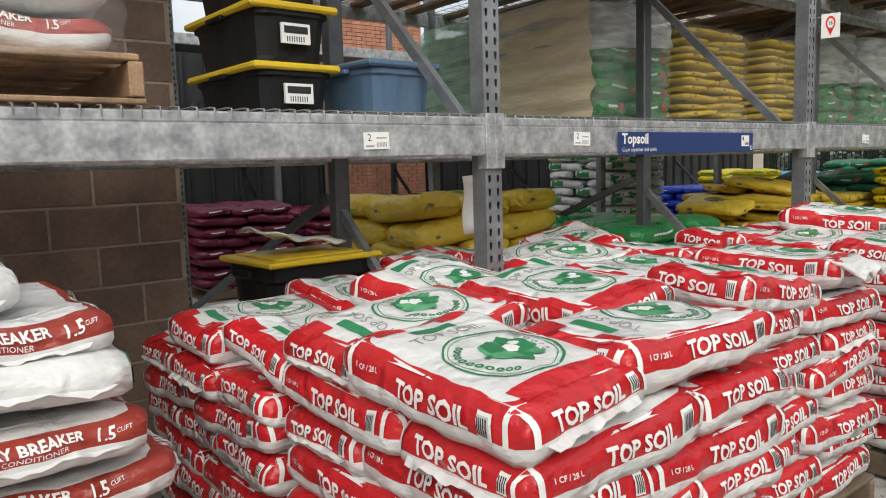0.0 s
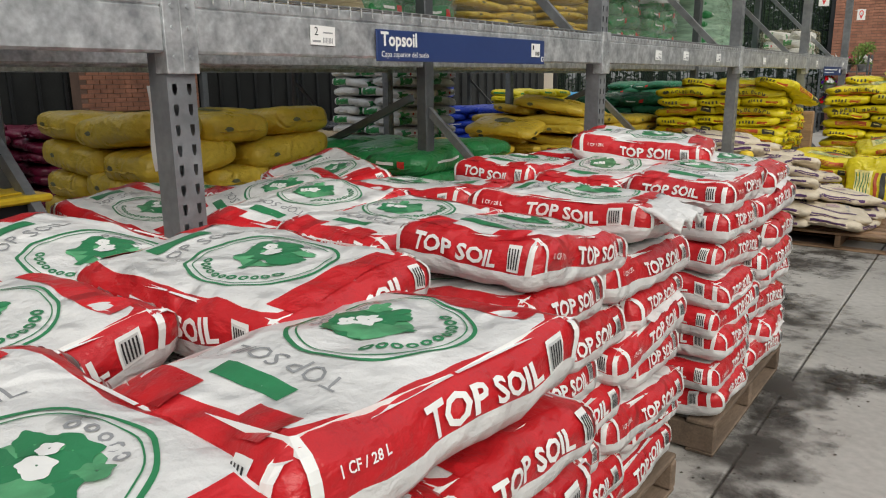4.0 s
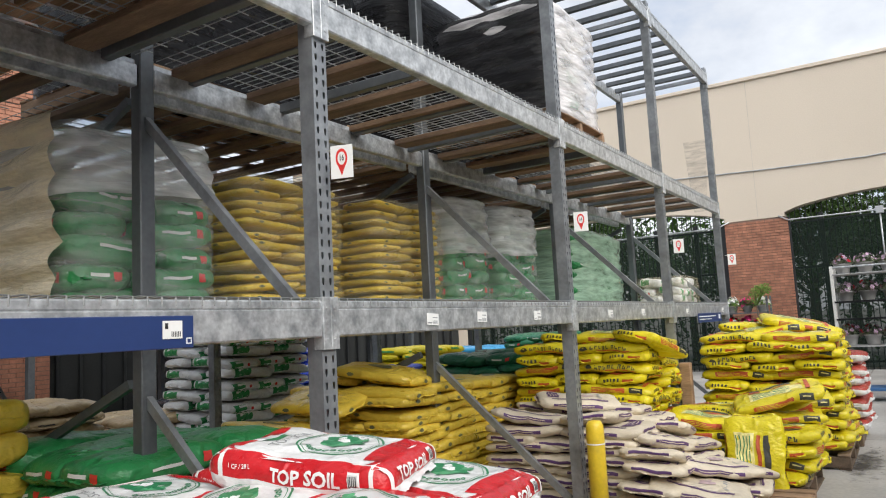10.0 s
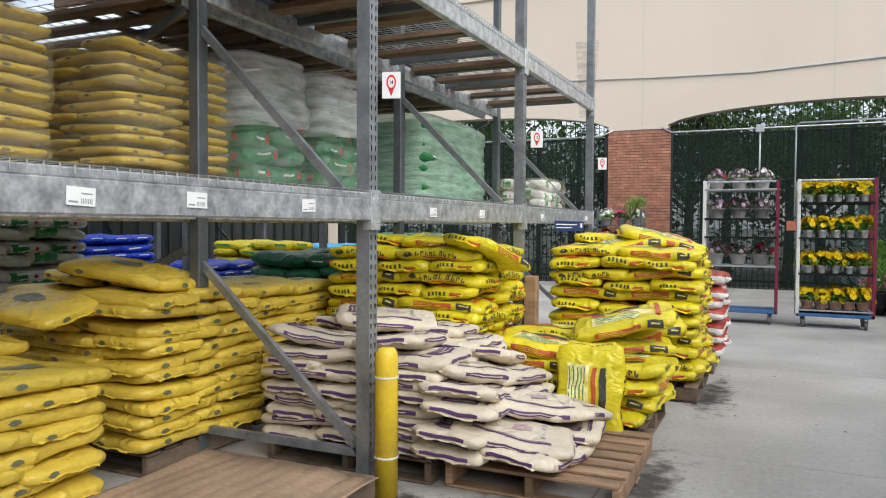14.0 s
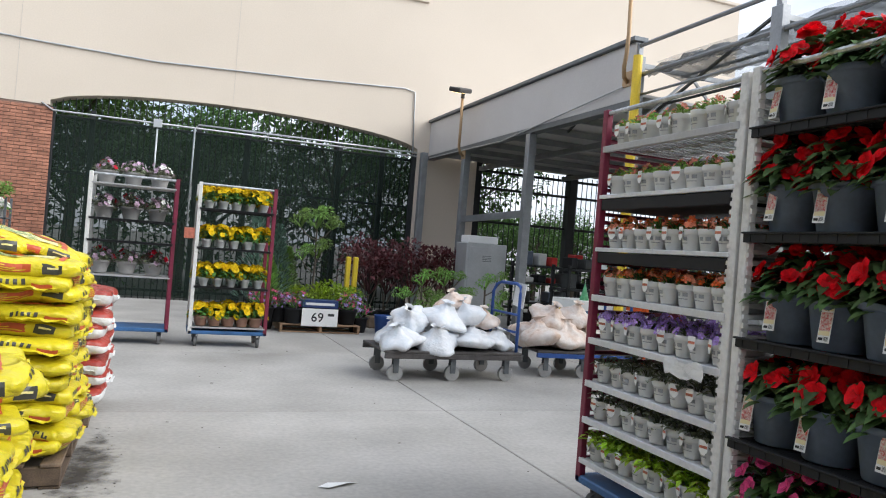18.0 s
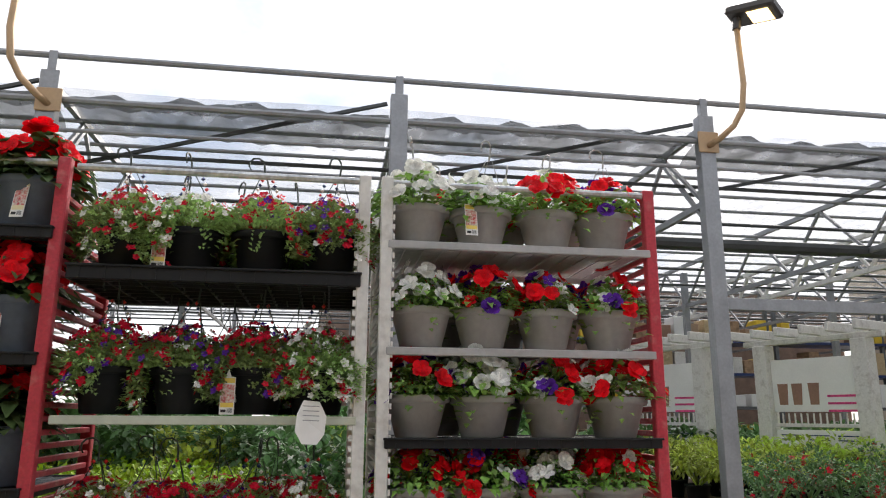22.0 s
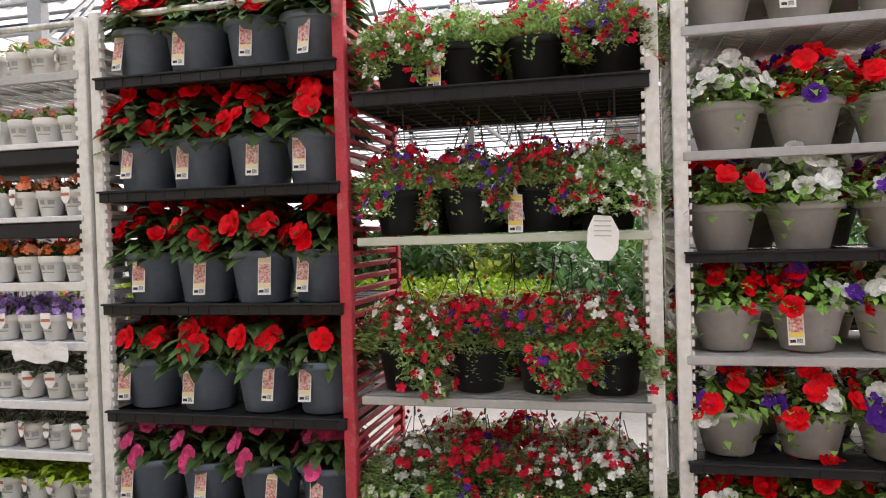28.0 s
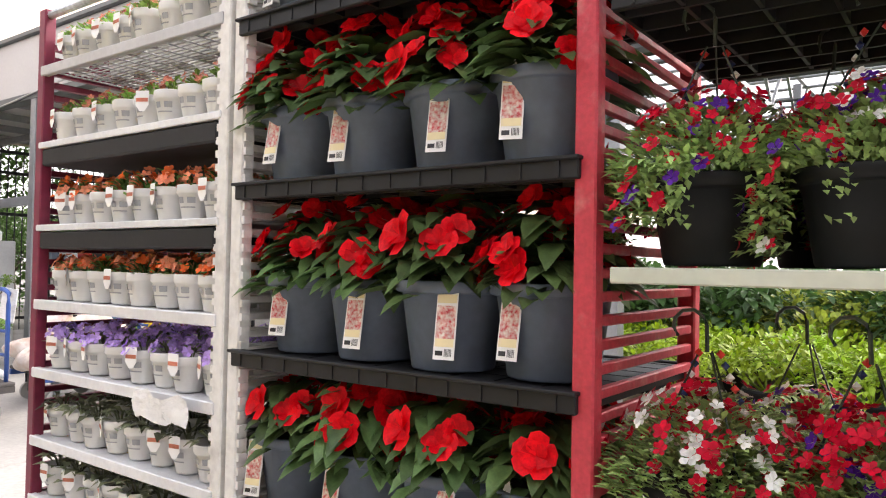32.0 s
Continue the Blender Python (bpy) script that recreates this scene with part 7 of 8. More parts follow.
for z in (1.55, 3.0):
    for k in range(7):
        g = Geo()
        g.cbox(-6.87, -2.96 + 2.6 * k, z - 0.13, -6.82, -0.44 + 2.6 * k, z, 0.005)
        part("beam", g, M["galv"], cabw)
        if z < 2:
            g = Geo()
            g.cbox(-6.815, -2.4 + 2.6 * k, z - 0.11, -6.81, -0.9 + 2.6 * k, z - 0.02, 0.002)
            part("sign", g, M["navy"], cabw, "navy shelf sign")
            g = Geo()
            g.box(-6.808, -2.2 + 2.6 * k, z - 0.08, -6.806, -1.6 + 2.6 * k, z - 0.05)
            part("sign_print", g, M["white"], cabw)
    g = Geo()
    g.box(-8.0, -3, z - 0.04, -6.9, 15.2, z - 0.02)
    part("deck", g, M["galv_dark"], cabw)
g = Geo()
g.box(-20, -10.2, 0, 22, -10, 6)
solo("wall_south", g, M["stucco"], "plain beige wall that closes the yard", "wall", kind="structure")


g = Geo()
g.box(22.5, -10, 0, 22.7, 6.5, 5.2)
solo("wall_east", g, M["block"], "dark block wall of the shop behind the greenhouse", "wall", kind="structure")


# ---- shrubs, trees and nursery stock ----
def bush_mesh(name, n, rx, rz, size, green, blooms=0, colours=(), bsize=0.03, lumps=9):
    f = Geo()
    cs = [(Vector((rx * 0.6 * math.cos(k * 2.4), rx * 0.6 * math.sin(k * 2.4), rz * random.uniform(0.25, 0.8))), rx * random.uniform(0.28, 0.5)) for k in range(lumps)]
    spots = []
    for _ in range(n):
        c, r = random.choice(cs)
        d = rand_dir(-0.6, 1)
        p = c + d * r * random.uniform(0.75, 1.05)
        if p.z < 0.02:
            continue
        spots.append((p, d))
        s = size * random.uniform(0.6, 1.3)
        leaf(f, p, d + 0.7 * rand_dir(-1, 1), s, s * 0.5)
    for k in range(5):
        c, r = cs[k % len(cs)]
        f.tube([(0, 0, 0), tuple(c * 0.6), tuple(c)], 0.012, 5, False)
    fm = f.mesh(name, M[green], True)
    if not blooms:
        return fm, None
    b = Geo()
    for k in range(blooms):
        p, d = random.choice(spots)
        b.mi = k % len(colours)
        bloom(b, p + d * 0.01, d + Vector((0, 0, 0.3)), bsize * random.uniform(0.7, 1.2))
    return fm, b.mesh("blossom", [M[c] for c in colours])


BUSH = {
    "green": [bush_mesh("foliage", 900, 0.42, 0.6, 0.075, "leaf_bright") for _ in range(2)],
    "dark": [bush_mesh("foliage", 600, 0.45, 0.8, 0.11, "leaf_dark") for _ in range(2)],
    "white": [bush_mesh("foliage", 600, 0.45, 0.9, 0.11, "leaf_dark", 80, ["petal_white"], 0.03)],
    "yellow": [bush_mesh("foliage", 600, 0.42, 0.6, 0.08, "leaf_lime")],
    "rose": [bush_mesh("foliage", 620, 0.28, 0.38, 0.042, "leaf_dark", 26, ["petal_deep"], 0.02) for _ in range(2)],
    "wine": [bush_mesh("foliage", 650, 0.45, 0.8, 0.07, "leaf_wine") for _ in range(2)],
    "ball": [bush_mesh("foliage", 330, 0.17, 0.24, 0.04, "leaf_light", lumps=4) for _ in range(2)],
    "violet": [bush_mesh("foliage", 260, 0.26, 0.26, 0.05, "leaf", 90, ["petal_violet", "petal_pink"], 0.025)],
    "bloom": [bush_mesh("foliage", 300, 0.3, 0.4, 0.05, "leaf", 70, ["petal_salmon", "petal_white"], 0.025)],
}


def bush(kind, x, y, z, s, label, pot=None, ph=0.0, group=""):
    th = thing("shrub", label, "shrub", group, at=pose(x, y, z, 0, 0, random.uniform(0, 360)))
    if pot:
        part("pot", pot, None, th)
    fm, bl = random.choice(BUSH[kind])
    m = Matrix.Translation((0, 0, ph)) @ Matrix.Scale(s * random.uniform(0.9, 1.1), 4)
    part("foliage", fm, None, th, at=m)
    if bl:
        tagged(part("blossom", bl, None, th, at=m), kind="stuff")
    return th


# benches of shrubs behind the carts
ZB = 0.27
bx = thing("bench", "low dark planting bench for nursery stock", "bench")
for x0, y0, x1, y1 in ((8.0, 3.2, 14.5, 12.6), (8.3, -7.5, 14.5, 1.9)):
    g = Geo()
    g.cbox(x0, y0, ZB - 0.06, x1, y1, ZB, 0.01)
    part("top", g, M["wood_grey"], bx)
    for xx in (x0 + 0.1, (x0 + x1) / 2, x1 - 0.2):
        for yy in (y0 + 0.1, (y0 + y1) / 2, y1 - 0.2):
            g = Geo()
            g.cbox(xx, yy, 0, xx + 0.09, yy + 0.09, ZB - 0.062, 0.005)
            part("leg", g, M["wood_grey"], bx)
for i in range(9):
    for j in range(13):
        x, y = 8.4 + i * 0.7, 3.55 + j * 0.7
        kind = "yellow" if (j > 4 and i < 3) else ("white" if (i in (0, 2) and j < 5) else random.choice(("green", "dark", "dark", "bloom")))
        bush(kind, x + jitter(0.12), y + jitter(0.12), ZB, 0.85 if kind in ("yellow",) else (1.05 if i < 3 else 1.35), {"yellow": "bright yellow-green potted shrub", "white": "white-flowering dark green shrub"}.get(kind, "leafy potted nursery shrub"), POT_S, 0.2, "nursery shrubs on benches")
for i in range(8):
    for j in range(11):
        x, y = 8.55 + i * 0.75, -7.1 + j * 0.84
        if i == 0:
            bush("rose", x, y + 0.42, ZB, 1.35, "small rose bush in a lime green pot", POT_L, 0.19, "potted roses")
            bush("rose", x, y, ZB, 1.35, "small rose bush in a lime green pot", POT_L, 0.19, "potted roses")
        elif i == 1:
            bush("rose", x, y, ZB, 1.35, "small rose bush in a dark pot", POT_S, 0.22, "potted roses")
        else:
            bush("green" if i < 5 else "dark", x + jitter(0.1), y + jitter(0.1), ZB, 1.1, "bright green potted nursery shrub", POT_S, 0.2, "nursery shrubs on benches")
for k in range(12):
    g = Geo()
    y = -6.8 + 0.84 * k
    g.cbox(8.32, y, ZB + 0.07, 8.34, y + 0.08, ZB + 0.15, 0.002)
    solo("price_card", g, M["signred"], "small red price card at a rose pot", "card", "rose price cards")


def arbor(x, y, turn, label):
    th = thing("arbor", label, "arbor", "white arbors", at=pose(x, y, 0.0, 0, 0, turn))
    for s in (-0.75, 0.75):
        g = Geo()
        g.cbox(s - 0.11, -0.11, 0, s + 0.11, 0.11, 2.42, 0.01)
        part("post", g, M["cart_white"], th)
    for k in range(6):
        g = Geo()
        xx = -0.95 + k * 0.38
        g.cbox(xx - 0.03, -0.5, 2.5, xx + 0.03, 0.5, 2.63, 0.01)
        part("rafter", g, M["cart_white"], th)
    g = Geo()
    g.cbox(-1.05, -0.05, 2.42, 1.05, 0.05, 2.5, 0.008)
    part("beam", g, M["cart_white"], th)
    g = Geo()
    g.cbox(-0.63, -0.02, 1.45, 0.63, 0.0, 2.2, 0.004)
    part("banner", g, M["white"], th, "white printed banner")
    g = Geo()
    for q, (a, b) in enumerate(((-0.55, -0.38), (-0.33, -0.16), (-0.1, 0.12))):
        g.lathe([(0.001, 1.55), (0.065, 1.55), (0.085, 1.85), (0.001, 1.85)], 10, ((a + b) / 2, -0.022, 0), 1, 0.03)
    part("banner_print", g, M["pot_brown"], th)
    g = Geo()
    for q in range(3):
        g.box(0.2, -0.024, 1.65 - q * 0.1, 0.6, -0.021, 1.68 - q * 0.1)
    part("banner_lines", g, M["petal_pink"], th)
    g = Geo()
    g.cbox(-0.63, -0.02, 0.95, 0.63, 0.0, 1.2, 0.004)
    part("lower_banner", g, M["white"], th)
    g = Geo()
    for q in range(3):
        for r in range(2):
            g.box(-0.55 + q * 0.42, -0.024, 1.06 + r * 0.06, -0.25 + q * 0.42, -0.021, 1.075 + r * 0.06)
    part("lower_lines", g, M["navy"], th)
    g = Geo()
    g.cbox(-0.63, -0.03, 1.24, 0.63, 0.03, 1.29, 0.004)
    part("rail", g, M["cart_white"], th)
    for k in range(14):
        g = Geo()
        g.cbox(-0.62 + k * 0.095, -0.01, 1.29, -0.6 + k * 0.095, 0.01, 1.43, 0.003)
        part("picket", g, M["cart_white"], th)
    return th


arbor(10.95, -0.62, 203, "white wooden arbor with a printed plant banner")
arbor(12.75, 0.75, 203, "white wooden arbor with a green banner")
# shelving in the shop beyond
for q, (x, y) in enumerate(((16.2, -9.0), (16.2, -6.2), (16.2, -3.4), (16.2, -0.6), (16.2, 2.2))):
    th = thing("shop_shelving", "tall blue steel shelving crowded with goods", "shelving", "shop shelving", at=pose(x, y, 0))
    for yy in (0, 2.6):
        g = Geo()
        g.cbox(0, yy, 0, 0.08, yy + 0.08, 3.9, 0.004)
        part("upright", g, M["galv_dark"], th)
    for z in (0.9, 1.6, 2.3, 3.0):
        g = Geo()
        g.cbox(-0.1, 0, z - 0.06, 0.7, 2.68, z, 0.004)
        part("shelf", g, M["navy"] if z > 2 else M["galv_dark"], th)
        for k in range(8):
            g = Geo()
            w, h = random.uniform(0.18, 0.3), random.uniform(0.2, 0.5)
            y0 = 0.08 + k * 0.32
            g.cbox(-0.05, y0, z, 0.4, y0 + w, z + h, 0.01)
            part("carton", g, M[random.choice(("card", "pot_brown", "white", "b_tan", "wood", "cart_white", "lid_yellow"))], th)

# trees outside
TREES = []
for k in range(3):
    tr = Geo()
    limbs = []
    hgt = random.uniform(4.5, 6)
    tr.tube([(0, 0, 0), (0.1, 0.05, hgt * 0.4), (0, 0.1, hgt * 0.75)], [0.18, 0.14, 0.07], 8)
    for q in range(9):
        w, z0 = q * 2.4, hgt * random.uniform(0.3, 0.7)
        e = Vector((1.5 * math.cos(w), 1.5 * math.sin(w), z0 + random.uniform(0.5, 1.6)))
        tr.tube([(0.05, 0.05, z0), tuple(e * 0.5 + Vector((0, 0, z0 * 0.5))), tuple(e)], [0.07, 0.05, 0.02], 6)
        limbs.append(e)
    cr = Geo()
    cs = [(e + rand_dir(-0.3, 1) * 0.5, random.uniform(0.5, 0.95)) for e in limbs for _ in range(3)] + [(Vector((0, 0, hgt * 0.8)) + rand_dir(-0.5, 1) * 0.9, 0.8) for _ in range(6)]
    for _ in range(5200):
        c, r = random.choice(cs)
        d = rand_dir(-0.9, 1)
        s = random.uniform(0.09, 0.17)
        leaf(cr, c + d * r * random.uniform(0.5, 1.05), d + rand_dir(-1, 1), s, s * 0.6)
    TREES.append((tr.mesh("trunk", M["bark"]), cr.mesh("crown", M["leaf_tree"])))
for k in range(26):
    x = -14 + k * 1.45 + jitter(0.5)
    th = thing("tree", "leafy green street tree beyond the fence", "tree", "trees beyond the fence", at=pose(x, YW + random.uniform(2.5, 6.5) + (2.5 if x > 10 else 0), -0.1, 0, 0, random.uniform(0, 360)) @ Matrix.Scale(random.uniform(0.75, 1.0) * (0.62 if x > 10 else 1), 4))
    tm, cm = TREES[k % 3]
    part("trunk", tm, None, th)
    part("crown", cm, None, th)
hg = Geo()
for _ in range(9000):
    x, z = random.uniform(-14, 24), random.random() ** 0.8 * 2.6
    d = rand_dir(-0.4, 1)
    s = random.uniform(0.1, 0.2)
    leaf(hg, (x, YW + 2.2 + 0.9 * noise.noise(Vector((x, z, 0))) + random.random() * 0.5, z), d + Vector((0, -0.8, 0)), s, s * 0.6)
solo("hedge", hg, M["leaf_tree"], "dense green hedge along the outside of the fence", "hedge", kind="stuff")

wd = Geo()
for _ in range(15000):
    x, z = random.uniform(-22, 34), random.random() ** 0.7 * 5.6
    d = rand_dir(-0.4, 1)
    s = random.uniform(0.22, 0.4)
    leaf(wd, (x, YW + 8.6 + 1.6 * noise.noise(Vector((x * 0.5, z * 0.6, 3))) + random.random(), z * (0.5 if x > 9 else 1)), d + Vector((0, -0.8, 0)), s, s * 0.6)
solo("far_woods", wd, M["leaf_tree"], "dense belt of trees beyond the street", "trees", kind="stuff")


# ---- signs and tags on the rack ----
def lettered(words, size, material, parent, at, bold=0.0, name="lettering"):
    return part(name, text_mesh(words, size, material, bold=bold, align="LEFT"), None, parent, at=at)


FACE = pose(0, 0, 0, 90, 0, 90)     # lettering that faces the aisle from the rack


def price_tag(y, z, w=0.1, h=0.055, digit=""):
    th = thing("price_tag", "small white paper price tag stuck on the beam", "price tag", "price tags on the beam", at=pose(0.016, y, z, jitter(3), 0, 0))
    g = Geo()
    g.box(0, -w / 2, -h / 2, 0.0015, w / 2, h / 2)
    part("card", g, M["white"], th)
    g = Geo()
    for k in range(7):
        g.box(0.0016, w * (0.0 + 0.06 * k), -h * 0.38, 0.002, w * (0.03 + 0.06 * k), -h * 0.1)
    g.box(0.0016, -w * 0.42, -h * 0.36, 0.002, -w * 0.1, -h * 0.26)
    g.box(0.0016, w * 0.0, h * 0.12, 0.002, w * 0.4, h * 0.2)
    part("printed_lines", g, M["grey_ink"], th)
    if digit:
        lettered(digit, h * 0.62, M["ink"], th, Matrix.Translation((0.0025, -w * 0.36, h * 0.18)) @ FACE)
    return th


for y, z, dg in ((1.89, 1.435, "2"), (2.9, 1.44, "2"), (5.61, 1.435, ""), (6.085, 1.44, ""), (6.765, 1.44, ""), (8.05, 1.435, ""), (8.85, 1.44, ""), (10.3, 1.435, ""), (11.95, 1.44, "")):
    price_tag(y, z, digit=dg)
sg = thing("shelf_sign", "navy shelf sign with white Topsoil lettering", "sign", "navy shelf signs", at=pose(0.018, 3.13, 1.37))
g = Geo()
g.cbox(0, 0, 0, 0.006, 1.1, 0.1, 0.002)
part("panel", g, M["navy"], sg)
lettered("Topsoil", 0.062, M["white"], sg, Matrix.Translation((0.0075, 0.02, 0.068)) @ FACE, 0.0018)
lettered("Capa superior del suelo", 0.026, M["white"], sg, Matrix.Translation((0.0075, 0.02, 0.022)) @ FACE)
g = Geo()
g.box(0.0065, 0.985, 0.03, 0.009, 1.055, 0.085)
part("price_card", g, M["white"], sg, "white price card")
g = Geo()
for k in range(6):
    g.box(0.0095, 1.015 + 0.006 * k, 0.036, 0.0098, 1.018 + 0.006 * k, 0.052)
g.box(0.0095, 0.992, 0.06, 0.0098, 1.003, 0.078)
part("price_print", g, M["ink"], sg)
g = Geo()
g.box(0.0065, 1.07, 0.012, 0.008, 1.09, 0.032)
g.mi = 1
g.box(0.0082, 1.074, 0.016, 0.0085, 1.086, 0.028)
part("corner_mark", g, [M["white"], M["navy"]], sg)
sg = thing("shelf_sign", "narrow navy shelf sign with a line of white print", "sign", "navy shelf signs", at=pose(0.018, 10.7, 1.31))
g = Geo()
g.cbox(0, 0, 0, 0.006, 1.1, 0.1, 0.002)
part("panel", g, M["navy"], sg)
g = Geo()
g.box(0.0065, 0.03, 0.06, 0.0075, 0.8, 0.07)
g.box(0.0065, 0.03, 0.03, 0.0075, 0.6, 0.038)
g.box(0.0065, 0.95, 0.03, 0.0075, 1.03, 0.08)
part("print", g, M["white"], sg)
for y, num in ((4.9, "16"), (7.37, "14"), (9.84, "12"), (12.31, "10")):
    th = thing("location_sign", "white square card with red pin and bay number", "sign", "bay location signs", at=pose(0.105, y - 0.02, 2.06, 0, 0, -74) @ Matrix.Diagonal((0.8, 0.5, 0.78, 1)))
    g = Geo()
    g.cbox(0, -0.09, -0.085, 0.003, 0.1, 0.085, 0.001)
    part("card", g, M["white"], th)
    g = Geo()
    n = 22
    cy, cz = 0.005, 0.018
    for k in range(n):
        a0, a1 = 2 * math.pi * k / n, 2 * math.pi * (k + 1) / n
        g.quad(*[(0.0036, cy + r * math.cos(a), cz + r * math.sin(a)) for r, a in ((0.034, a0), (0.05, a0), (0.05, a1), (0.034, a1))])
    g.quad((0.0036, cy - 0.03, cz - 0.04), (0.0036, cy, cz - 0.09), (0.0036, cy + 0.03, cz - 0.04), (0.0036, cy, cz - 0.033))
    part("pin", g, M["signred"], th, "red location pin")
    part("number", text_mesh(num, 0.042, M["ink"], bold=0.001), None, th, at=Matrix.Translation((0.0042, cy, cz)) @ FACE)
    g = Geo()
    g.tube([(0.0, -0.07, 0.07), (-0.03, -0.14, 0.07)], 0.003, 5)
    part("tie", g, M["white"], th)
# sheet that hangs beside the upright
g = Geo()
vs = []
for j in range(7):
    for i in range(4):
        vs.append((-0.27 + 0.05 * (i / 3) + 0.008 * math.sin(j * 1.1 + i), 2.49 + 0.032 * i, 1.3 - 0.04 * j + 0.004 * i))
g.faces(vs, [(j * 4 + i, j * 4 + i + 1, j * 4 + i + 5, j * 4 + i + 4) for j in range(6) for i in range(3)])
ob = solo("paper_sheet", g, M["white"], "white sheet hanging from the beam beside an upright", "paper", smooth=True)
ob.modifiers.new("thick", "SOLIDIFY").thickness = 0.0015


# ---- storage totes ----
def tote(x, y, z, lx, ly, h, body, lid, label, turn=0.0, tag=0, group="storage totes"):
    th = thing("storage_tote", label, "storage tote", group, at=pose(x, y, z, 0, 0, turn))
    g = Geo()
    a, b, t = lx / 2, ly / 2, 0.86
    rings = []
    for s, zz in ((t, 0.0), (t + 0.02, 0.02), (0.96, h * 0.72), (0.97, h * 0.74), (1.0, h * 0.76), (1.0, h - 0.035)):
        ring = []
        for k in range(32):
            w = 2 * math.pi * k / 32
            c, q = math.cos(w), math.sin(w)
            big = (abs(c) ** 10 + abs(q) ** 10) ** 0.1
            rib = 1 - (0.02 if (k % 4 < 2 and 0.01 < zz < h * 0.73) else 0.0)
            ring.append((a * s * rib * c / big, b * s * rib * q / big, zz))
        rings.append(ring)
    g.faces([v for r in rings for v in r], [(i * 32 + k, i * 32 + (k + 1) % 32, (i + 1) * 32 + (k + 1) % 32, (i + 1) * 32 + k) for i in range(5) for k in range(32)] + [tuple(range(32))[::-1]])
    part("body", g, M[body], th)
    g = Geo()
    g.cbox(-a - 0.02, -b - 0.02, h - 0.035, a + 0.02, b + 0.02, h - 0.008, 0.008)
    g.cbox(-a * 0.85, -b * 0.85, h - 0.009, a * 0.85, b * 0.85, h, 0.006)
    part("lid", g, M[lid], th, "")
    for s in (-1, 1):
        g = Geo()
        g.cbox(-0.07, s * (b + 0.002), h * 0.78, 0.07, s * (b + 0.03) if s > 0 else -b - 0.03, h * 0.86, 0.005) if s > 0 else g.cbox(-0.07, -b - 0.03, h * 0.78, 0.07, -b - 0.002, h * 0.86, 0.005)
        part("handle", g, M[body], th)
    if tag:
        g = Geo()
        g.box(a * 0.985, -0.06, h * 0.28, a * 0.985 + 0.012, 0.06, h * 0.62)
        tg = part("label", g, M["white"], th, "white paper label")
        g = Geo()
        g.mi = 0
        g.box(a * 0.985 + 0.0125, -0.05, h * 0.45, a * 0.985 + 0.013, 0.05, h * 0.57)
        for k in range(8):
            g.box(a * 0.985 + 0.0125, -0.04 + 0.01 * k, h * 0.31, a * 0.985 + 0.013, -0.036 + 0.01 * k, h * 0.4)
        part("label_print", g, M["ink"], tg)
    return th


for k in range(4):
    tote(-0.8, 1.87, ZD + 0.222 * k, 0.6, 0.33, 0.22, "plastic_black", "lid_yellow", "black tote with a yellow lid, stacked on the rack", jitter(3), 1)
tote(-0.66, 2.33, ZD, 0.42, 0.34, 0.25, "tote_blue", "tote_blue", "slate blue tote with lid on the wire deck", 4)
tote(-1.12, 2.17, 0.134, 0.48, 0.56, 0.41, "plastic_black", "lid_yellow", "black tote with a yellow lid under another")
tote(-1.12, 2.17, 0.546, 0.48, 0.56, 0.41, "plastic_black", "lid_yellow", "black tote with a yellow lid and papers on it", 3)
g = Geo()
vs = []
for j in range(5):
    for i in range(9):
        vs.append((-1.3 + 0.08 * j + 0.02 * math.sin(i), 1.93 + 0.05 * i, 0.98 + 0.035 * abs(math.sin(i * 0.8 + j * 0.9)) + 0.07 * (1 - i / 8) ** 2))
g.faces(vs, [(j * 9 + i, j * 9 + i + 1, j * 9 + i + 10, j * 9 + i + 9) for j in range(4) for i in range(8)])
ob = solo("plastic_sheet", g, M["b_white"], "crumpled white plastic sheet lying on a tote lid", "sheet", smooth=True)
ob.modifiers.new("thick", "SOLIDIFY").thickness = 0.008

# torn paper and film at the near edge of the deck
g = Geo()
vs = []
for j in range(5):
    for i in range(7):
        vs.append((0.03 + 0.02 * math.sin(i * 2 + j), 0.42 + 0.045 * i, ZD + 0.16 - 0.05 * j + 0.02 * math.sin(i * 1.7)))
g.faces(vs, [(j * 7 + i, j * 7 + i + 1, j * 7 + i + 8, j * 7 + i + 7) for j in range(4) for i in range(6)])
solo("torn_film", g, M["b_cream"], "torn cream film hanging at a pallet corner", "film", smooth=True)

# ---- bollard ----
bl = thing("bollard", "yellow plastic-sleeved guard post at the rack foot", "bollard", at=pose(0.13, 7.27, 0))
g = Geo()
g.lathe([(0.001, 0), (0.058, 0), (0.058, 0.68), (0.055, 0.72), (0.042, 0.745), (0.001, 0.752)], 20)
part("sleeve", g, M["yellow_post"], bl, smooth=True)
for z in (0.2, 0.6):
    g = Geo()
    g.lathe([(0.0585, z), (0.061, z), (0.061, z + 0.008), (0.0585, z + 0.008)], 20)
    part("zip_tie", g, M["white"], bl)
g = Geo()
g.cbox(-0.05, -0.05, 0.14, 0.05, 0.04, 0.95, 0.005)
solo("guard_timber", g, M["wood"], "raw timber guard strapped to a rack upright", "timber", at=pose(0.07, 9.84, 0) )

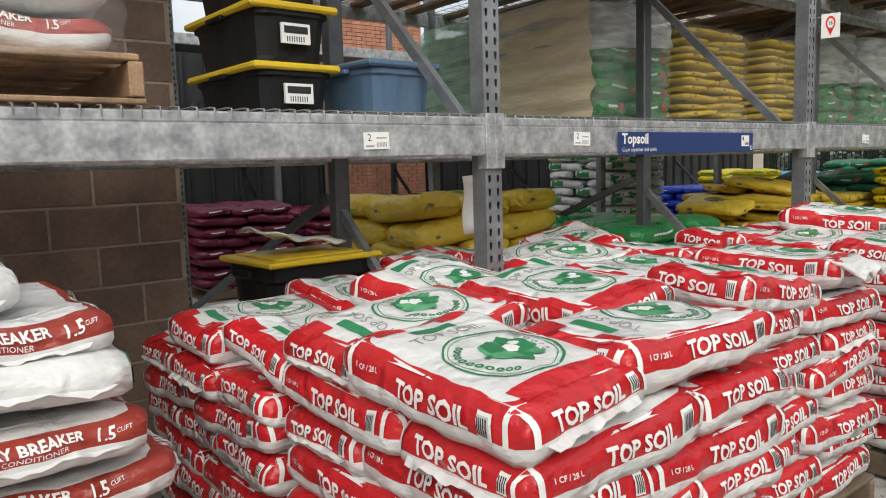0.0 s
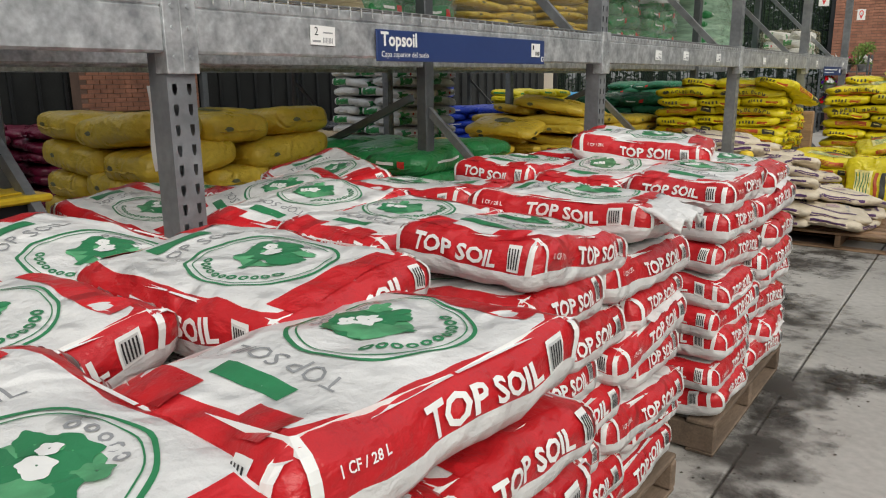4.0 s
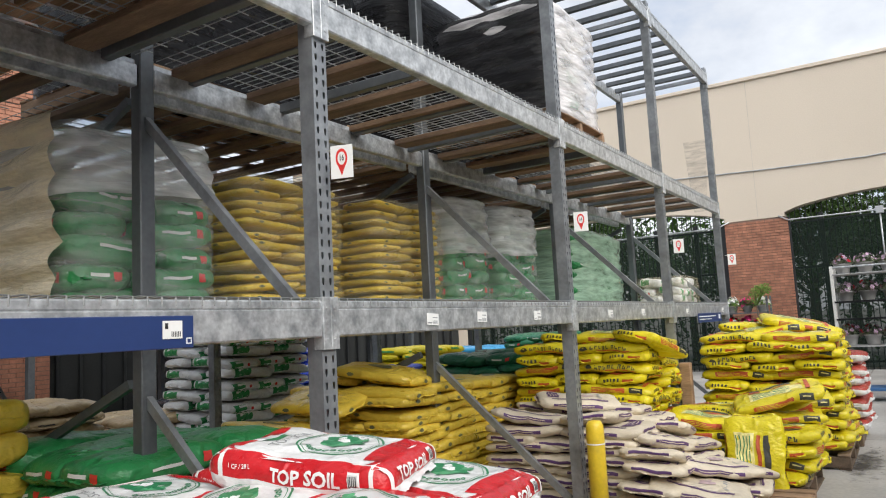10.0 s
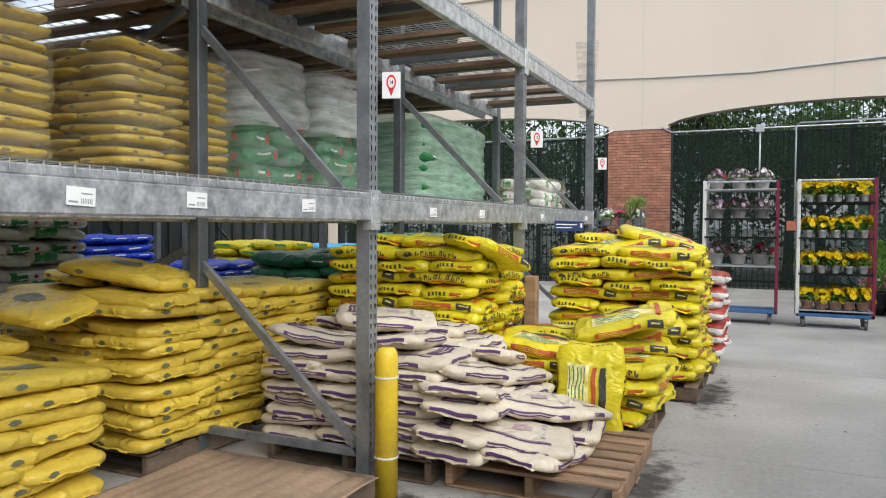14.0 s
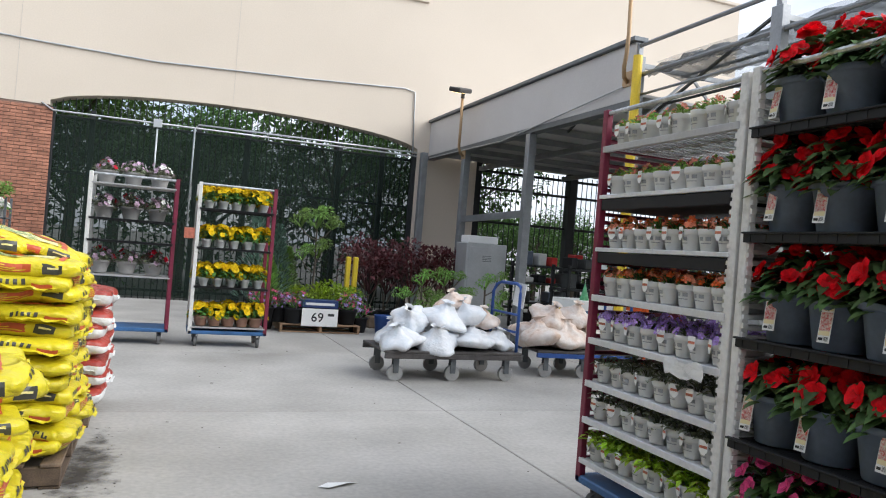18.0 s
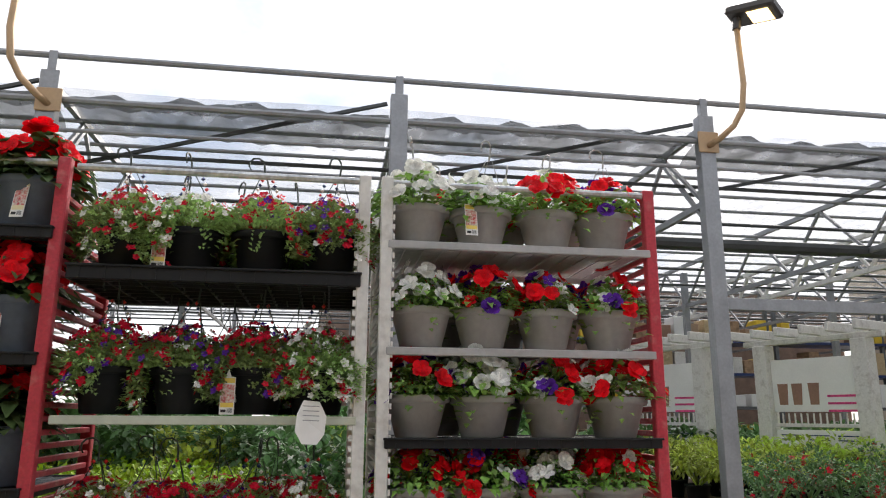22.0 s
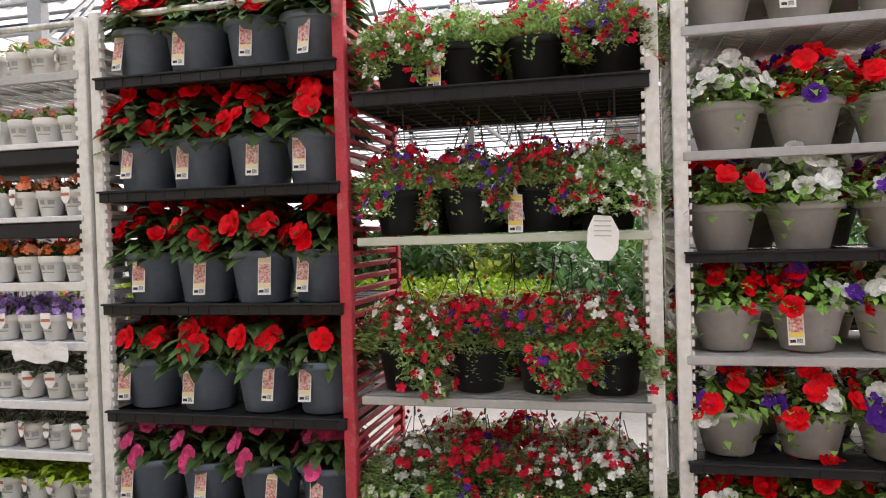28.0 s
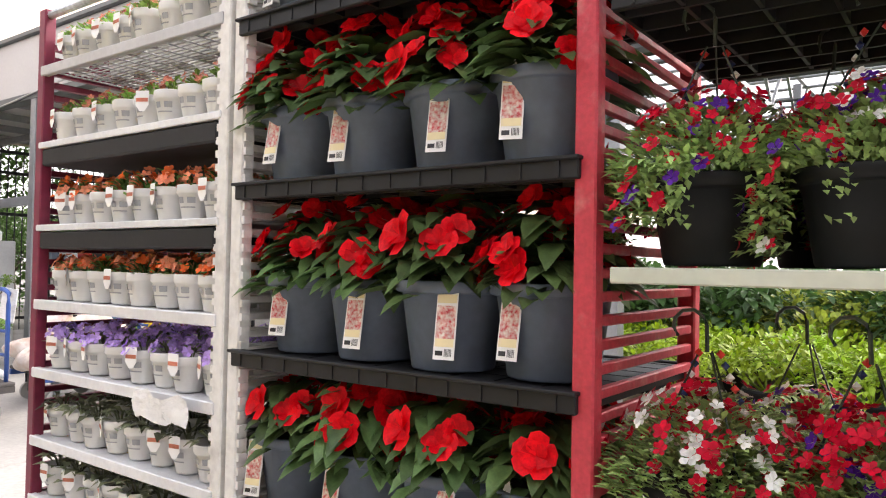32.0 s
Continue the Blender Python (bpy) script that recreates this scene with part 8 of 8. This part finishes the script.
# ---- dirt on the floor ----
def damp_mat(name, color, strength, scale):
    """A stain whose edge is frayed by noise and fades outward from its middle."""
    m = bpy.data.materials.new(name)
    m.use_nodes = True
    n, l = m.node_tree.nodes, m.node_tree.links
    p = n["Principled BSDF"]
    p.inputs["Base Color"].default_value, p.inputs["Roughness"].default_value = (*color, 1), 0.6
    tc, gr, geo, nz = n.new("ShaderNodeTexCoord"), n.new("ShaderNodeTexGradient"), n.new("ShaderNodeNewGeometry"), n.new("ShaderNodeTexNoise")
    gr.gradient_type = "SPHERICAL"
    nz.inputs["Scale"].default_value, nz.inputs["Detail"].default_value, nz.inputs["Roughness"].default_value = scale, 8.0, 0.65
    l.new(tc.outputs["Object"], gr.inputs["Vector"])
    l.new(geo.outputs["Position"], nz.inputs["Vector"])
    mul, r = n.new("ShaderNodeMath"), n.new("ShaderNodeMapRange")
    mul.operation, mul.inputs[1].default_value = "MULTIPLY_ADD", 2.6
    l.new(nz.outputs["Fac"], mul.inputs[0])
    l.new(gr.outputs["Fac"], mul.inputs[2])
    r.inputs["From Min"].default_value, r.inputs["From Max"].default_value, r.inputs["To Max"].default_value = 1.5, 2.15, strength
    l.new(mul.outputs[0], r.inputs["Value"])
    l.new(r.outputs["Result"], p.inputs["Alpha"])
    return m


M["damp"] = damp_mat("damp_soil_stain", (0.052, 0.044, 0.036), 0.76, 7.0)
M["damp_faint"] = damp_mat("faint_dirt_stain", (0.16, 0.14, 0.115), 0.3, 1.6)
g = Geo()
g.quad((-1, -1, 0), (1, -1, 0), (1, 1, 0), (-1, 1, 0))
STAIN, FAINT = g.mesh("stain", M["damp"]), g.mesh("stain", M["damp_faint"])


def stain(x, y, rx, ry, turn=0.0, faint=False, grit=40):
    z = 0.004 + 0.0006 * len([o for o in scene.objects if o.name.startswith("floor_stain")])
    solo("floor_stain", FAINT if faint else STAIN, None, "faint dirt stain on the concrete" if faint else "dark damp soil stain on the concrete", "stain", "", "stuff", at=Matrix.Translation((x, y, z)) @ pose(0, 0, 0, 0, 0, turn) @ Matrix.Diagonal((rx, ry, 1, 1)))
    if faint:
        return
    g = Geo()
    for _ in range(grit):
        w, q = random.uniform(0, 6.28), 1.0 * random.random() ** 0.7
        px, py, s = x + rx * q * math.cos(w), y + ry * q * math.sin(w), random.uniform(0.002, 0.008)
        g.faces([(px - s, py, 0.0035), (px, py - s, 0.0035), (px + s, py + jitter(s), 0.0035), (px, py + s, 0.0035), (px, py, 0.0035 + s * 0.6)], [(0, 1, 4), (1, 2, 4), (2, 3, 4), (3, 0, 4)])
    solo("spilled_soil", g, M["stain"], "crumbs of spilled soil on the concrete", "soil", "", "stuff")


for x, y, rx, ry in ((1.45, 4.87, 0.3, 0.12), (1.3, 4.75, 0.2, 0.25), (0.55, 6.9, 0.75, 0.45), (0.2, 7.15, 0.4, 0.35), (0.8, 7.35, 0.5, 0.2), (0.55, 5.6, 0.9, 0.7), (0.3, 6.1, 0.6, 0.6), (1.28, 8.0, 0.25, 0.7), (1.45, 10.3, 0.2, 0.9), (1.2, 3.05, 0.3, 0.6), (1.2, 2.3, 0.2, 0.3), (1.12, 3.9, 0.25, 0.9), (1.4, 3.35, 0.22, 0.16), (1.05, 4.5, 0.3, 0.6)):
    stain(x, y, rx, ry)
g = Geo()
for _ in range(130):
    x, y, s = random.uniform(1.0, 6.5), random.uniform(2, 15), random.uniform(0.004, 0.013)
    g.faces([(x - s, y, 0.002), (x, y - s * 0.6, 0.002), (x + s * 1.4, y, 0.002), (x, y + s * 0.7, 0.002), (x, y, 0.002 + s * 0.4)], [(0, 1, 4), (1, 2, 4), (2, 3, 4), (3, 0, 4)])
solo("floor_litter", g, M["stain"], "scattered crumbs of soil and dry leaves", "litter", "", "stuff")
g = Geo()
g.faces([(2.68, 9.82, 0.004), (2.74, 9.78, 0.012), (2.86, 9.83, 0.018), (2.93, 9.87, 0.006), (2.85, 9.88, 0.005), (2.74, 9.84, 0.02)], [(0, 1, 5), (1, 2, 5), (2, 4, 5), (2, 3, 4)])
ob = solo("paper_scrap", g, M["white"], "crumpled strip of white paper on the concrete", "paper")
ob.modifiers.new("thick", "SOLIDIFY").thickness = 0.002

# ---- platform dollies with bagged goods ----
M["dolly_blue"] = mat("dolly_blue_paint", (0.03, 0.085, 0.3), 0.45, 0.1, var=0.15)
M["dolly_deck"] = mat("worn_plywood_deck", (0.075, 0.068, 0.065), 0.75, var=0.3, scale=4)
M["sack"] = mat("cloudy_white_sack", (0.78, 0.78, 0.79), 0.32, var=0.1, scale=7, fine=16, bump=0.6, depth=0.02, rnd=0.05, second=(0.62, 0.67, 0.72), spots=0.45)
M["sack_peach"] = mat("cloudy_peach_sack", (0.76, 0.68, 0.62), 0.3, var=0.12, scale=8, fine=16, bump=0.6, depth=0.02, rnd=0.05, second=(0.74, 0.52, 0.38), spots=0.42)
M["wheel"] = mat("grey_wheel", (0.32, 0.32, 0.31), 0.6, var=0.1)


def sack_mesh(seed, material):
    """A soft knotted sack with folds running to its neck."""
    g = Geo()
    n, rows = 26, 12
    for r in range(rows + 1):
        u = r / rows
        rad = 0.2 * math.sin(min(1.0, u * 1.12 + 0.18) * math.pi) ** 0.6 if u < 0.74 else 0.2 * (0.34 - 0.28 * min(1, (u - 0.74) / 0.14) + 0.22 * max(0, u - 0.88) / 0.12)
        z = 0.3 * u + (0.02 if u > 0.74 else 0)
        for k in range(n):
            w = 2 * math.pi * k / n
            f = 1 + 0.06 * math.sin(k * 5 + seed) * u + 0.55 * noise.noise(Vector((1.6 * math.cos(w), 1.6 * math.sin(w), z * 5 + seed)))
            g.v.append((rad * f * 1.15 * math.cos(w), rad * f * math.sin(w), z))
    g.faces([], [])
    for r in range(rows):
        for k in range(n):
            g.f.append((r * n + k, r * n + (k + 1) % n, (r + 1) * n + (k + 1) % n, (r + 1) * n + k))
            g.m.append(0)
    g.f.append(tuple(range(n))[::-1])
    g.m.append(0)
    return g.mesh("plastic_sack", material, True)


SACK = [sack_mesh(k * 2.7, M["sack"]) for k in range(3)] + [sack_mesh(9 + k, M["sack_peach"]) for k in range(2)]


def dolly(x, y, turn, lx, ly, deck_z, handle_h, label, paint):
    th = thing("platform_dolly", label, "platform dolly", "platform dollies", at=pose(x, y, 0, 0, 0, turn))
    g = Geo()
    g.cbox(0, 0, deck_z - 0.03, lx, ly, deck_z, 0.006)
    part("deck", g, M["dolly_deck"], th)
    for yy in (0.0, ly - 0.04):
        g = Geo()
        g.cbox(0.0, yy, deck_z - 0.085, lx, yy + 0.04, deck_z - 0.031, 0.004)
        part("rail", g, paint, th)
    for xx in (0.15, lx / 2, lx - 0.15):
        for yy in (0.1, ly - 0.1):
            g = Geo()
            g.tube([(xx, yy - 0.022, 0.085), (xx, yy + 0.022, 0.085)], 0.085, 16)
            w = part("wheel", g, M["wheel"], th)
            g = Geo()
            g.box(xx - 0.03, yy - 0.034, 0.085, xx + 0.03, yy - 0.026, deck_z - 0.03)
            g.box(xx - 0.03, yy + 0.026, 0.085, xx + 0.03, yy + 0.034, deck_z - 0.03)
            part("fork", g, M["galv_dark"], w)
    g = Geo()
    xx = lx - 0.04
    g.tube([(xx, 0.08, deck_z - 0.05), (xx, 0.08, handle_h - 0.12), (xx + 0.02, 0.12, handle_h - 0.03), (xx + 0.03, 0.22, handle_h), (xx + 0.03, ly - 0.22, handle_h), (xx + 0.02, ly - 0.12, handle_h - 0.03), (xx, ly - 0.08, handle_h - 0.12), (xx, ly - 0.08, deck_z - 0.05)], 0.019, 8)
    part("handle", g, M["dolly_blue"], th, "bent blue tube handle", smooth=True)
    for zz in (handle_h - 0.35, handle_h - 0.55):
        g = Geo()
        g.tube([(xx, 0.08, zz), (xx, ly - 0.08, zz)], 0.014, 8)
        part("cross_rail", g, M["dolly_blue"], th)
    return th


def sack(x, y, z, s, kinds, squash=0.85):
    m = Matrix.Translation((x, y, z)) @ pose(0, 0, 0.03, jitter(30), jitter(30), random.uniform(0, 360)) @ Matrix.Diagonal((s, s * random.uniform(0.9, 1.15), s * squash * 0.85, 1))
    me = SACK[random.choice(kinds)]
    solo("plastic_sack", me, None, "knotted cloudy white plastic sack" if me.materials[0] is M["sack"] else "knotted cloudy peach plastic sack", "sack", "sacks on dollies", at=m)


dolly(4.02, 13.0, 2, 1.62, 0.82, 0.33, 1.1, "worn platform dolly heaped with cloudy plastic sacks", M["dolly_deck"])
for x, y, z, s in ((4.25, 13.2, 0.33, 1.1), (4.3, 13.55, 0.33, 1.2), (4.65, 13.2, 0.33, 1.15), (4.7, 13.55, 0.33, 1.2), (5.05, 13.2, 0.33, 1.15), (5.1, 13.55, 0.33, 1.2), (5.4, 13.3, 0.33, 1.0), (4.4, 13.4, 0.55, 1.0), (4.75, 13.35, 0.58, 1.1), (5.05, 13.4, 0.6, 1.2), (5.3, 13.5, 0.55, 1.0), (4.95, 13.5, 0.75, 0.9)):
    sack(x, y, z, s, (0, 1, 2, 0, 1, 2, 0, 1, 3))
g = Geo()
g.faces([(5.66, 13.12, 1.1), (5.62, 13.3, 1.12), (5.6, 13.32, 0.86), (5.64, 13.14, 0.82)], [(0, 1, 2, 3)])
ob = solo("plastic_flag", g, M["b_white"], "white plastic bag hung over a dolly handle", "bag")
ob.modifiers.new("thick", "SOLIDIFY").thickness = 0.01
dolly(6.0, 13.35, -4, 1.3, 0.8, 0.33, 1.02, "blue platform dolly with knotted peach sacks", M["dolly_blue"])
for x, y, z, s in ((6.15, 13.55, 0.33, 1.3), (6.2, 13.9, 0.33, 1.3), (6.5, 13.55, 0.33, 1.3), (6.6, 13.9, 0.33, 1.3), (6.9, 13.6, 0.33, 1.2), (6.3, 13.7, 0.58, 1.1), (6.65, 13.7, 0.6, 1.1)):
    sack(x, y, z, s, (3, 4, 3, 4, 0), 1.0)

# ---- plant display with the price board ----
pallet(3.55, 16.95, 1.25, 0.95, label="wooden pallet under a plant display")
pallet(3.5, 17.95, 1.5, 0.9, grey=True, label="wooden pallet under a plant display")
pb = thing("price_board", "white price board lettered 69 under a blue strip", "price board", at=pose(3.86, 16.9, 0.11))
g = Geo()
g.cbox(0, 0, 0, 0.56, 0.012, 0.27, 0.002)
part("board", g, M["white"], pb)
part("number", text_mesh("69", 0.2, M["ink"], bold=0.002), None, pb, at=Matrix.Translation((0.24, -0.003, 0.13)) @ pose(0, 0, 0, 90, 0, 0))
g = Geo()
g.box(0.4, -0.004, 0.16, 0.5, -0.002, 0.2)
part("cents", g, M["ink"], pb)
g = Geo()
g.cbox(0.0, 0.02, 0.28, 0.56, 0.3, 0.4, 0.006)
part("blue_box", g, M["navy"], pb, "blue printed box")
g = Geo()
g.box(0.05, 0.016, 0.32, 0.5, 0.018, 0.36)
part("box_print", g, M["white"], pb)


def conifer_mesh(h, r, material):
    g = Geo()
    for _ in range(900):
        u = random.random() ** 0.8
        w = random.uniform(0, 6.283)
        rr = r * (1 - u) ** 0.7 * random.uniform(0.7, 1.05) * (1 + 0.15 * math.sin(w * 3 + u * 20))
        leaf(g, (rr * math.cos(w), rr * math.sin(w), h * u), (math.cos(w), math.sin(w), 1.1), 0.1, 0.028)
    g.tube([(0, 0, -0.02), (0, 0, h * 0.9)], 0.015, 5)
    return g.mesh("foliage", material)


M["leaf_blue"] = leaf_mat("blue_green_needles", (0.12, 0.2, 0.15))
CON = [conifer_mesh(1.25, 0.26, M["leaf_blue"]), conifer_mesh(0.9, 0.24, M["leaf_light"])]


def potted_tree(x, y, z, me, label, h=0.22, group="display plants", s=1.0, cat="potted tree"):
    th = thing("potted_tree", label, cat, group, at=pose(x, y, z, 0, 0, random.uniform(0, 360)))
    part("pot", POT_S, None, th)
    part("foliage", me, None, th, at=Matrix.Translation((0, 0, h)) @ Matrix.Scale(s, 4))
    return th


potted_tree(3.55, 17.7, 0.134, CON[0], "blue-green upright conifer in a dark pot", s=1.0)
potted_tree(3.3, 18.2, 0.134, CON[0], "blue-green upright conifer in a dark pot", s=1.3)
potted_tree(3.8, 18.3, 0.134, CON[1], "bright green upright conifer in a dark pot")
potted_tree(3.35, 17.3, 0.0, CON[1], "bright green upright conifer in a dark pot")


def standard_tree(x, y, z, clear, balls, label):
    """A clipped tree: bare stem with leafy heads."""
    th = thing("topiary_tree", label, "topiary", "display plants", at=pose(x, y, z))
    part("pot", POT_S, None, th)
    g = Geo()
    g.tube([(0, 0, 0.2), (0.02, 0.01, clear * 0.6), (0, 0, clear)], 0.016, 6)
    stem = part("stem", g, M["bark"], th)
    for bx_, by_, bz_, s in balls:
        fm, _ = random.choice(BUSH["ball"])
        if abs(bx_) + abs(by_) > 0.02:
            g = Geo()
            g.tube([(0, 0, bz_ - 0.2), (bx_ * 0.6, by_ * 0.6, bz_ - 0.12), (bx_, by_, bz_)], 0.01, 5)
            part("branch", g, M["bark"], th)
        part("head", fm, None, th, at=Matrix.Translation((bx_, by_, bz_)) @ Matrix.Scale(s, 4))
    return th


standard_tree(4.2, 18.0, 0.134, 1.6, ((0, 0, 1.5, 1.5), (0.25, 0, 1.5, 1.2), (-0.25, 0.1, 1.5, 1.3), (0.05, 0, 1.0, 1.3), (-0.2, 0, 0.95, 1.1)), "clipped green standard tree with a flat wide head")
for x, y, s in ((4.0, 17.45, 0.8), (4.4, 17.5, 0.85), (4.7, 17.9, 0.8)):
    bush("yellow", x, y, 0.134, s, "yellow-green leafy shrub in a big dark pot", POT_S, 0.2, "display plants")
for x, y in ((3.55, 17.2), (3.75, 17.05), (4.62, 17.15), (4.85, 17.3), (3.3, 17.05)):
    bush("violet", x, y, 0.134 if x < 4.8 else 0.0, 1.0, "dark pot of violet and pink flowers", POT_S, 0.22, "display plants")
for x in (4.76, 4.89):
    g = Geo()
    g.cbox(x, 18.0, 0, x + 0.08, 18.08, 1.2, 0.01)
    solo("yellow_guard_post", g, M["yellow_post"], "faded yellow square post behind the display", "post", "yellow posts")
g = Geo()
g.lathe([(0.001, 0), (0.12, 0), (0.15, 0.28), (0.16, 0.3), (0.14, 0.3), (0.11, 0.03), (0.001, 0.03)], 18)
solo("bucket", g, M["dolly_blue"], "blue plastic bucket on the concrete", "bucket", smooth=True, at=pose(5.25, 17.2, 0))
for q, (x, y, s) in enumerate(((5.35, 18.5, 1.15), (5.75, 18.8, 1.25), (6.1, 18.4, 1.2), (6.5, 18.7, 1.3), (6.9, 18.5, 1.25), (5.5, 19.3, 1.3), (6.2, 19.4, 1.3), (7.0, 19.3, 1.2))):
    th = bush("wine", x, y, 0, s, "burgundy-leaved maple in a black nursery pot", POT_S, 0.55, "burgundy maples")
    for k in range(3):
        g = Geo()
        g.tube([(0.03 * k, 0, 0.2), (0.1 * math.cos(k * 2.1), 0.1 * math.sin(k * 2.1), 0.6), (0.25 * math.cos(k * 2.1), 0.25 * math.sin(k * 2.1), 1.0)], 0.011, 5)
        part("stem", g, M["bark"], th)
for x, y in ((5.65, 16.6), (6.15, 16.9), (6.7, 16.5)):
    standard_tree(x, y, 0.0, 0.9, ((0, 0, 0.85, 1.0), (0.28, 0, 0.6, 0.95), (-0.28, 0.05, 0.62, 0.95), (0.1, -0.25, 0.45, 1.0), (-0.15, -0.2, 0.4, 0.9), (0.3, 0.1, 0.95, 0.8)), "pompon topiary with many clipped green balls")
g = Geo()
g.cbox(5.2, 17.9, 0.0, 7.2, 18.15, 0.2, 0.02)
solo("planting_kerb", g, M["wood_grey"], "low weathered timber edge before the maples", "kerb")

# ---- under the lean-to ----
cbn = thing("electrical_cabinet", "grey steel cabinet with a white box on top", "cabinet", at=pose(6.8, 17.6, 0))
g = Geo()
g.cbox(0, 0, 0, 0.78, 0.5, 1.62, 0.012)
part("body", g, M["conduit"], cbn)
g = Geo()
g.cbox(0.04, -0.012, 0.1, 0.74, -0.001, 1.55, 0.004)
part("door", g, M["conduit"], cbn)
g = Geo()
for k in range(4):
    g.box(0.3, -0.016, 1.3 + k * 0.03, 0.48, -0.013, 1.31 + k * 0.03)
part("vents", g, M["galv_dark"], cbn)
g = Geo()
g.cbox(0.05, 0.05, 1.622, 0.62, 0.42, 1.75, 0.01)
part("top_box", g, M["white"], cbn)
for q, (x, y, w) in enumerate(((8.3, 16.6, 1.5), (8.6, 18.8, 1.6), (10.4, 17.2, 1.6), (10.6, 19.4, 1.6), (12.6, 16.8, 1.6))):
    th = thing("display_shelf", "dark steel shelf crowded with garden goods", "shelf", "dark shelves under the lean-to", at=pose(x, y, 0))
    for xx in (0, w - 0.05):
        for yy in (0, 0.55):
            g = Geo()
            g.cbox(xx, yy, 0, xx + 0.05, yy + 0.05, 1.35, 0.004)
            part("post", g, M["black"], th)
    for z in (0.15, 0.55, 0.95, 1.3):
        g = Geo()
        g.cbox(0, 0, z - 0.04, w, 0.6, z, 0.004)
        part("shelf", g, M["black"], th)
        for k in range(5):
            if random.random() < 0.75:
                g = Geo()
                hh = random.uniform(0.1, 0.28)
                g.cbox(0.08 + k * 0.28, 0.08, z, 0.08 + k * 0.28 + random.uniform(0.12, 0.22), 0.4, z + hh, 0.015)
                part("carton", g, M[random.choice(("plastic_black", "pot_dark", "signred", "galv_dark", "white", "pot_black", "tube_dark"))], th)
db = thing("display_bin", "white printed display bin with a green cone", "display bin", at=pose(7.55, 15.1, 0))
g = Geo()
g.cbox(0, 0, 0.02, 0.95, 0.7, 0.85, 0.01)
part("bin", g, M["white"], db)
for k, c in enumerate(("tote_blue", "leaf_light", "lid_yellow", "tote_blue")):
    g = Geo()
    g.box(-0.004, 0.04 + k * 0.16, 0.3, -0.001, 0.16 + k * 0.16, 0.7)
    g.box(0.06 + k * 0.22, -0.004, 0.3, 0.24 + k * 0.22, -0.001, 0.7)
    part("print", g, M[c], db)
g = Geo()
g.lathe([(0.16, 0.0), (0.13, 0.2), (0.001, 0.62)], 14, (0.2, 0.1, 0.5), 1, 0.3)
part("green_cone", g, M["b_pale_green"], db, "green pointed cut-out", smooth=True)
br = thing("barricade", "orange and white striped barricade", "barricade", at=pose(8.35, 14.5, 0))
for k in range(4):
    g = Geo()
    g.cbox(0, 0, 0.15 + k * 0.2, 0.06, 0.7, 0.34 + k * 0.2, 0.006)
    part("panel", g, M["petal_orange"] if k % 2 else M["white"], br)
for yy in (0.05, 0.6):
    g = Geo()
    g.cbox(0.065, yy, 0, 0.1, yy + 0.05, 0.98, 0.004)
    part("leg", g, M["petal_orange"], br)

# ---- plant stand before the brick pier ----
st = thing("plant_stand", "tiered steel plant stand with flowers before the brick pier", "plant stand", at=pose(-1.75, 20.35, 0))
for xx in (0, 0.95):
    for yy in (0, 0.5):
        g = Geo()
        g.cbox(xx, yy, 0, xx + 0.04, yy + 0.04, 1.75, 0.004)
        part("post", g, M["galv_dark"], st)
for z in (0.5, 0.95, 1.4):
    g = Geo()
    g.cbox(0, 0, z - 0.03, 0.99, 0.54, z, 0.004)
    part("shelf", g, M["galv_dark"], st)
for z in (0.5, 0.95, 1.4):
    for k in range(3):
        potted("flower_pot", POT_G, 0.145, IMP_P if k % 2 else PET, pose(-1.55 + k * 0.32, 20.55, z), "grey pot of pink and white flowers", "flowers by the brick pier", 1.1)
standard_tree(-0.95, 20.1, 0.0, 1.5, ((0, 0, 1.55, 1.6), (0.1, 0.1, 1.75, 1.3)), "small leafy standard tree in a dark pot")

# tag on a string between the two far carts
g = Geo()
g.cbox(2.02, 15.1, 1.32, 2.14, 15.106, 1.45, 0.002)
solo("pink_tag", g, M["petal_salmon"], "pink card hung between two carts", "tag")
# white film caught on a low shelf of the pot cart
g = Geo()
vs = []
for j in range(4):
    for i in range(6):
        vs.append((3.99 + 0.01 * math.sin(i * 2 + j), 8.3 + 0.05 * i, 0.975 - 0.025 * j + 0.012 * math.sin(i * 1.9)))
g.faces(vs, [(j * 6 + i, j * 6 + i + 1, j * 6 + i + 7, j * 6 + i + 6) for j in range(3) for i in range(5)])
solo("film_scrap", g, M["b_white"], "scrap of white film hanging off a cart shelf", "film", smooth=True)
